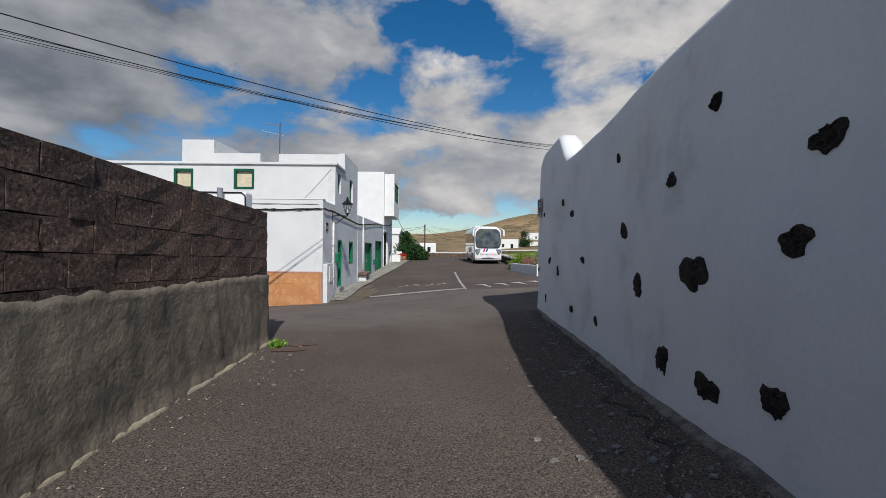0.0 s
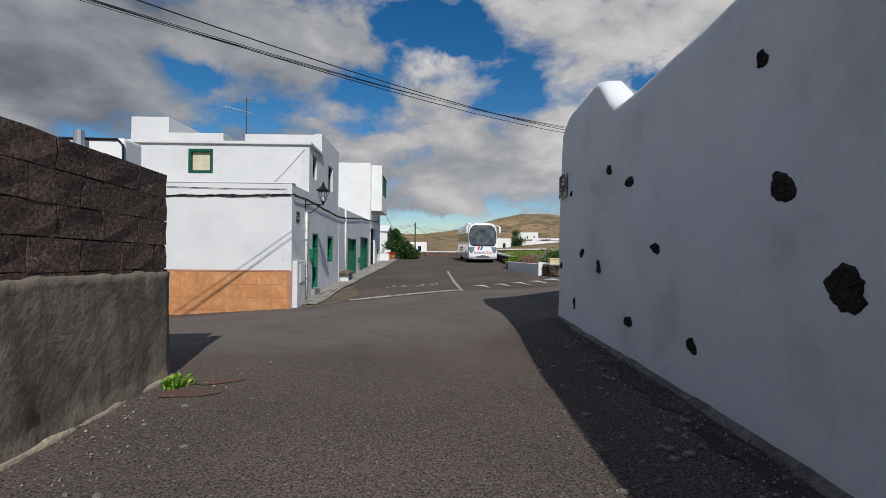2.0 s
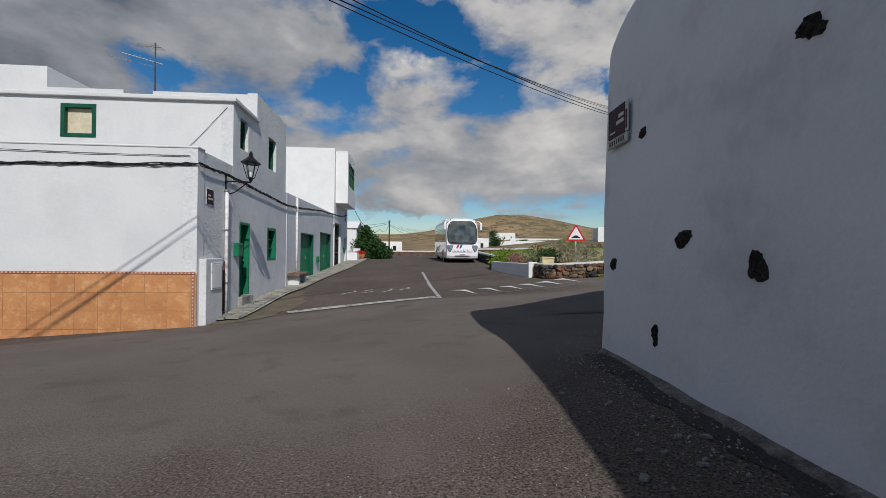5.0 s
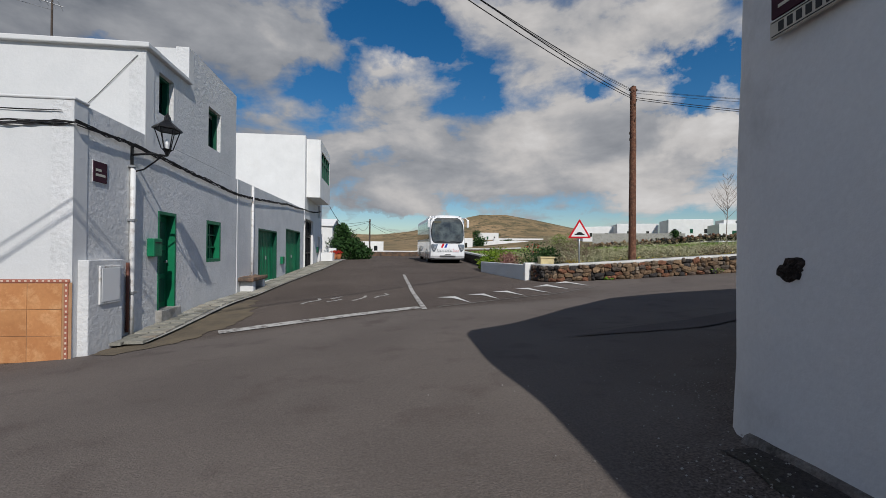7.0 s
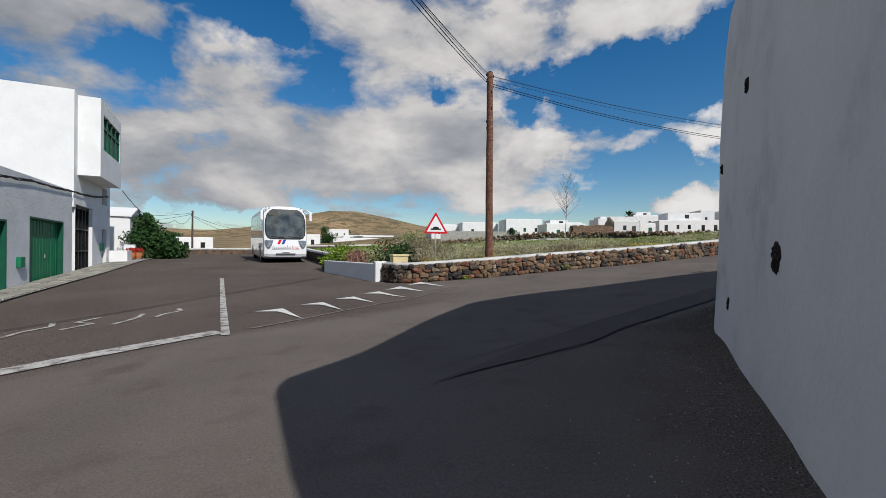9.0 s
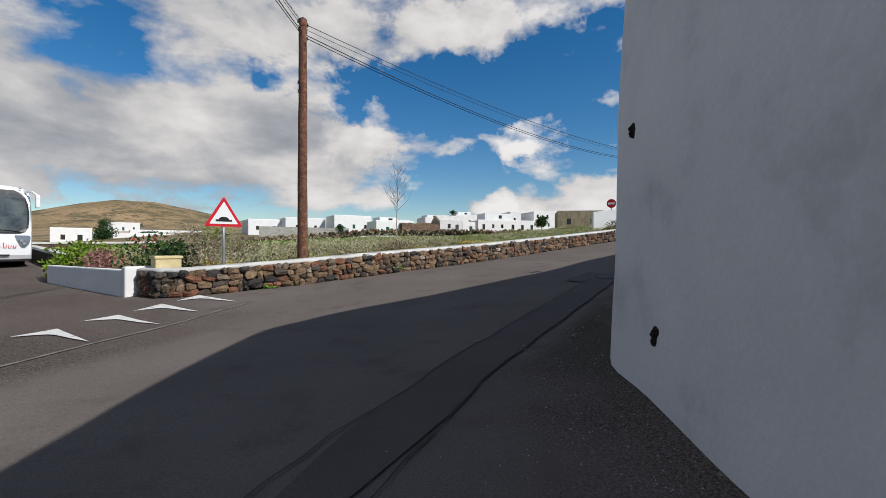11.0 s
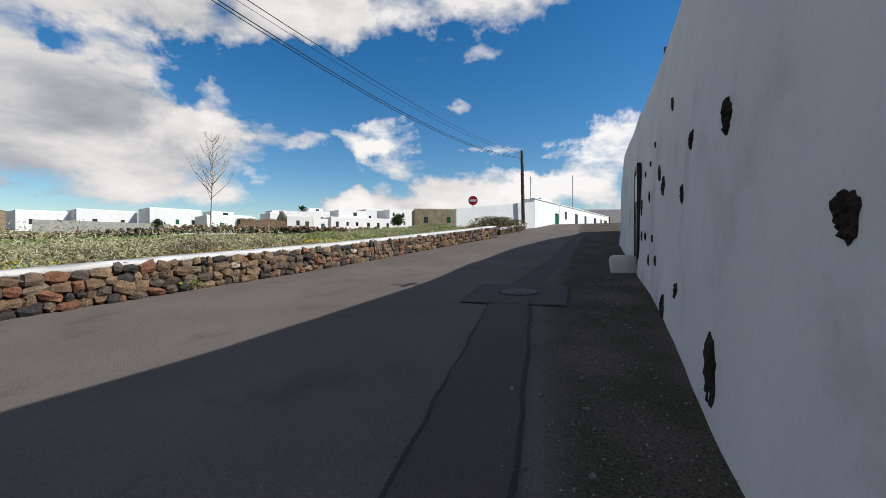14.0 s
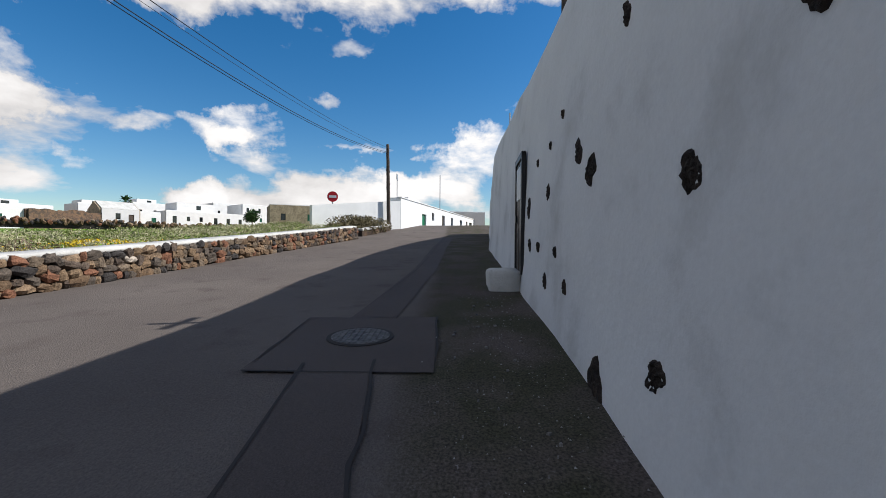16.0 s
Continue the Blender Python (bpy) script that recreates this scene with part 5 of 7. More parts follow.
tpart("window_fill", box(1.9, 2.6, -0.2, -0.15, 5.5, 6.6, frame_of((-10.02, 35.34), (-3.02, 34.98))), M_curtain_white)
bal = tpart("balcony", panel(4.4, 4.45, 7.95, [(0.55, 4.1, 5.75, 7.35)], m_tall @ pose(0.3, 0.8, 0), 0.15), M_white, None, "white boxed-in balcony")
part("balcony_side", box(0.3, 0.45, 0.0, 0.65, 4.45, 7.95, m_tall), M_white, bal)
part("balcony_side", box(4.55, 4.7, 0.0, 0.65, 4.45, 7.95, m_tall), M_white, bal)
part("balcony_floor", box(0.45, 4.55, 0.0, 0.65, 4.45, 4.6, m_tall), M_white, bal)
part("balcony_top", box(0.45, 4.55, 0.0, 0.65, 7.8, 7.95, m_tall), M_white, bal)
part("glazing", box(0.85, 4.4, 0.68, 0.70, 5.75, 7.35, m_tall), M_glass, bal)
for i in range(5):
    x = 0.85 + 3.55 * i / 4
    part("mullion", box(x - 0.04, x + 0.04, 0.66, 0.78, 5.75, 7.35, m_tall), M_dark_green, bal)
part("rail", box(0.85, 4.4, 0.66, 0.77, 6.75, 6.83, m_tall), M_dark_green, bal)
part("lower_shutter", box(0.85, 4.4, 0.70, 0.72, 5.76, 6.7, m_tall), M_dark_green, bal)
gate = tpart("gate", box(0.05, 2.78, -0.24, -0.2, 0.1, 3.12, m_tall), M_glass, None, "tall dark glazed metal gate")
for i in range(6):
    x = 0.08 + 2.67 * i / 5
    part("gate_bar", box(x - 0.035, x + 0.035, -0.2, -0.14, 0.1, 3.12, m_tall), M_black, gate)
for z in (0.14, 1.1, 2.1, 3.06):
    part("gate_rail", box(0.05, 2.78, -0.2, -0.145, z - 0.035, z + 0.035, m_tall), M_black, gate)
tpart("door", box(4.78, 5.72, -0.22, -0.17, 0.2, 2.23, m_tall), M_black, None, "dark door")
tpart("slit_window", box(4.78, 5.72, -0.22, -0.17, 3.57, 4.43, m_tall), M_glass)
tpart("letter_box", box(4.2, 4.55, 0.0, 0.12, 1.1, 1.5, m_tall, 0.02), M_dark_green)

# ---- small house at the end of the row ----
small = empty("small_house", "small white gabled house at the row's end", "house", at=(-3.5, 46.5, 0.4))


def spart(name, bm, mat, parent=None):
    ob = part(name, bm, mat, parent or small)
    if parent is None:
        ob.matrix_parent_inverse = Matrix.Translation(-small.location)
    return ob


bm = bmesh.new()
m_small = frame_of((-7.5, 46.0), (-2.4, 46.0))
spart("wall", panel(5.1, 0.0, 3.3, [], m_small, 0.25), M_white)
m_gable = frame_of((-2.4, 46.0), (-2.2, 50.5))
spart("wall", panel(4.5, 0.0, 3.3, [(1.4, 2.5, 0.45, 2.4)], m_gable, 0.25), M_white)
spart("gable", prism([(0, 3.3), (4.5, 3.3), (2.25, 3.95)], -0.25, m_gable), M_white)
spart("door", box(1.4, 2.5, -0.2, -0.16, 0.45, 2.4, m_gable), M_black)
spart("roof", prism([(-0.15, 3.32), (2.25, 4.0), (4.65, 3.32), (4.65, 3.42), (2.25, 4.1), (-0.15, 3.42)], -5.2, m_gable @ pose(0, 0.12, 0)), M_white)
spart("low_wall", box(-3.0, -2.0, 41.7, 46.0, 0.2, 1.1), M_white)

# ---- pavement along the row ----
pave = tagged(part("pavement", strip([(-3.3, 17.0), (-3.22, 21.0), (-2.95, 26.4), (-2.35, 34.0), (-2.0, 41.5), (-1.75, 48)], 1.0, 0.05, taper=lambda t: 0.75 + 0.65 * t), M_concrete), "stone-paved footway along the house fronts", "pavement", kind="structure")
tagged(part("kerb_dirt", strip([(-3.25, 16.3), (-2.75, 17.4), (-2.45, 19.0), (-2.5, 22.0)], 0.75, 0.010, step=0.08, ragged=0.3, taper=lambda t: 0.5 + 0.9 * math.sin(math.pi * min(1, t + 0.1))), M_sand), "sandy dirt washed along the kerb", "dirt", kind="structure")


# ---- dado tiles, flagstones ----
def piece(name, mesh, m, parent):
    ob = new(name, mesh)
    ob.parent = parent
    if parent.type == "EMPTY":
        ob.matrix_parent_inverse = Matrix.Translation(-parent.location)
    ob.matrix_basis = m
    return ob


def mesh_of(name, bm, mat):
    me = bpy.data.meshes.new(name)
    bmesh.ops.recalc_face_normals(bm, faces=bm.faces[:])
    bm.to_mesh(me)
    bm.free()
    me.materials.append(mat)
    return me


tile_mesh = mesh_of("tile", box(-0.236, 0.236, 0.0, 0.008, -0.196, 0.196, None, 0.003), M_tile)
for i in range(24):
    for j in range(5):
        x, z = FRONT_LEN - 0.36 - i * 0.48, 0.50 - j * 0.40
        if z + 0.2 > ground_z(*(m_front @ Vector((x, 0, 0)))[:2]):
            piece("tile", tile_mesh, m_front @ pose(x, 0.012, z), dado)
border_mesh = mesh_of("border_tile", box(-0.236, 0.236, 0.0, 0.014, -0.026, 0.026, None, 0.004), M_border)
dot_mesh = mesh_of("border_tile", box(-0.016, 0.016, 0.0, 0.017, -0.013, 0.013, None, 0.003), M_border_pale)
for i in range(24):
    piece("border_tile", border_mesh, m_front @ pose(FRONT_LEN - 0.25 - i * 0.48, 0.012, 0.735), dado)
    for k in range(6):
        if i < 14:
            piece("border_inlay", dot_mesh, m_front @ pose(FRONT_LEN - 0.06 - i * 0.48 - k * 0.08, 0.012, 0.735), dado)
for j in range(3):
    piece("border_tile", border_mesh, m_front @ pose(FRONT_LEN - 0.06, 0.012, 0.47 - j * 0.48, 0, 90, 0), dado)
    for k in range(6):
        piece("border_inlay", dot_mesh, m_front @ pose(FRONT_LEN - 0.06, 0.012, 0.67 - j * 0.48 - k * 0.08, 0, 90, 0), dado)

flag_meshes = []
for i in range(6):
    r = random.Random(50 + i)
    bm = bmesh.new()
    out = [(sx * (0.24 + r.uniform(-0.03, 0.0)), sy * (0.19 + r.uniform(-0.03, 0.0))) for sx, sy in ((-1, -1), (1, -1), (1, 1), (-1, 1))]
    low = [bm.verts.new((x, y, -0.05)) for x, y in out]
    top = [bm.verts.new((x * 0.97, y * 0.97, 0.0)) for x, y in out]
    bm.faces.new(top)
    for k in range(4):
        bm.faces.new((low[k], low[(k + 1) % 4], top[(k + 1) % 4], top[k]))
    flag_meshes.append(mesh_of("flagstone", bm, M_flag))
y = 17.1
while y < 41:
    wall_x = -3.62 + 0.031 * (y - 16.3)
    edge_x = -2.95 + max(0, y - 20) * 0.075
    n = max(2, round((edge_x - wall_x) / 0.42))
    for k in range(n):
        x = wall_x + (edge_x - wall_x) * (k + 0.5) / n
        sx = (edge_x - wall_x) / n / 0.5
        ob = piece("flagstone", flag_meshes[random.randrange(6)], pose(x, y, ground_z(x, y) + 0.085 + random.uniform(-0.006, 0.006), random.uniform(-1, 1), random.uniform(-1, 1), random.uniform(-2, 2) + 90 * 0) @ Matrix.Diagonal((sx * 1.0, 1.06, 1, 1)), pave)
    y += 0.41


# ---- cables, lamps ----
def bundle(name, pts, r, n, label, seed, sag=0.0, wob=0.02, parent=None):
    rr = random.Random(seed)
    thing = empty(name, label, "cable", at=tuple(pts[0]))
    for _ in range(n):
        line = []
        for a, b in zip(pts, pts[1:]):
            a, b = Vector(a), Vector(b)
            k = max(3, int((b - a).length / 0.3))
            for i in range(k):
                t = i / k
                p = a.lerp(b, t)
                p.z -= sag * 4 * t * (1 - t) * (b - a).length / 10
                line.append(p + Vector((0, rr.uniform(-0.2, 1) * wob, rr.uniform(-1, 1) * wob)) - Vector(pts[0]))
        line.append(Vector(pts[-1]) - Vector(pts[0]))
        part("wire", tube(line, r, 5), M_cable, thing)
    return thing


bundle("facade_cable_front", [m_front @ Vector((FRONT_LEN - w, 0.05, z)) for w, z in ((21, 2.95), (12, 3.02), (8, 3.05), (5.5, 3.06), (3.2, 3.1), (1.5, 3.12), (-0.07, 3.15))], 0.008, 8, "black cable bundle sagging along the house front", 5, 0.05, 0.042)
bundle("facade_cable_street", [m_street @ Vector((x, 0.06, z)) for x, z in ((-0.06, 3.15), (1.0, 3.16), (1.5, 3.18), (2.6, 3.14), (4.6, 3.08), (7.2, 3.0), (10.5, 3.2), (14, 3.45), (18.3, 3.62), (21.5, 3.75), (25.0, 4.1))], 0.010, 8, "black cable bundle along the street fronts", 6, 0.06, 0.045)
bundle("facade_wire_upper", [m_front @ Vector((FRONT_LEN - w, 0.03, z)) for w, z in ((16, 3.42), (8, 3.40), (4, 3.37), (0.15, 3.33))], 0.006, 2, "thin wires along the parapet", 7, 0.05, 0.008)
bundle("loose_wire", [m_upper @ Vector((FRONT_LEN - 0.15, 0.02, 5.05)), m_upper @ Vector((FRONT_LEN - 1.0, 0.03, 4.1)), m_upper @ Vector((FRONT_LEN - 1.6, 0.03, 3.5))], 0.006, 1, "thin loose wire on the upper wall", 8, 0, 0.01)


def street_lamp(m, arm=0.62, s=1.0):
    """A black iron lantern on a wall bracket; local y leads out of the wall."""
    thing = empty("wall_lantern", "black iron street lantern on a wall bracket", "street lamp", "wall lanterns")
    thing.matrix_basis = m
    part("bracket_plate", box(-0.03, 0.03, 0.0, 0.02, -0.28, 0.12, None, 0.006), M_black, thing)
    part("arm", tube([(0, 0.01, 0.0), (0, arm * 0.5, 0.02), (0, arm, 0.0)], 0.016), M_black, thing)
    part("scroll", tube([(0, 0.02, -0.24), (0, arm * 0.35, -0.2), (0, arm * 0.7, -0.07), (0, arm * 0.86, 0.0)], 0.012), M_black, thing)
    cage = part("cage_base", tube([(0, arm, 0.0), (0, arm, 0.06), (0, arm, 0.09)], [0.02, 0.05, 0.085], 6), M_black, thing)
    for k in range(6):
        a = math.pi / 3 * k
        p0, p1 = Vector((0.085 * math.cos(a), arm + 0.085 * math.sin(a), 0.09)), Vector((0.19 * math.cos(a), arm + 0.19 * math.sin(a), 0.36))
        part("cage_bar", tube([p0, p1], 0.009, 5), M_black, thing)
        a2 = a + math.pi / 3
        q1 = Vector((0.19 * math.cos(a2), arm + 0.19 * math.sin(a2), 0.36))
        part("cage_ring", tube([p1, q1], 0.009, 5), M_black, thing)
    part("hood", tube([(0, arm, 0.36), (0, arm, 0.38), (0, arm, 0.46), (0, arm, 0.49)], [0.235, 0.23, 0.10, 0.06], 6), M_black, thing)
    part("finial", tube([(0, arm, 0.49), (0, arm, 0.55), (0, arm, 0.60)], [0.06, 0.045, 0.01], 6), M_black, thing)
    part("bulb", tube([(0, arm, 0.10), (0, arm, 0.16), (0, arm, 0.24)], [0.02, 0.035, 0.02], 8), M_sign_white, thing, "unlit white bulb")
    return thing


lamp = street_lamp(m_street @ pose(1.5, 0.0, 3.0) @ Matrix.Diagonal((1.4, 1.0, 1.35, 1)))
copy_thing(lamp, m_tall @ pose(6.3, 0.0, 3.3))


# ---- overhead lines and poles ----
def wood_pole(x, y, z0, z1, r, label, lean=(0, 0), mat=None):
    thing = empty("utility_pole", label, "utility pole", "wooden poles", at=(x, y, z0))
    h = z1 - z0
    rr = random.Random(int(x * 7))
    pts = [(lean[0] * t + rr.uniform(-0.008, 0.008), lean[1] * t + rr.uniform(-0.008, 0.008), h * t) for t in [i / 16 for i in range(17)]]
    part("shaft", tube(pts, [r * (1.12 - 0.3 * i / 16) for i in range(17)], 14), mat or M_wood_pole, thing, smooth=True)
    for k in range(14):
        a, zz = rr.uniform(0, 6.28), rr.uniform(0.1, 0.95) * h
        c = Vector((r * math.cos(a) + lean[0] * zz / h, r * math.sin(a) + lean[1] * zz / h, zz))
        part("knot", box(-0.012, 0.012, -0.012, 0.012, -0.05, 0.05, Matrix.Translation(c), 0.005), M_wood_grey, thing)
    top = Vector((lean[0], lean[1], h))
    part("bracket", tube([top + Vector((-0.16, 0, -0.22)), top + Vector((0.16, 0, -0.22))], 0.014), M_metal, thing)
    for sx, dz in ((-0.15, -0.1), (0.15, -0.1), (0.11, -0.32), (-0.13, -0.33)):
        part("insulator", tube([top + Vector((sx, 0, dz - 0.05)), top + Vector((sx, 0, dz)), top + Vector((sx, 0, dz + 0.05))], [0.025, 0.035, 0.02], 8), M_black, thing)
    part("cap", tube([top, top + Vector((0, 0, 0.06))], [r * 0.85, 0.03], 10), M_wood_grey, thing)
    return thing


PA, PB, PW = Vector((11.06, 24.33, 7.74)), Vector((40.6, 20.4, 8.5)), Vector((-16.81, -0.67, 6.6))
wood_pole(11.06, 24.33, 0.2, 7.84, 0.134, "tall reddish-brown creosoted utility pole behind the stone wall")
wood_pole(40.6, 20.4, 2.5, 8.7, 0.13, "weathered grey wooden utility pole at the road's crest", mat=M_wood_grey, lean=(-0.15, 0.1))
wood_pole(-16.81, -0.67, -0.9, 6.75, 0.13, "weathered wooden utility pole", mat=M_wood_grey)
wood_pole(0.6, 76.0, 0.5, 6.2, 0.12, "distant wooden utility pole beside the street", mat=M_wood_grey)


def line_between(a, b, sag, r, n=24):
    return [tuple(a.lerp(b, i / n) - Vector((0, 0, 4 * sag * (i / n) * (1 - i / n)))) for i in range(n + 1)], r


lines = empty("overhead_line", "black overhead lines sagging between wooden poles", "power line", at=tuple(PA))
for off, zo, west, sag, r in ((0.0, -0.3, -0.15, 1.15, 0.013), (0.05, -0.36, -0.55, 1.15, 0.011), (0.12, -0.08, -0.8, 1.1, 0.007), (-0.12, -0.08, -0.9, 1.1, 0.007), (0.0, 0.0, -1.0, 1.1, 0.006)):
    for a, b, dip in ((PW + Vector((off, off, west)), PA + Vector((off, off, zo)), sag), (PA + Vector((off, off, zo)), PB + Vector((off, off, zo)), 1.05 if zo < -0.2 else 0.75)):
        pts, rad = line_between(a, b, dip, r)
        part("wire", tube([Vector(p) - PA for p in pts], rad, 5), M_cable, lines)
bundle("street_line", [(-2.2, 41.3, 4.5), (-0.6, 60, 4.0), (0.6, 76, 5.9)], 0.02, 2, "black lines across the street's end", 9, 0.5, 0.0)
for k, (x, y, z, drop) in enumerate(((-16.0, 70.0, 6.0, 0.5), (-16.0, 70.0, 5.4, 0.7), (10.0, 92.0, 4.6, 0.35), (12.0, 96.0, 4.0, 0.5))):
    bundle("village_line", [(0.6, 76, 5.9 - 0.15 * k), (x, y, z)], 0.022, 1, "black line from the distant pole", 90 + k, drop, 0.0)


# ---- plate on the tall wall ----
px, py, pa, pb = on_wall(y=10.85)
m_plate = frame_of(pb, pa)
m_plate.col[3][:3] = (px - 0.03, py, 2.75)
plate = empty("street_name_plate", "dark plum street plate above a pale tile strip on whitewash", "street sign")
plate.matrix_basis = m_plate
part("plate", box(-0.25, 0.19, 0.0, 0.014, -0.12, 0.22, None, 0.004), M_plum, plate)
part("crest_panel", box(0.19, 0.26, 0.0, 0.012, -0.12, 0.22, None, 0.004), M_pale_tile, plate)
part("crest", box(0.205, 0.245, 0.012, 0.015, -0.09, 0.12, None, 0.002), M_plum, plate)
for z, a, b in ((0.10, 0.03, 0.16), (0.03, -0.03, 0.16), (-0.06, -0.2, -0.06)):
    part("lettering_bar", box(a, b, 0.014, 0.016, z - 0.02 * (1 if z > 0 else 0.5), z + 0.02 * (1 if z > 0 else 0.5)), M_pale_tile, plate)
strip_ = part("tile_strip", box(-0.25, 0.25, 0.0, 0.022, -0.24, -0.135, None, 0.004), M_pale_tile, plate, "pale glazed tile strip")
for k in range(7):
    part("lettering_bar", box(0.16 - k * 0.058, 0.195 - k * 0.058, 0.022, 0.025, -0.215, -0.16), M_sign_black, strip_)
for a in ((-0.235, 0.235, -0.232, -0.226), (-0.235, 0.235, -0.15, -0.144)):
    part("border_line", box(a[0], a[1], 0.022, 0.024, a[2], a[3]), M_sign_black, strip_)

# ---- door and step in the tall wall ----
dx, dy, da, db = on_wall(x=18.3)
m_door = frame_of(db, da)
m_door.col[3][:3] = (dx, dy, 1.05)
wdoor = empty("door_1", "narrow dark weathered wooden door in whitewashed wall", "door", kind="structure")
wdoor.matrix_basis = m_door
part("leaf", box(-0.42, 0.42, -0.02, 0.025, 0.0, 2.05, None, 0.006), M_wood_grey, wdoor, "dark weathered plank leaf")
for k in range(5):
    part("plank", box(-0.40 + k * 0.16, -0.252 + k * 0.16, 0.025, 0.036, 0.02, 2.03, None, 0.004), M_bus_dark if k % 2 else M_wood_grey, wdoor)
for a in ((-0.52, -0.42, 0.0, 2.15), (0.42, 0.52, 0.0, 2.15), (-0.52, 0.52, 2.05, 2.16)):
    part("jamb", box(a[0], a[1], -0.02, 0.06, a[2], a[3], None, 0.008), M_bus_dark, wdoor)
part("hatch", box(-0.3, 0.3, 0.036, 0.05, 1.35, 1.95, None, 0.006), M_metal, wdoor, "grey metal hatch")
part("lock", box(-0.34, -0.26, 0.036, 0.07, 0.95, 1.08, None, 0.008), M_black, wdoor)
bm = box(-0.5, 0.4, 0.0, 0.6, -0.55, 0.14, None, 0.09)
bmesh.ops.subdivide_edges(bm, edges=bm.edges[:], cuts=1, use_grid_fill=True)
for v in bm.verts:
    v.co += 0.05 * Vector(noise.noise_vector(v.co * 3.0))
step_ = tagged(part("door_step", bm, M_cap, smooth=True), "rough whitewashed boulder step before the door", "step")
step_.matrix_basis = m_door @ pose(0.05, 0.02, -0.05)

# small wooden cross on the wall's top
cross = empty("wooden_cross", "small dark wooden cross fixed on the wall top", "cross", at=(16.4, 14.32, 4.5))
part("post", box(-0.035, 0.035, -0.035, 0.035, -0.25, 0.6, None, 0.008), M_wood_grey, cross)
part("crossbar", box(-0.3, 0.3, -0.03, 0.03, 0.28, 0.35, None, 0.008), M_wood_grey, cross)
antenna2 = empty("roof_mast", "thin metal mast with a cable above the wall", "antenna", at=(27.5, 13.6, 3.5))
part("mast", tube([(0, 0, -2.5), (0, 0, 3.4)], 0.03), M_metal, antenna2)


# ---- stone wall, planter ----
FIELD_WALL = [(7.6, 26.35), (7.75, 25.3), (8.2, 24.85), (9.0, 24.5), (10.65, 23.85), (13.2, 23.4), (17.4, 22.85), (23.5, 22.4), (28.0, 21.8), (32.6, 20.9)]
WALL_H = 0.62
fw_pts = resample(FIELD_WALL, 0.12)
dist = [0.0]
for a, b in zip(fw_pts, fw_pts[1:]):
    dist.append(dist[-1] + math.hypot(b[0] - a[0], b[1] - a[1]))


def along(s):
    i = 0
    while i < len(dist) - 2 and dist[i + 1] < s:
        i += 1
    a, b = fw_pts[i], fw_pts[i + 1]
    t = (s - dist[i]) / (dist[i + 1] - dist[i])
    d = Vector((b[0] - a[0], b[1] - a[1], 0)).normalized()
    return Vector((a[0] + (b[0] - a[0]) * t, a[1] + (b[1] - a[1]) * t, 0)), d


stone_wall = empty("field_wall", "dry volcanic stone wall with a whitewashed cap", "wall", kind="structure")


def profile_wall(points, section):
    verts, faces = [], []
    n = len(section(0, 0, 0))
    for i, (x, y) in enumerate(points):
        a, b = points[max(i - 1, 0)], points[min(i + 1, len(points) - 1)]
        d = Vector((b[0] - a[0], b[1] - a[1], 0)).normalized()
        right = Vector((d.y, -d.x, 0))
        for o, z in section(i, x, y):
            verts.append(tuple(Vector((x, y, ground_z(x, y) + z)) + right * o))
        if i:
            for k in range(n):
                faces.append(((i - 1) * n + k, (i - 1) * n + (k + 1) % n, i * n + (k + 1) % n, i * n + k))
    faces.append(tuple(range(n)))
    faces.append(tuple(range((len(points) - 1) * n, len(points) * n))[::-1])
    return verts, faces


part("core", profile_wall(fw_pts, lambda i, x, y: [(-0.06, -0.3), (-0.06, WALL_H - 0.04), (-0.42, WALL_H - 0.04), (-0.42, -0.3)]), M_core, stone_wall)
part("cap", profile_wall(fw_pts, lambda i, x, y: [(0.0 + 0.05 * noise.noise((i * 0.3, 0, 0)), WALL_H - 0.03 + 0.05 * noise.noise((i * 0.45, 5, 0))),
     (0.02 + 0.04 * noise.noise((i * 0.3, 0, 0)), WALL_H + 0.04), (-0.08, WALL_H + 0.075 + 0.03 * noise.noise((i * 0.2, 9, 0))), (-0.4, WALL_H + 0.09), (-0.47, WALL_H - 0.06)]), M_cap, stone_wall, "whitewashed mortar cap", smooth=True)


def rock_mesh(seed):
    r = random.Random(seed)
    bm = box(-0.5, 0.5, -0.5, 0.5, -0.5, 0.5)
    bmesh.ops.subdivide_edges(bm, edges=bm.edges[:], cuts=1, use_grid_fill=True)
    for v in bm.verts:
        k = v.co.length
        v.co *= (0.63 if k > 0.8 else 0.58 if k > 0.6 else 0.54) / max(0.4, k) * r.uniform(0.9, 1.1)
        v.co += Vector((r.uniform(-0.08, 0.08), r.uniform(-0.08, 0.08), r.uniform(-0.08, 0.08)))
    return mesh_of("stone", bm, M_field_stone)


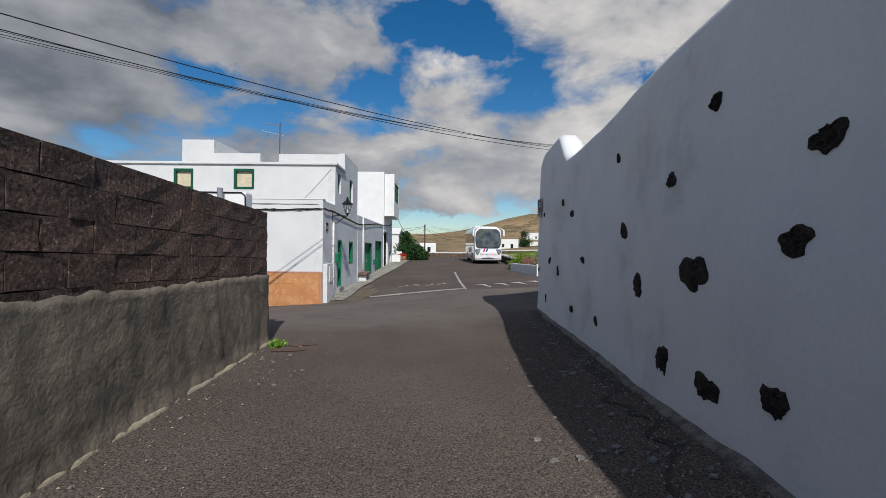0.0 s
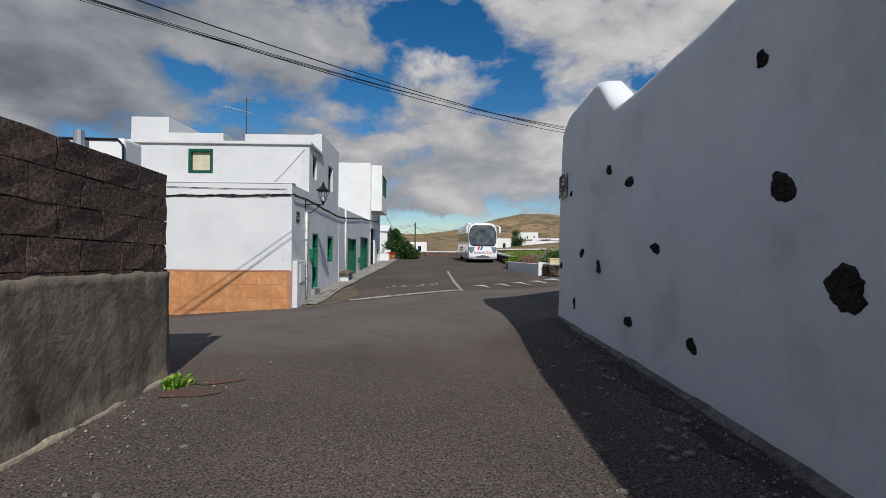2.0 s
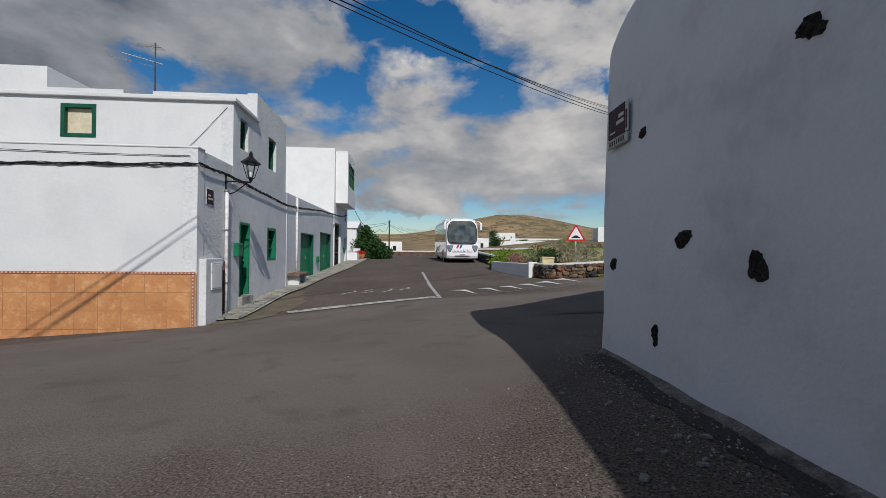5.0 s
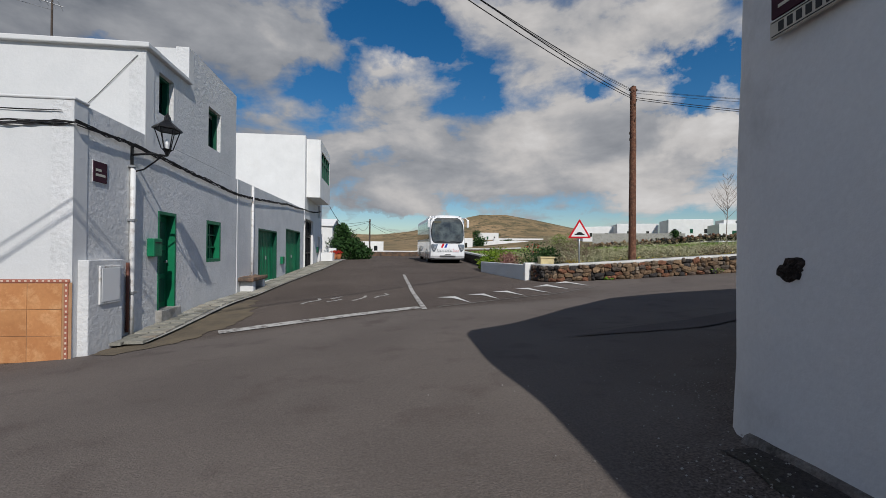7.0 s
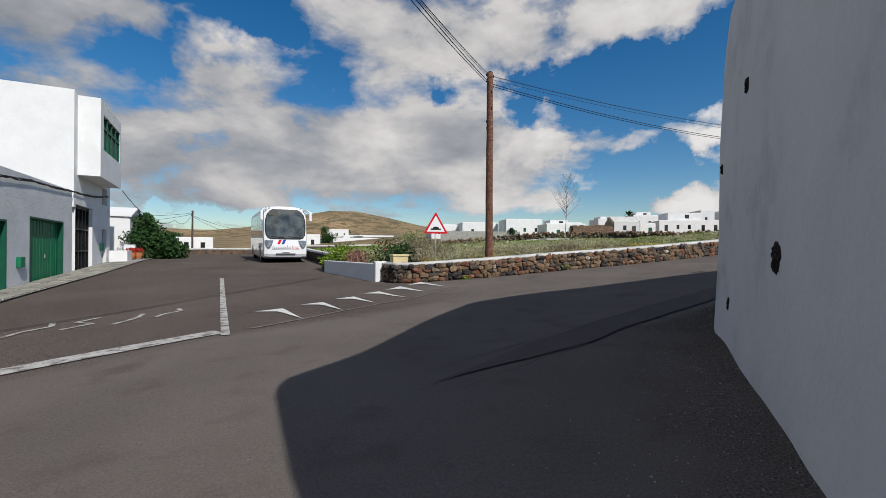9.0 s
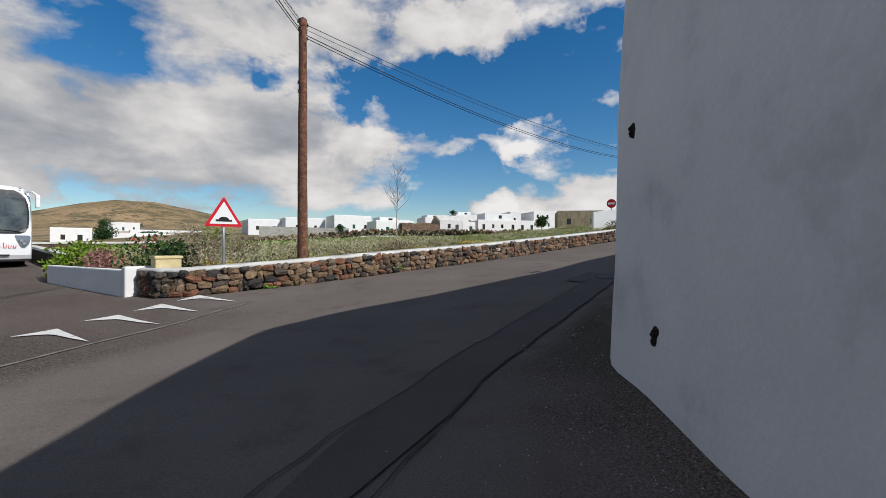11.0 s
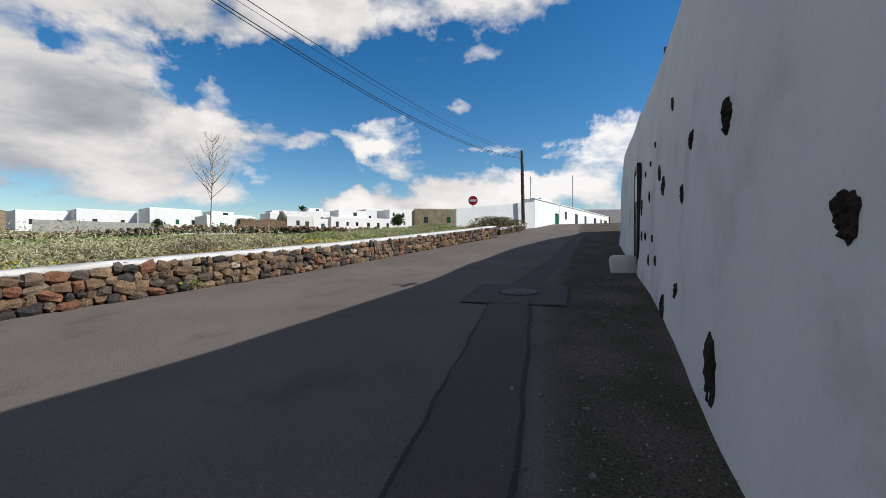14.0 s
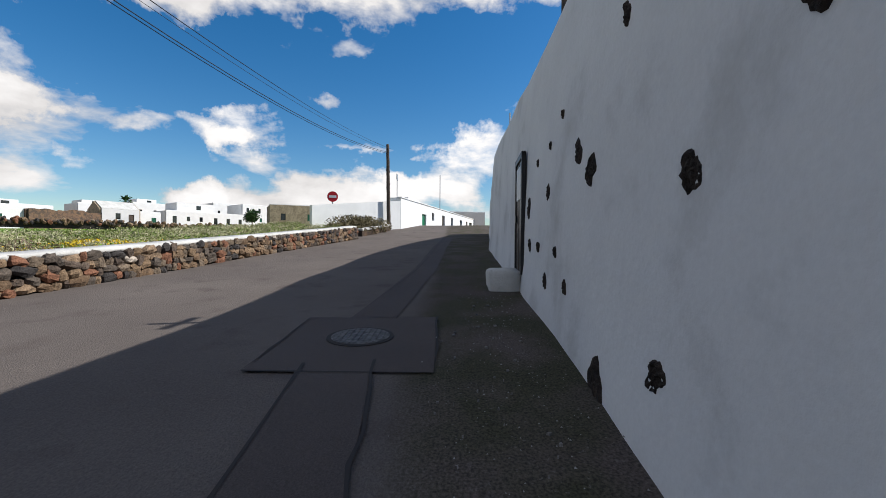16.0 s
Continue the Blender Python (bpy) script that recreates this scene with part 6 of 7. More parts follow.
ROCKS = [rock_mesh(100 + i) for i in range(12)]
far_rocks = ([], [])
total = 0
s_end = dist[-1]
for row in range(4):
    s = random.uniform(0, 0.2)
    while s < s_end:
        near = s < 17
        w = random.choice((0.15, 0.2, 0.26, 0.31, 0.38)) * random.uniform(0.85, 1.15)
        h = WALL_H / 4 * random.uniform(0.95, 1.5)
        p, d = along(min(s + w / 2, s_end - 0.01))
        right = Vector((d.y, -d.x, 0))
        z = ground_z(p.x, p.y) + WALL_H * (row + 0.5) / 4 + random.uniform(-0.035, 0.035)
        m = Matrix.Translation(p + right * random.uniform(-0.07, 0.0) + Vector((0, 0, z))) @ Euler((random.uniform(-0.3, 0.3), random.uniform(-0.3, 0.3), math.atan2(d.y, d.x) + random.uniform(-0.2, 0.2))).to_matrix().to_4x4() @ Matrix.Diagonal((w * 1.0, 0.24, h * 1.05, 1))
        me = ROCKS[random.randrange(12)]
        if near and total < 300:
            ob = new("stone", me)
            ob.parent = stone_wall
            ob.matrix_basis = m
            total += 1
        else:
            k = len(far_rocks[0])
            far_rocks[0].extend(tuple(m @ v.co) for v in me.vertices)
            far_rocks[1].extend(tuple(k + i for i in f.vertices) for f in me.polygons)
        s += w * 0.93
tagged(part("stones", far_rocks, M_stone_far, stone_wall), kind="stuff")

planter = empty("planter", "whitewashed masonry planter bed at the street corner", "planter", at=(7.6, 26.5, 0.0))
m_pl = frame_of((6.72, 31.4), (7.30, 26.42), 0.0)
m_pl = Matrix.Translation((-7.6, -26.5, 0)) @ m_pl
part("wall", box(0, 5.0, -0.2, 0.0, -0.1, 0.72, m_pl, 0.03), M_white, planter)
part("end_wall", box(5.002, 5.2, -0.66, 0.0, -0.15, 0.80, m_pl, 0.04), M_white, planter)
part("soil", box(0, 5.05, -1.4, -0.2, -0.1, 0.5, m_pl), M_field, planter)
cream = empty("cream_planter_pot", "cream rectangular flower trough on the wall", "planter", at=(8.15, 26.0, 0.72))
part("trough", box(-0.3, 0.3, -0.17, 0.17, 0.0, 0.34, None, 0.02), M_cream, cream)
part("lip", box(-0.33, 0.33, -0.2, 0.2, 0.27, 0.345, None, 0.015), M_cream, cream)


def bush(name, label, clumps, per, size, mat, seed, narrow=0.45):
    x, y, z = clumps[0][:3]
    thing = empty(name, label, "shrub", at=(x, y, z))
    local = [(a - x, b - y, c - z, r_, h) for a, b, c, r_, h in clumps]
    part("crown", leaves(local, per, size, seed, narrow=narrow), mat, thing)
    rr = random.Random(seed)
    for a, b, c, r_, h in local:
        for _ in range(3):
            part("stem", tube([(a, b, c - 0.05), (a + rr.uniform(-0.4, 0.4) * r_, b + rr.uniform(-0.4, 0.4) * r_, c + h * 0.6)], [0.018, 0.006], 5), M_bark, thing)
    return thing


bush("lime_bush", "bright lime-green bush spilling over planter", [(7.6, 32.3, 0.35, 0.7, 1.2), (7.7, 31.2, 0.5, 0.75, 1.1), (7.2, 32.0, 0.25, 0.5, 0.8)], 700, 0.07, M_lime, 11)
bush("pink_bush", "pinkish flowering succulent bush in planter", [(7.55, 29.3, 0.5, 0.5, 0.75), (7.5, 28.5, 0.5, 0.45, 0.65), (7.8, 30.0, 0.5, 0.5, 0.8)], 500, 0.05, M_pink, 12)
bush("dark_bush", "dark green bush with a few red flowers", [(8.3, 27.3, 0.5, 0.75, 1.25), (8.5, 26.5, 0.6, 0.5, 0.95)], 700, 0.06, M_hedge, 13)
bush("red_flowers", "few red blossoms on the dark bush", [(8.0, 27.1, 1.2, 0.5, 0.5)], 25, 0.05, M_red_flower, 14)

# ---- field ----
field_y0 = lambda x: (np.interp(x, [p[0] for p in FIELD_WALL], [p[1] for p in FIELD_WALL]) if x > 8.2 else 26.0) + 0.3  # noqa: E731


def field_z(x, y):
    near = ground_z(x, y) + 0.28
    flat = 0.60 + 0.043 * (x - 8) + 0.008 * (y - 25)
    t = smooth_step(y - field_y0(min(x, 32.5)), 1.5, 22)
    return near + (min(near, flat) - near) * t + 0.1 * noise.noise((x * 0.15, y * 0.15, 0))


xs_f = span(8.0, 75.0, 1.0)
verts, faces = [], []
NR = 60
for i, x in enumerate(xs_f):
    y0 = field_y0(min(x, 32.5)) + max(0, x - 32.5) * 0.1
    for j in range(NR + 1):
        y = y0 + (98 - y0) * (j / NR) ** 1.6
        verts.append((x, y, field_z(x, y)))
        if i and j:
            k = i * (NR + 1) + j
            faces.append((k - NR - 2, k - 1, k, k - NR - 1))
tagged(part("field", (verts, faces), M_field, smooth=True), "rough field of soil, weeds and grass", "field", kind="structure")

rng = random.Random(77)


def scatter(n, x0, x1, d0, d1, rad, height, seed):
    out = []
    r = random.Random(seed)
    for _ in range(n):
        x = r.uniform(x0, x1)
        y = field_y0(min(x, 32.5)) + d0 + (d1 - d0) * r.random() ** 1.5
        q = r.uniform(0.6, 1.3)
        out.append((x, y, field_z(x, y), rad * q, height * q * r.uniform(0.7, 1.2)))
    return out


tagged(part("scrub", leaves(scatter(760, 9, 42, 0.9, 24, 0.6, 0.34, 1), 150, 0.06, 21, narrow=0.2), M_scrub), "dry grey-green scrub across the field", "scrub", kind="stuff")
tall_scrub = scatter(80, 9.2, 20, 1.4, 8, 0.9, 0.82, 8)
tagged(part("scrub_tall", leaves(tall_scrub, 420, 0.055, 29, narrow=0.2), M_scrub), "rounded dry grey-green bushes behind the wall", "scrub", kind="stuff")
tagged(part("scrub_brown", leaves(scatter(34, 9.0, 20, 1.2, 10, 0.75, 0.66, 9), 380, 0.055, 30, narrow=0.2), M_scrub_brown), "rounded dry brown bushes behind the wall", "scrub", kind="stuff")
tagged(part("scrub_green", leaves(scatter(230, 9, 45, 0.5, 20, 0.6, 0.36, 2), 190, 0.055, 22, narrow=0.3), M_scrub_green), "green weeds among dry scrub", "scrub", kind="stuff")
tagged(part("weeds", leaves(scatter(170, 8.6, 30, 0.1, 2.2, 0.3, 0.3, 3), 70, 0.045, 23, narrow=0.35), M_grass), "fresh green weeds along the field wall", "weeds", kind="stuff")
tagged(part("grass_far", leaves([(rng.uniform(14, 60), rng.uniform(36, 64), 0, 1.7, 0.24) for _ in range(420)], 46, 0.12, 24, narrow=0.3), M_grass), "bright green grass in the field", "grass", kind="stuff")
for ob in (bpy.data.objects["grass_far"],):
    for v in ob.data.vertices:
        v.co.z += field_z(v.co.x, v.co.y)
tagged(part("flowers", leaves([(x, y, z + 0.05, r_ * 1.1, 0.16) for x, y, z, r_, h in scatter(70, 18.5, 24, 1.2, 5.0, 0.5, 0.3, 5)], 110, 0.036, 25, narrow=0.8), M_yellow), "patch of yellow wild flowers", "flowers", kind="stuff")
tagged(part("flowers_near", leaves([(x, y, z + 0.12, r_, 0.3) for x, y, z, r_, h in scatter(70, 8.8, 17, 0.3, 2.4, 0.4, 0.3, 6)], 22, 0.032, 26, narrow=0.8), M_yellow), "yellow daisies along the wall", "flowers", kind="stuff")
board = empty("white_cabinet", "white rounded cabinet with grey post behind the block wall", "cabinet", at=(-3.15, 7.62, 2.0))
part("panel", box(-0.40, 0.35, -0.55, -0.25, -2.2, 0.56, None, 0.03), M_sign_white, board)
part("edge", tube([(-0.40, -0.56, 0.54), (0.29, -0.56, 0.54), (0.345, -0.56, 0.48), (0.35, -0.56, 0.0)], 0.012, 5), M_bus_dark, board)
part("post", tube([(-0.02, -0.65, -2.1), (-0.02, -0.65, 0.6)], 0.045, 10), M_metal, board)
bush("brown_bush", "dry brown rounded bush in the field", [(10.0, 29.0, 0.8, 0.9, 1.25), (11.0, 29.6, 0.8, 0.8, 1.1), (12.2, 30, 0.8, 0.9, 0.95)], 900, 0.06, M_scrub_brown, 31, 0.2)
bush("grey_bush", "pale grey leafless bush in the field", [(11.6, 33, 0.8, 1.2, 1.5), (13.2, 33.5, 0.8, 1.0, 1.2)], 900, 0.07, M_scrub, 32, 0.15)
bush("olive_bush", "olive-green bush by the roadside bend", [(36.2, 21.9, 2.3, 1.5, 1.15), (38.0, 21.5, 2.45, 1.3, 1.0), (34.8, 22.3, 2.15, 1.1, 0.7)], 4500, 0.07, M_olive, 33, 0.35)
bush("round_bush", "rounded green bush in the field", [(20, 50, 1.6, 1.3, 1.7)], 900, 0.1, M_scrub_green, 34)
for x, y, s in ((13.9, 23.35, 0.35), (9.9, 24.15, 0.2), (16.3, 23.15, 0.2), (-2.28, 7.1, 0.16)):
    bush("weed_tuft", "fresh green weed tuft at a wall foot", [(x, y, ground_z(x, y), s, s * 0.8)], 140, 0.035, M_grass, int(x * 10) + 400)

# short continuation of the wall past the gap
low = empty("low_wall", "short low stone wall with white cap by the bend", "wall", kind="structure")
cont = resample([(34.5, 21.0), (39.8, 20.2)], 0.3)
part("core", profile_wall(cont, lambda i, x, y: [(0.0, -0.3), (0.05 * noise.noise((i, 0, 0)), 0.35), (-0.35, 0.38), (-0.4, -0.3)]), M_stone, low)
part("cap", profile_wall(cont, lambda i, x, y: [(0.03, 0.34), (0.0, 0.46), (-0.35, 0.46), (-0.4, 0.36)]), M_cap, low)


# ---- bare tree ----
def bare_tree(x, y, z, h, seed):
    thing = empty("bare_tree", "slender leafless young tree with pale bark", "tree", at=(x, y, z))
    r = random.Random(seed)
    trunk = [(0.06 * math.sin(t * 3), 0.05 * math.sin(t * 4 + 1), h * t) for t in [i / 10 for i in range(11)]]
    part("trunk", tube(trunk, [0.029 * (1 - 0.85 * i / 10) for i in range(11)], 7), M_bark, thing, smooth=True)
    bm, tw = bmesh.new(), bmesh.new()
    for _ in range(26):
        t = r.uniform(0.35, 0.97)
        a, l = r.uniform(0, 6.28), h * r.uniform(0.12, 0.28) * (1.25 - t)
        p0 = Vector((0.06 * math.sin(t * 3), 0.05 * math.sin(t * 4 + 1), h * t))
        p1 = p0 + Vector((math.cos(a) * l * 0.7, math.sin(a) * l * 0.7, l * 0.7))
        p2 = p1 + Vector((math.cos(a) * l * 0.3, math.sin(a) * l * 0.3, l * 0.6))
        add_tube(bm, [p0, p1, p2], [0.012, 0.008, 0.004], 5)
        for _ in range(7):
            q = p0.lerp(p2, r.uniform(0.3, 1))
            b, k = r.uniform(0, 6.28), l * r.uniform(0.25, 0.6)
            add_tube(tw, [q, q + Vector((math.cos(b) * k * 0.6, math.sin(b) * k * 0.6, k * 0.8))], [0.004, 0.002], 4)
    part("limbs", bm, M_bark, thing)
    tagged(part("twigs", tw, M_bark, thing), kind="stuff")


bare_tree(19.7, 29.0, 1.35, 4.3, 3)


# ---- traffic signs ----
def rounded(points, r, n=5):
    out = []
    k = len(points)
    for i in range(k):
        a, b, c = Vector(points[i - 1]), Vector(points[i]), Vector(points[(i + 1) % k])
        u, v = (a - b).normalized(), (c - b).normalized()
        for j in range(n + 1):
            t = j / n
            out.append(tuple(b + u * r * (1 - t) ** 2 + v * r * t ** 2))
    return out


def hump_sign(x, y, z, yaw):
    thing = empty("warning_sign", "red-bordered triangular speed-hump warning sign on a steel post", "traffic sign", at=(x, y, z))
    thing.rotation_euler = (0, 0, radians(yaw))
    s = 0.9
    h = s * 0.866
    tri = lambda k: [(-s / 2 * k, 0.0 + (1 - k) * h / 3), (s / 2 * k, (1 - k) * h / 3), (0, h * k + (1 - k) * h / 3)]  # noqa: E731
    base = 1.02
    part("post", tube([(0, 0.03, -0.35), (0, 0.03, base + 0.5)], 0.03, 12), M_metal, thing, smooth=True)
    part("board", prism([(a, b + base) for a, b in rounded(tri(1), 0.06)], 0.025, pose(0, -0.015, 0)), M_red, thing, "red triangular border")
    part("face", prism([(a, b + base) for a, b in rounded(tri(0.74), 0.03)], 0.006, pose(0, -0.022, 0)), M_sign_white, thing, "white face")
    hump = [(-0.19, 0.13), (0.19, 0.13), (0.19, 0.18), (0.13, 0.18)] + [(0.12 * math.cos(a), 0.18 + 0.07 * math.sin(a)) for a in [math.pi * i / 10 for i in range(11)]] + [(-0.13, 0.18), (-0.19, 0.18)]
    part("hump_symbol", prism([(a, b + base) for a, b in hump], 0.004, pose(0, -0.028, 0)), M_sign_black, thing, "black hump symbol")
    part("back_clip", box(-0.05, 0.05, 0.0, 0.07, base + 0.2, base + 0.25), M_metal, thing)


hump_sign(9.05, 24.80, 0.80, -16)


def no_entry(x, y, z, yaw):
    thing = empty("no_entry_sign", "round red no-entry sign on a thin post", "traffic sign", at=(x, y, z))
    thing.rotation_euler = (0, 0, radians(yaw))
    part("post", tube([(0, 0.03, -0.6), (0, 0.03, 2.3)], 0.035, 10), M_metal, thing)
    disc = [(0.36 * math.cos(a), 2.1 + 0.36 * math.sin(a)) for a in [2 * math.pi * i / 28 for i in range(28)]]
    part("disc", prism(disc, 0.025, pose(0, -0.015, 0)), M_red, thing)
    part("bar", box(-0.25, 0.25, -0.022, -0.012, 2.02, 2.18), M_sign_white, thing)


no_entry(39.4, 24.1, 2.8, -75)


# ---- the coach ----
def coach():
    x, y, yaw = 6.12, 38.2, -1.7
    thing = empty("coach", "white touring coach parked at the kerb facing the junction", "bus", at=(x, y, ground_z(x, y + 2)))
    thing.rotation_euler = (radians(1.0), 0, radians(yaw))
    thing.scale = (1.0, 1.0, 1.07)
    # body: side outline carried across, corners rounded in plan
    side = [(0.10, 0.28), (0.0, 0.45), (-0.02, 0.9), (0.02, 1.32), (0.10, 1.6), (0.34, 2.78), (0.46, 3.0), (0.75, 3.13), (1.4, 3.18), (11.0, 3.18), (11.25, 3.0), (11.3, 0.6), (11.2, 0.28)]
    stations = [(-1.25, 0.30), (-1.19, 0.10), (-1.0, 0.03), (-0.5, 0.0), (0.5, 0.0), (1.0, 0.03), (1.19, 0.10), (1.25, 0.30)]
    bm = bmesh.new()
    rows = []
    for sx, back in stations:
        edge = {1.25: 0.42, 1.19: 0.20, 1.0: 0.06}.get(abs(sx), 0.0)
        rows.append([bm.verts.new((sx, py + (back if py < 1 else -back * 0.4), pz - (edge if pz > 2.9 else 0))) for py, pz in side])
    for a, b in zip(rows, rows[1:]):
        for j in range(len(side)):
            k = (j + 1) % len(side)
            bm.faces.new((a[j], a[k], b[k], b[j]))
    bm.faces.new(rows[0])
    bm.faces.new(rows[-1][::-1])
    body = part("body", bm, M_bus, thing, "glossy white coach body")

    def on_front(z):
        zs, ys = [p[1] for p in side[:7]], [p[0] for p in side[:7]]
        return float(np.interp(z, zs, ys))

    def front_sheet(outline_rows, lift, mat, name, parent, label=""):
        """Rows (z, half-width left, half-width right) laid on the curved front."""
        v, f = [], []
        n = 12
        for i, (z, a, b) in enumerate(outline_rows):
            for k in range(n + 1):
                sx = a + (b - a) * k / n
                back = float(np.interp(abs(sx), [0.5, 1.0, 1.19, 1.25], [0.0, 0.03, 0.10, 0.30]))
                v.append((sx, on_front(z) + back - lift, z))
                if i and k:
                    q = i * (n + 1) + k
                    f.append((q - n - 2, q - n - 1, q, q - 1))
        ob = part(name, (v, f), mat, parent, label)
        sol = ob.modifiers.new("thick", "SOLIDIFY")
        sol.thickness, sol.offset = 0.012, 0
        return ob

    zs = [1.26, 1.33, 1.5, 1.8, 2.1, 2.4, 2.66, 2.84, 2.95]
    ws = [0.85, 1.02, 1.12, 1.16, 1.16, 1.13, 1.05, 0.92, 0.72]
    front_sheet([(z, -w, w) for z, w in zip(zs, ws)], 0.012, M_bus_dark, "windscreen_seal", thing, "black windscreen surround")
    wind = front_sheet([(z, -w + 0.07, w - 0.07) for z, w in zip(zs[1:-1], ws[1:-1])], 0.022, M_bus_glass, "windscreen", thing, "large tinted windscreen")
    part("route_board", box(-0.95, -0.45, on_front(2.65) - 0.045, on_front(2.65) - 0.03, 2.58, 2.74), M_yellow_board, wind)
    for sx in (-0.5, 0.45):
        part("wiper", tube([(sx - 0.35, on_front(1.42) - 0.05, 1.42), (sx + 0.4, on_front(1.36) - 0.06, 1.36)], 0.014, 5), M_bus_dark, thing)
    for sg in (-1, 1):
        lamp_rows = [(0.72, 0.92, 1.0), (0.85, 0.83, 1.12), (1.0, 0.76, 1.17), (1.12, 0.72, 1.18), (1.2, 0.7, 1.14)]
        head = front_sheet([(z, sg * a, sg * b) for z, a, b in lamp_rows], 0.014, M_lamp_lens, "headlamp", thing, "clear angled headlamp")
        for c in ((0.9, 1.0), (0.98, 0.88)):
            m = Matrix.Translation((sg * c[0], on_front(c[1]) + 0.02, c[1]))
            part("reflector", tube([m @ Vector((0, -0.02, 0)), m @ Vector((0, -0.045, 0))], [0.07, 0.055], 12), M_metal, head)
        # mirrors hung from the roof corners
        arm = part("mirror_arm", tube([(sg * 1.02, 0.5, 2.9), (sg * 1.24, 0.12, 2.92), (sg * 1.36, -0.08, 2.78)], 0.04, 8), M_bus, thing, smooth=True)
        part("mirror", box(sg * 1.29, sg * 1.45, -0.22, -0.04, 2.28, 2.8, None, 0.05), M_bus, thing, "white drop-shaped mirror")
    part("bumper_slot", box(-0.55, 0.55, -0.03, 0.02, 0.42, 0.47), M_bus_dark, thing)
    part("number_plate", box(-0.26, 0.26, -0.035, 0.0, 0.48, 0.59), M_sign_white, thing)
    part("plate_bar", box(-0.2, 0.2, -0.04, -0.034, 0.515, 0.555), M_sign_black, thing)
    part("skirt", box(-1.18, 1.18, 0.12, 11.2, 0.2, 0.3), M_bus_dark, thing)
    # livery stripes and brush-like lettering strokes
    for k, mat in ((0, M_bus_red), (1, M_blue)):
        x0 = -0.50 + k * 0.24
        z0, z1 = 0.98, 1.24
        bm = prism([(x0, z0), (x0 + 0.15, z0), (x0 + 0.27, z1), (x0 + 0.12, z1)], 0.01, pose(0, on_front(1.1) - 0.016, 0))
        part("livery_stripe", bm, mat, thing, "slanted red stripe" if k == 0 else "slanted blue stripe")
    sx = -0.72
    for k in range(9):
        tall_ = 0.2 if k in (0, 7) else 0.1
        m = Matrix.Translation((sx, -0.035, 0.72))
        part("script_stroke", tube([m @ Vector(p) for p in ((0, 0, tall_), (-0.02, 0, 0.0), (0.04, 0, -0.01), (0.08, 0, 0.09), (0.085, 0, 0.0))], 0.010, 5), M_script_grey, thing)
        sx += 0.115
    for k in range(3):
        m = Matrix.Translation((sx + 0.07, -0.03, 0.72))
        part("script_stroke", tube([m @ Vector(p) for p in ((0, 0, 0.2 if k == 0 else 0.09), (-0.01, 0, 0.0), (0.06, 0, 0.0), (0.08, 0, 0.09))], 0.012, 5), M_bus_red, thing)
        sx += 0.14
    # side glazing, wheels, hatches
    for sg in (-1, 1):
        for k in range(6):
            y0 = 0.95 + k * 1.68
            part("side_window", box(sg * 1.245, sg * 1.262, y0, y0 + 1.63, 1.55, 2.72), M_bus_glass, thing)
        part("side_band", box(sg * 1.243, sg * 1.258, 0.8, 11.1, 1.44, 1.54), M_bus_grey, thing, "silver waist band")
        for yy in (2.35, 8.6):
            w = part("wheel", tube([(sg * 0.95, yy, 0.3), (sg * 1.2, yy, 0.3)], 0.48, 24), M_tyre, thing, "black tyre")
            part("rim", tube([(sg * 1.2, yy, 0.3), (sg * 1.225, yy, 0.3), (sg * 1.21, yy, 0.3)], [0.3, 0.27, 0.1], 18), M_bus_grey, w)
            part("wheel_arch", tube([(sg * 1.246, yy + 0.58 * math.cos(a), 0.3 + 0.58 * math.sin(a)) for a in [math.pi * i / 12 for i in range(13)]], 0.025, 6), M_bus_dark, thing)
        for k in range(4):
            part("luggage_hatch", box(sg * 1.248, sg * 1.256, 3.1 + k * 1.25, 3.1 + k * 1.25 + 1.2, 0.4, 1.2), M_bus, thing)
    part("roof_unit", box(-0.85, 0.85, 4.5, 7.5, 3.16, 3.3, None, 0.05), M_bus, thing)
    for sxx in (-0.9, 0.9):
        part("marker_lamp", box(sxx - 0.04, sxx + 0.04, 0.42, 0.5, 3.02, 3.07), M_lamp_lens, thing)
    return thing


M_yellow_board = material("route_board", (0.09, 0.085, 0.06), 0.6)
coach()


# ---- the street's end ----
hedge = empty("hedge_tree", "dense dark green clipped tree beside the small house", "tree", at=(-0.9, 46.6, 0.5))
part("trunk", tube([(0, 0, -0.2), (0.05, 0, 1.2), (0.1, 0.1, 2.2)], [0.14, 0.11, 0.06]), M_bark, hedge)
hc = [(0, 0, 0.0, 1.25, 2.1), (0.5, 0.2, 0.0, 1.0, 1.7), (-0.5, 0.2, 0.6, 1.0, 2.1), (-0.7, 0.3, 1.5, 0.7, 1.7), (0.9, 0.2, 0.0, 0.8, 1.3)]
part("crown", leaves(hc, 1700, 0.11, 41, narrow=0.6), M_hedge, hedge)
for x, y in ((-2.05, 43.6), (-1.75, 44.1)):
    pot = empty("flower_pot", "terracotta pot of red flowers on the pavement", "flower pot", "pots by the low wall", at=(x, y, ground_z(x, y) + 0.1))
    part("pot", tube([(0, 0, 0), (0, 0, 0.2), (0, 0, 0.36), (0, 0, 0.4)], [0.16, 0.24, 0.25, 0.27], 14), M_clay, pot)
    part("flowers", leaves([(0, 0, 0.4, 0.3, 0.3)], 160, 0.05, int(y * 10), narrow=0.7), M_red_flower, pot)
tubp = empty("tub_plant", "leafy shrub in a white tub by the small house", "potted plant", at=(-2.3, 45.2, ground_z(-2.3, 45) + 0.1))
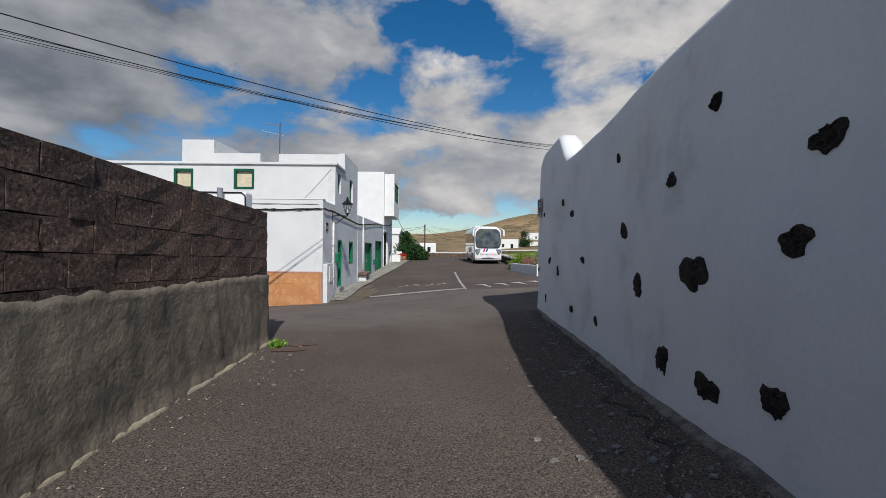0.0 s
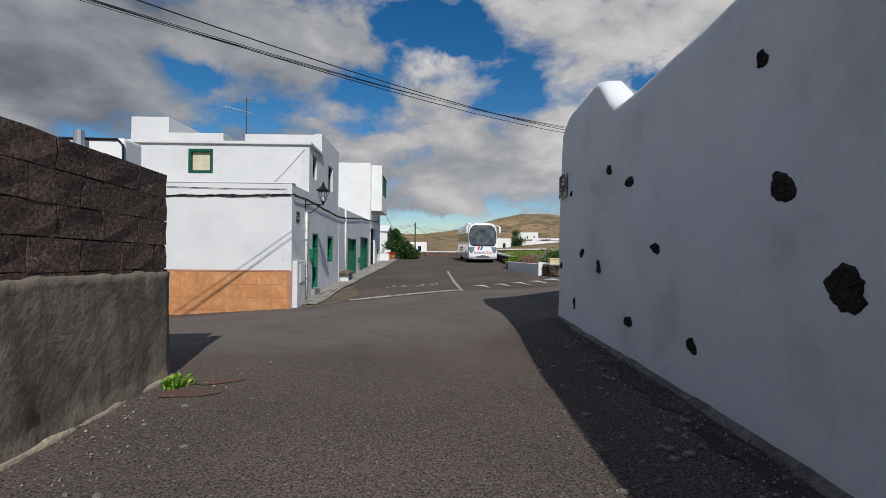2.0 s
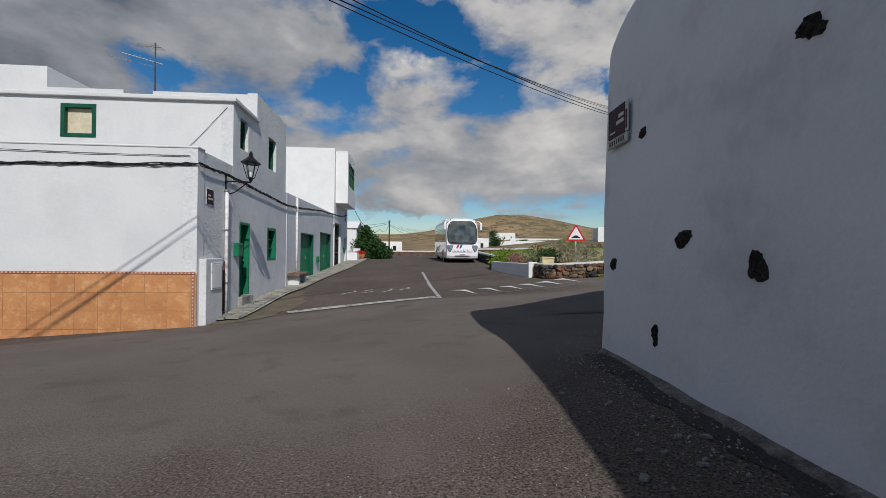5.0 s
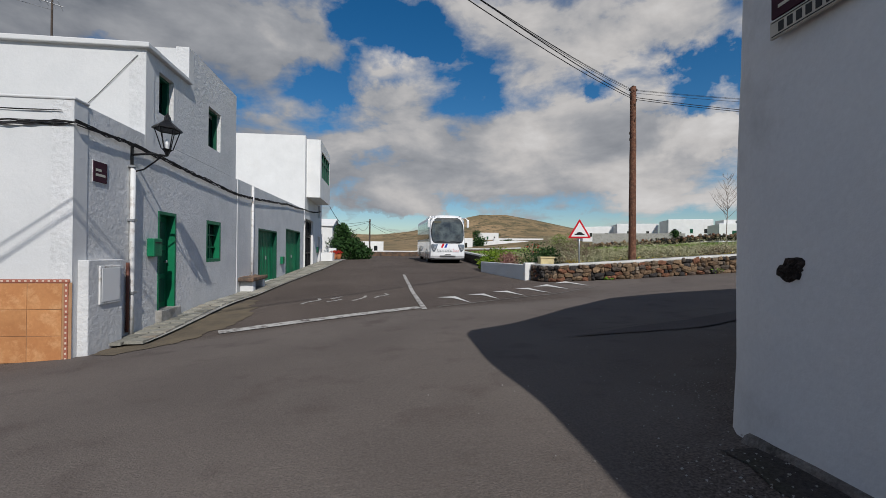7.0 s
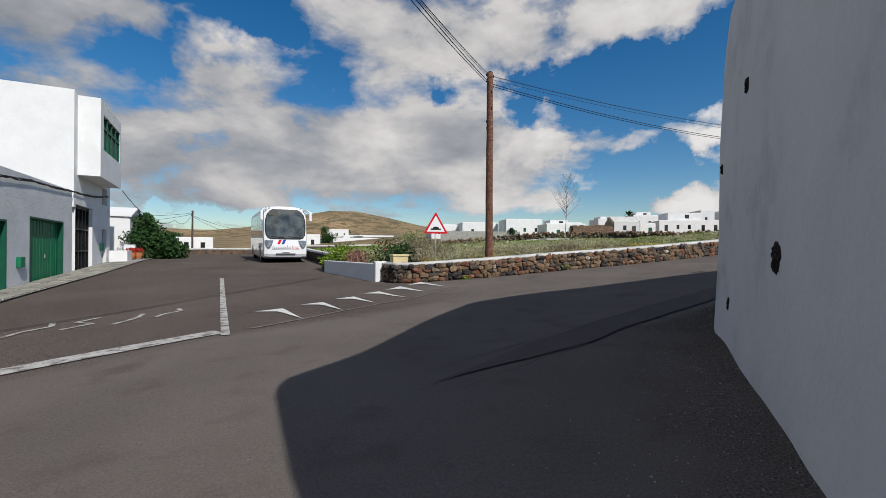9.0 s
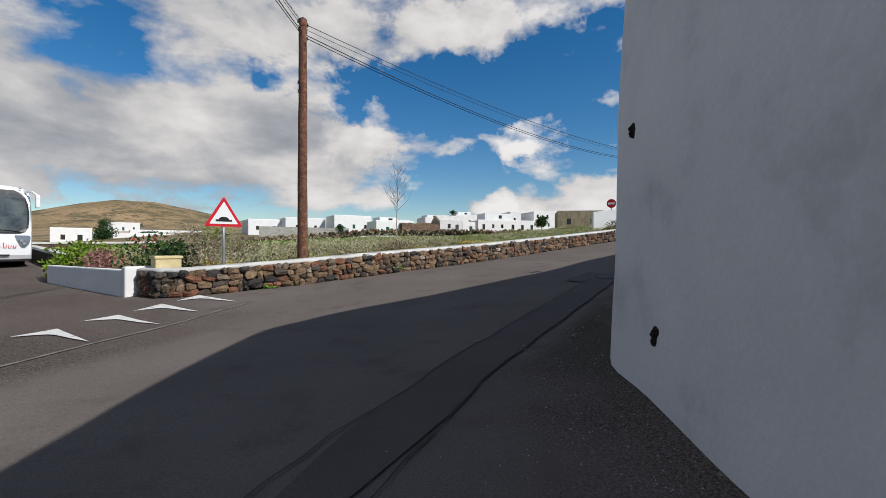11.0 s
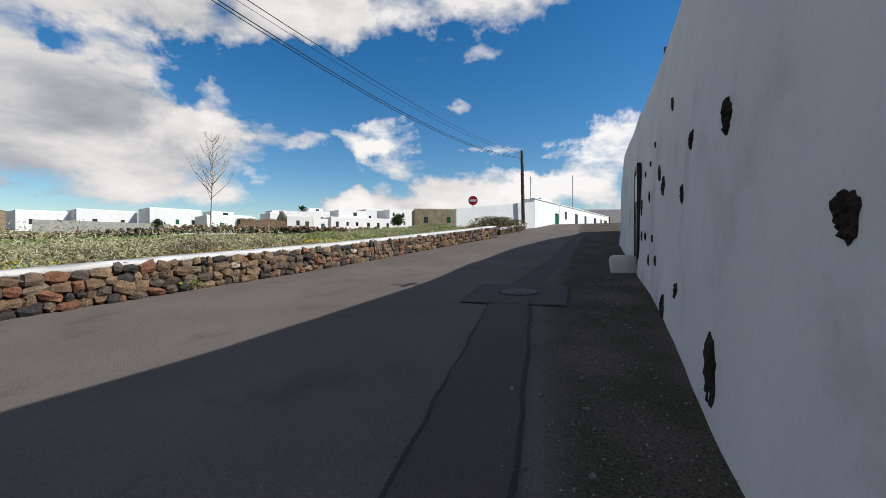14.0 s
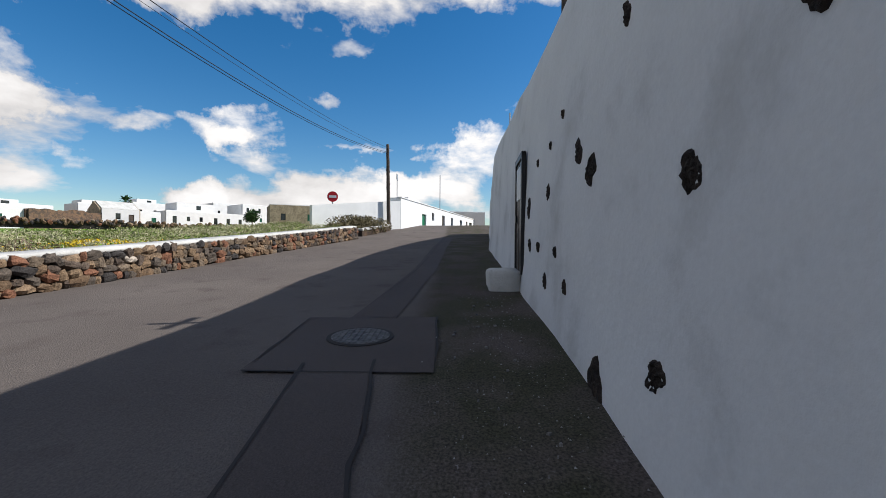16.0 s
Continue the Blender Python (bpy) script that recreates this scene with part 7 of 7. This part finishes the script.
part("tub", box(-0.3, 0.3, -0.3, 0.3, 0, 0.9, None, 0.03), M_plaster, tubp)
part("shrub", leaves([(0, 0, 0.9, 0.5, 0.9)], 350, 0.08, 55), M_hedge, tubp)
bench = empty("stone_bench", "rough stone bench slab against the garage wall", "bench", at=(-3.2, 24.6, ground_z(-3.2, 24.6) + 0.08))
for y in (-0.75, 0.55):
    part("foot", box(-0.2, 0.22, y, y + 0.3, -0.1, 0.3, None, 0.03), M_plaster, bench)
bm = box(-0.26, 0.28, -0.95, 1.0, 0.3, 0.44, None, 0.04)
bmesh.ops.subdivide_edges(bm, edges=bm.edges[:], cuts=1, use_grid_fill=True)
for v in bm.verts:
    v.co += 0.03 * Vector(noise.noise_vector(v.co * 4))
part("slab", bm, M_stone, bench, "rough brown stone slab")
end_wall = empty("end_wall", "low stone wall with white cap closing the street", "wall", kind="structure")
ew_pts = resample([(-6, 70), (8, 68.5), (20, 62)], 0.6)
part("core", profile_wall(ew_pts, lambda i, x, y: [(0.0, -0.5), (0.06 * noise.noise((i, 0, 0)), 0.62), (-0.4, 0.62), (-0.4, -0.5)]), M_stone, end_wall)
part("cap", profile_wall(ew_pts, lambda i, x, y: [(0.05, 0.6), (0.0, 0.78), (-0.4, 0.78), (-0.45, 0.6)]), M_cap, end_wall)
# low wall behind the coach
side_wall = empty("side_wall", "low lava stone wall beside the coach", "wall", kind="structure")
sw_pts = resample([(8.2, 60), (8.0, 48), (7.75, 40), (7.5, 32)], 0.4)
part("core", profile_wall(sw_pts, lambda i, x, y: [(0.0, -0.3), (0.05 * noise.noise((i, 0, 0)), 0.6 + 0.06 * noise.noise((i * 0.7, 3, 0))), (-0.35, 0.62), (-0.4, -0.3)]), M_lava, side_wall)
part("cap", profile_wall(sw_pts, lambda i, x, y: [(0.02, 0.58), (0.0, 0.68), (-0.35, 0.68), (-0.4, 0.6)]), M_cap, side_wall)


# ---- white houses of the village beyond ----
def village_house(x, y, z, w, d, h, yaw, wins, label, storeys=1, mat=None, step=0.0, seed=0):
    thing = empty("village_house", label, "house", "houses beyond the field", at=(x, y, z))
    thing.rotation_euler = (0, 0, radians(yaw))
    r = random.Random(seed)
    holes = []
    for s in range(storeys):
        for k in range(wins):
            ww = w / wins
            cx = ww * (k + 0.5) + r.uniform(-0.1, 0.1) * ww
            zz = h * (s + 0.42) / storeys
            hw, hh = (0.32, 0.4) if r.random() < 0.75 else (0.38, 0.85)
            holes.append((cx - hw, cx + hw, max(0.05, zz - hh + (0 if hh < 0.9 else -0.1)), min(h - 0.25, zz + 0.55)))
    m = pose(-w / 2, -d / 2, 0)
    part("wall", panel(w, -1.5, h, holes, m, 0.25), mat or M_white, thing)
    part("body", box(-w / 2, w / 2, -d / 2 + 0.26, d / 2, -1.5, h - 0.002), mat or M_white, thing)
    part("parapet", box(-w / 2 - 0.04, w / 2 + 0.04, -d / 2 - 0.04, -d / 2 + 0.2, h, h + 0.12), M_white, thing)
    for i, q in enumerate(holes):
        part("window", box(q[0], q[1], -0.2, -0.14, q[2], q[3], m), M_glass if r.random() < 0.75 else M_dark_green, thing)
    if step:
        part("upper_storey", box(-w / 2 + w * 0.15, -w / 2 + w * 0.6, -d / 2 + 1.2, d / 2 - 0.3, h - 0.01, h + step), M_white, thing)
        part("upper_window", box(-w * 0.12, -w * 0.12 + 0.9, -d / 2 + 1.17, -d / 2 + 1.21, h + step * 0.3, h + step * 0.75), M_glass, thing)
    return thing


VILLAGE = [
    (64.1, 104.0, 4.4, 9.3, 6, 3.8, 18, 2, 1, 0.0), (70.5, 94.5, 4.3, 9.0, 6, 4.4, 20, 3, 1, 0.0), (70.1, 80.1, 3.8, 8.5, 6, 3.1, 24, 2, 1, 0.9),
    (100, 107, 6.5, 6, 6, 3.2, 25, 2, 1, 0), (88.2, 82.7, 5.4, 6.6, 6, 3.4, 30, 2, 1, 0.7), (84.4, 71.4, 4.6, 5, 5, 2.5, 32, 2, 1, 0),
    (102.3, 70.8, 5.6, 16.5, 7, 2.7, 35, 6, 1, 1.9), (116, 66, 6.6, 9, 7, 4.6, 35, 3, 2, 0),
    (100, 93, 6.9, 7, 6, 3.0, 28, 1, 1, 0.0), (57.5, 110, 4.3, 8, 6, 3.4, 15, 2, 1, 0.0), (110, 88, 7.4, 9, 6, 3.6, 32, 3, 1, 1.0), (125, 78, 8.2, 9, 6, 4.2, 34, 3, 1, 0)]
for i, (x, y, z, w, d, h, yaw, wins, st, up_) in enumerate(VILLAGE):
    village_house(x, y, z, w, d, h, -yaw, wins, "white flat-roofed village house beyond the field", st, None, up_, i)
NORTH = [(63.1, 234, 7.4, 12, 8, 4.2, -15, 3, 1, 0), (52, 154, 3.6, 17, 8, 2.4, -14, 4, 1, 0), (24.5, 121, 1.8, 6, 6, 3.0, -10, 2, 1, 0), (37, 127, 1.4, 16, 7, 2.9, -12, 3, 1, 0), (0.5, 107, 0.9, 6, 6, 2.4, 0, 2, 1, 0), (63, 112, 4.5, 9.5, 6, 3.5, -20, 2, 1, 0)]
for i, (x, y, z, w, d, h, yaw, wins, st, up_) in enumerate(NORTH):
    village_house(x, y, z, w, d, h, yaw, wins, "low white farmhouse on the plain", st, None, up_, 20 + i)
long_wall = empty("yard_wall", "long grey concrete yard wall beyond the field", "wall", kind="structure")
part("wall", panel(19, -1.0, 1.7, [], frame_of((50, 98), (68.5, 90.5), 4.0), 0.3), M_concrete, long_wall)
rub = empty("rubble_wall", "long dark dry stone wall along the field's far edge", "wall", kind="structure")
rub_pts = resample([(30, 70), (48, 58), (58, 47), (66, 37), (44, 24.5)], 1.0)
part("core", profile_wall(rub_pts, lambda i, x, y: [(0.0, -0.5), (0.1 * noise.noise((i, 0, 0)), 0.2 + 0.15 * noise.noise((i * 0.9, 3, 0))), (-0.5, 0.2 + 0.15 * noise.noise((i * 0.9, 3, 0))), (-0.5, -0.5)]), M_core, rub)
heap_rocks = ([], [])
for x, y in resample([(30, 70), (48, 58), (58, 47), (66, 37), (44, 24.5)], 0.3):
    for _ in range(3):
        w = random.uniform(0.22, 0.5)
        m = Matrix.Translation((x + random.uniform(-0.3, 0.2), y + random.uniform(-0.3, 0.2), ground_z(x, y) + random.uniform(-0.1, 0.36))) @ Euler((random.uniform(0, 3), random.uniform(0, 3), random.uniform(0, 3))).to_matrix().to_4x4() @ Matrix.Diagonal((w, w * 0.8, w * 0.75, 1))
        me = ROCKS[random.randrange(12)]
        k = len(heap_rocks[0])
        heap_rocks[0].extend(tuple(m @ v.co) for v in me.vertices)
        heap_rocks[1].extend(tuple(k + q for q in f.vertices) for f in me.polygons)
tagged(part("stones", heap_rocks, M_stone_far, rub), kind="stuff")


def ruin(x, y, z, w, d, h, yaw):
    """A roofless stone barn with broken wall tops."""
    thing = empty("stone_ruin", "roofless dark brown stone barn beyond the field", "ruin", at=(x, y, z))
    thing.rotation_euler = (0, 0, radians(yaw))
    r = random.Random(int(x))
    for name, a, b in (("front_wall", (-w / 2, -d / 2), (w / 2, -d / 2)), ("back_wall", (-w / 2, d / 2), (w / 2, d / 2)), ("side_wall", (-w / 2, -d / 2), (-w / 2, d / 2)), ("side_wall", (w / 2, -d / 2), (w / 2, d / 2))):
        bm = bmesh.new()
        rows = []
        n = 16
        dirn = Vector((b[0] - a[0], b[1] - a[1], 0)).normalized()
        out = Vector((dirn.y, -dirn.x, 0)) * 0.3
        for i in range(n + 1):
            p = Vector((a[0] + (b[0] - a[0]) * i / n, a[1] + (b[1] - a[1]) * i / n, 0))
            top = h * (0.8 + 0.3 * noise.noise((p.x * 0.4, p.y * 0.4, x))) + r.uniform(-0.12, 0.12)
            rows.append([bm.verts.new(q) for q in (p + out + Vector((0, 0, -1.2)), p + out + Vector((0, 0, top)), p - out + Vector((0, 0, top - 0.1)), p - out + Vector((0, 0, -1.2)))])
        for s0, s1 in zip(rows, rows[1:]):
            for k in range(3):
                bm.faces.new((s0[k], s0[k + 1], s1[k + 1], s1[k]))
        bm.faces.new(rows[0])
        bm.faces.new(rows[-1][::-1])
        part(name, bm, M_stone, thing)


def gable_cottage(x, y, z, w, d, h, yaw):
    """An old stone cottage, a bare gable end and a whitewashed front."""
    thing = empty("stone_cottage", "old gabled cottage with beige stone end and white front", "house", "houses beyond the field", at=(x, y, z))
    thing.rotation_euler = (0, 0, radians(yaw))
    part("front_wall", panel(w, -1.2, h, [(w * 0.35, w * 0.35 + 0.7, h * 0.35, h * 0.75), (w * 0.7, w * 0.7 + 0.8, 0.0, h * 0.7)], pose(-w / 2, -d / 2, 0), 0.3), M_plaster, thing)
    part("window", box(w * 0.35, w * 0.35 + 0.7, -0.2, -0.15, h * 0.35, h * 0.75, pose(-w / 2, -d / 2, 0)), M_glass, thing)
    part("door", box(w * 0.7, w * 0.7 + 0.8, -0.2, -0.15, 0.0, h * 0.7, pose(-w / 2, -d / 2, 0)), M_wood_grey, thing)
    for sx, depth in ((-w / 2 - 0.25, 0.25), (w / 2, 0.25)):
        part("gable_wall", prism([(-d / 2, -1.2), (d / 2, -1.2), (d / 2, h), (0, h + 1.3), (-d / 2, h)], depth, pose(sx, 0, 0, 0, 0, 90) @ pose(0, -depth, 0)), M_sandstone, thing, "bare beige stone gable")
    part("roof", prism([(-d / 2 - 0.1, h + 0.02), (0, h + 1.32), (d / 2 + 0.1, h + 0.02), (d / 2 + 0.1, h + 0.14), (0, h + 1.45), (-d / 2 - 0.1, h + 0.14)], w, pose(-w / 2 + w, 0, 0, 0, 0, 90)), M_cap, thing)


M_sandstone = material("beige_rubble", (0.36, 0.29, 0.20), 0.95, vary=((0.24, 0.19, 0.13), 1.6), grain=0.3, grain_scale=6, bump=1.0, bump_scale=5)
ruin(75.0, 76.5, 4.6, 9.0, 6, 2.5, -30)
gable_cottage(80.5, 72.5, 4.7, 5.2, 5, 2.5, -32)

# the white house at the bend
bend = empty("bend_house", "long low white house with green door at the road's bend", "house", at=(41.8, 19.7, 2.5))


def bpart(name, bm, mat, parent=None):
    ob = part(name, bm, mat, parent or bend)
    if parent is None:
        ob.matrix_parent_inverse = Matrix.Translation(-bend.location)
    return ob


m_b = frame_of((41.8, 19.7), (67, 13.1), 0.0)
bh = [(4.9, 6.0, 3.0, 4.3), (7.7, 8.4, 3.9, 4.6), (11.0, 12.0, 3.2, 4.6), (14.5, 15.3, 3.7, 4.6), (18.5, 19.6, 3.5, 4.6), (21.5, 22.4, 3.3, 4.6), (23.3, 25.0, 3.6, 4.6)]
bpart("wall", panel(26, 1.5, 5.12, bh, m_b, 0.3), M_white)
for q, mat in zip(bh, (M_green, M_glass, M_wood_grey, M_glass, M_glass, M_wood_grey, M_glass)):
    f = bpart("window" if mat is M_glass else "door", box(q[0], q[1], -0.2, -0.14, q[2], q[3], m_b), mat)
    part("frame", box(q[0], q[0] + 0.1, -0.13, -0.05, q[2], q[3], m_b), M_pipe, f)
bpart("side_wall", panel(7.1, 1.5, 4.05, [], frame_of((36.61, 24.59), (41.78, 19.72)), 0.3, slope=0.118), M_white)
bpart("roof", box(0.3, 26, -2.3, -0.3, 4.7, 4.8, m_b), M_white)
bpart("roof_block", box(2.5, 5.0, -2.2, -0.35, 4.8, 5.45, m_b), M_white)
bpart("cornice", box(-0.03, 26, -0.3, 0.06, 5.12, 5.19, m_b), M_white)
mast = empty("roof_mast", "thin metal mast on the white house", "antenna", at=(48, 17.0, 5.2))
part("mast", tube([(0, 0, -0.4), (0, 0, 2.6)], 0.035), M_metal, mast)
dish = empty("roof_antenna", "small antenna on the white house roof", "antenna", at=(44.2, 20.3, 4.8))
part("mast", tube([(0, 0, 0), (0, 0, 2.3)], 0.03), M_metal, dish)
part("grid", box(-0.35, 0.35, -0.02, 0.02, 2.0, 2.45), M_metal, dish)
village_house(73, 39.4, 4.2, 7, 5, 3.0, -62, 2, "weathered beige cottage beyond the field", 1, M_sandstone, 0, 50)
village_house(76, 15.0, 4.0, 7, 5, 2.6, -80, 2, "low white house past the bend", 1, None, 0, 51)


def palm(x, y, z, h, seed):
    thing = empty("palm_tree", "distant palm tree with a ragged crown", "tree", "distant palms", at=(x, y, z))
    r = random.Random(seed)
    part("trunk", tube([(0, 0, -1), (0.1, 0, h * 0.5), (0.05, 0, h)], [0.28, 0.2, 0.2]), M_wood_grey, thing)
    v, f = [], []
    for k in range(34):
        a, e = r.uniform(0, 6.28), r.uniform(-0.5, 1.1)
        d = Vector((math.cos(a) * math.cos(e), math.sin(a) * math.cos(e), math.sin(e)))
        side = Vector((-math.sin(a), math.cos(a), 0))
        L = r.uniform(1.3, 2.0)
        base = Vector((0.05, 0, h))
        p = [base, base + d * L * 0.5, base + d * L + Vector((0, 0, -0.5))]
        n = len(v)
        v += [tuple(p[0]), tuple(p[1] + side * 0.22), tuple(p[2]), tuple(p[1] - side * 0.22)]
        f.append((n, n + 1, n + 2, n + 3))
    part("crown", (v, f), M_hedge, thing)


for i, (x, y, z, h) in enumerate(((90, 78, 5.5, 4.2), (120, 100, 7, 5), (130, 40, 6, 5.0), (54, 226, 7.0, 4.0), (70, 236, 7.0, 4.0))):
    palm(x, y, z, h, i)


def round_tree(x, y, z, r_, h, seed):
    thing = empty("broadleaf_tree", "small dark broadleaf tree near white houses", "tree", "distant trees", at=(x, y, z))
    part("trunk", tube([(0, 0, -0.5), (0.1, 0, h * 0.5)], [0.15, 0.08]), M_bark, thing)
    rr = random.Random(seed)
    part("crown", leaves([(rr.uniform(-0.4, 0.4) * r_, rr.uniform(-0.4, 0.4) * r_, h * rr.uniform(0.15, 0.4), r_ * rr.uniform(0.6, 0.9), h * 0.6) for _ in range(5)], 420, 0.16, seed, narrow=0.6), M_hedge, thing)


for i, (x, y, z, r_, h) in enumerate(((97, 57, 5.6, 1.5, 3.6), (66, 92, 4.2, 1.2, 2.4), (30, 122, 1.8, 2.0, 4.0), (57, 231, 7.3, 3, 6), (47, 150, 3.4, 2.0, 2.6), (96, 26, 5.5, 2.2, 4.5), (-14, 150, 2.6, 1.8, 3.4), (-5, 152, 2.8, 1.8, 3.4))):
    round_tree(x, y, z, r_, h, 60 + i)
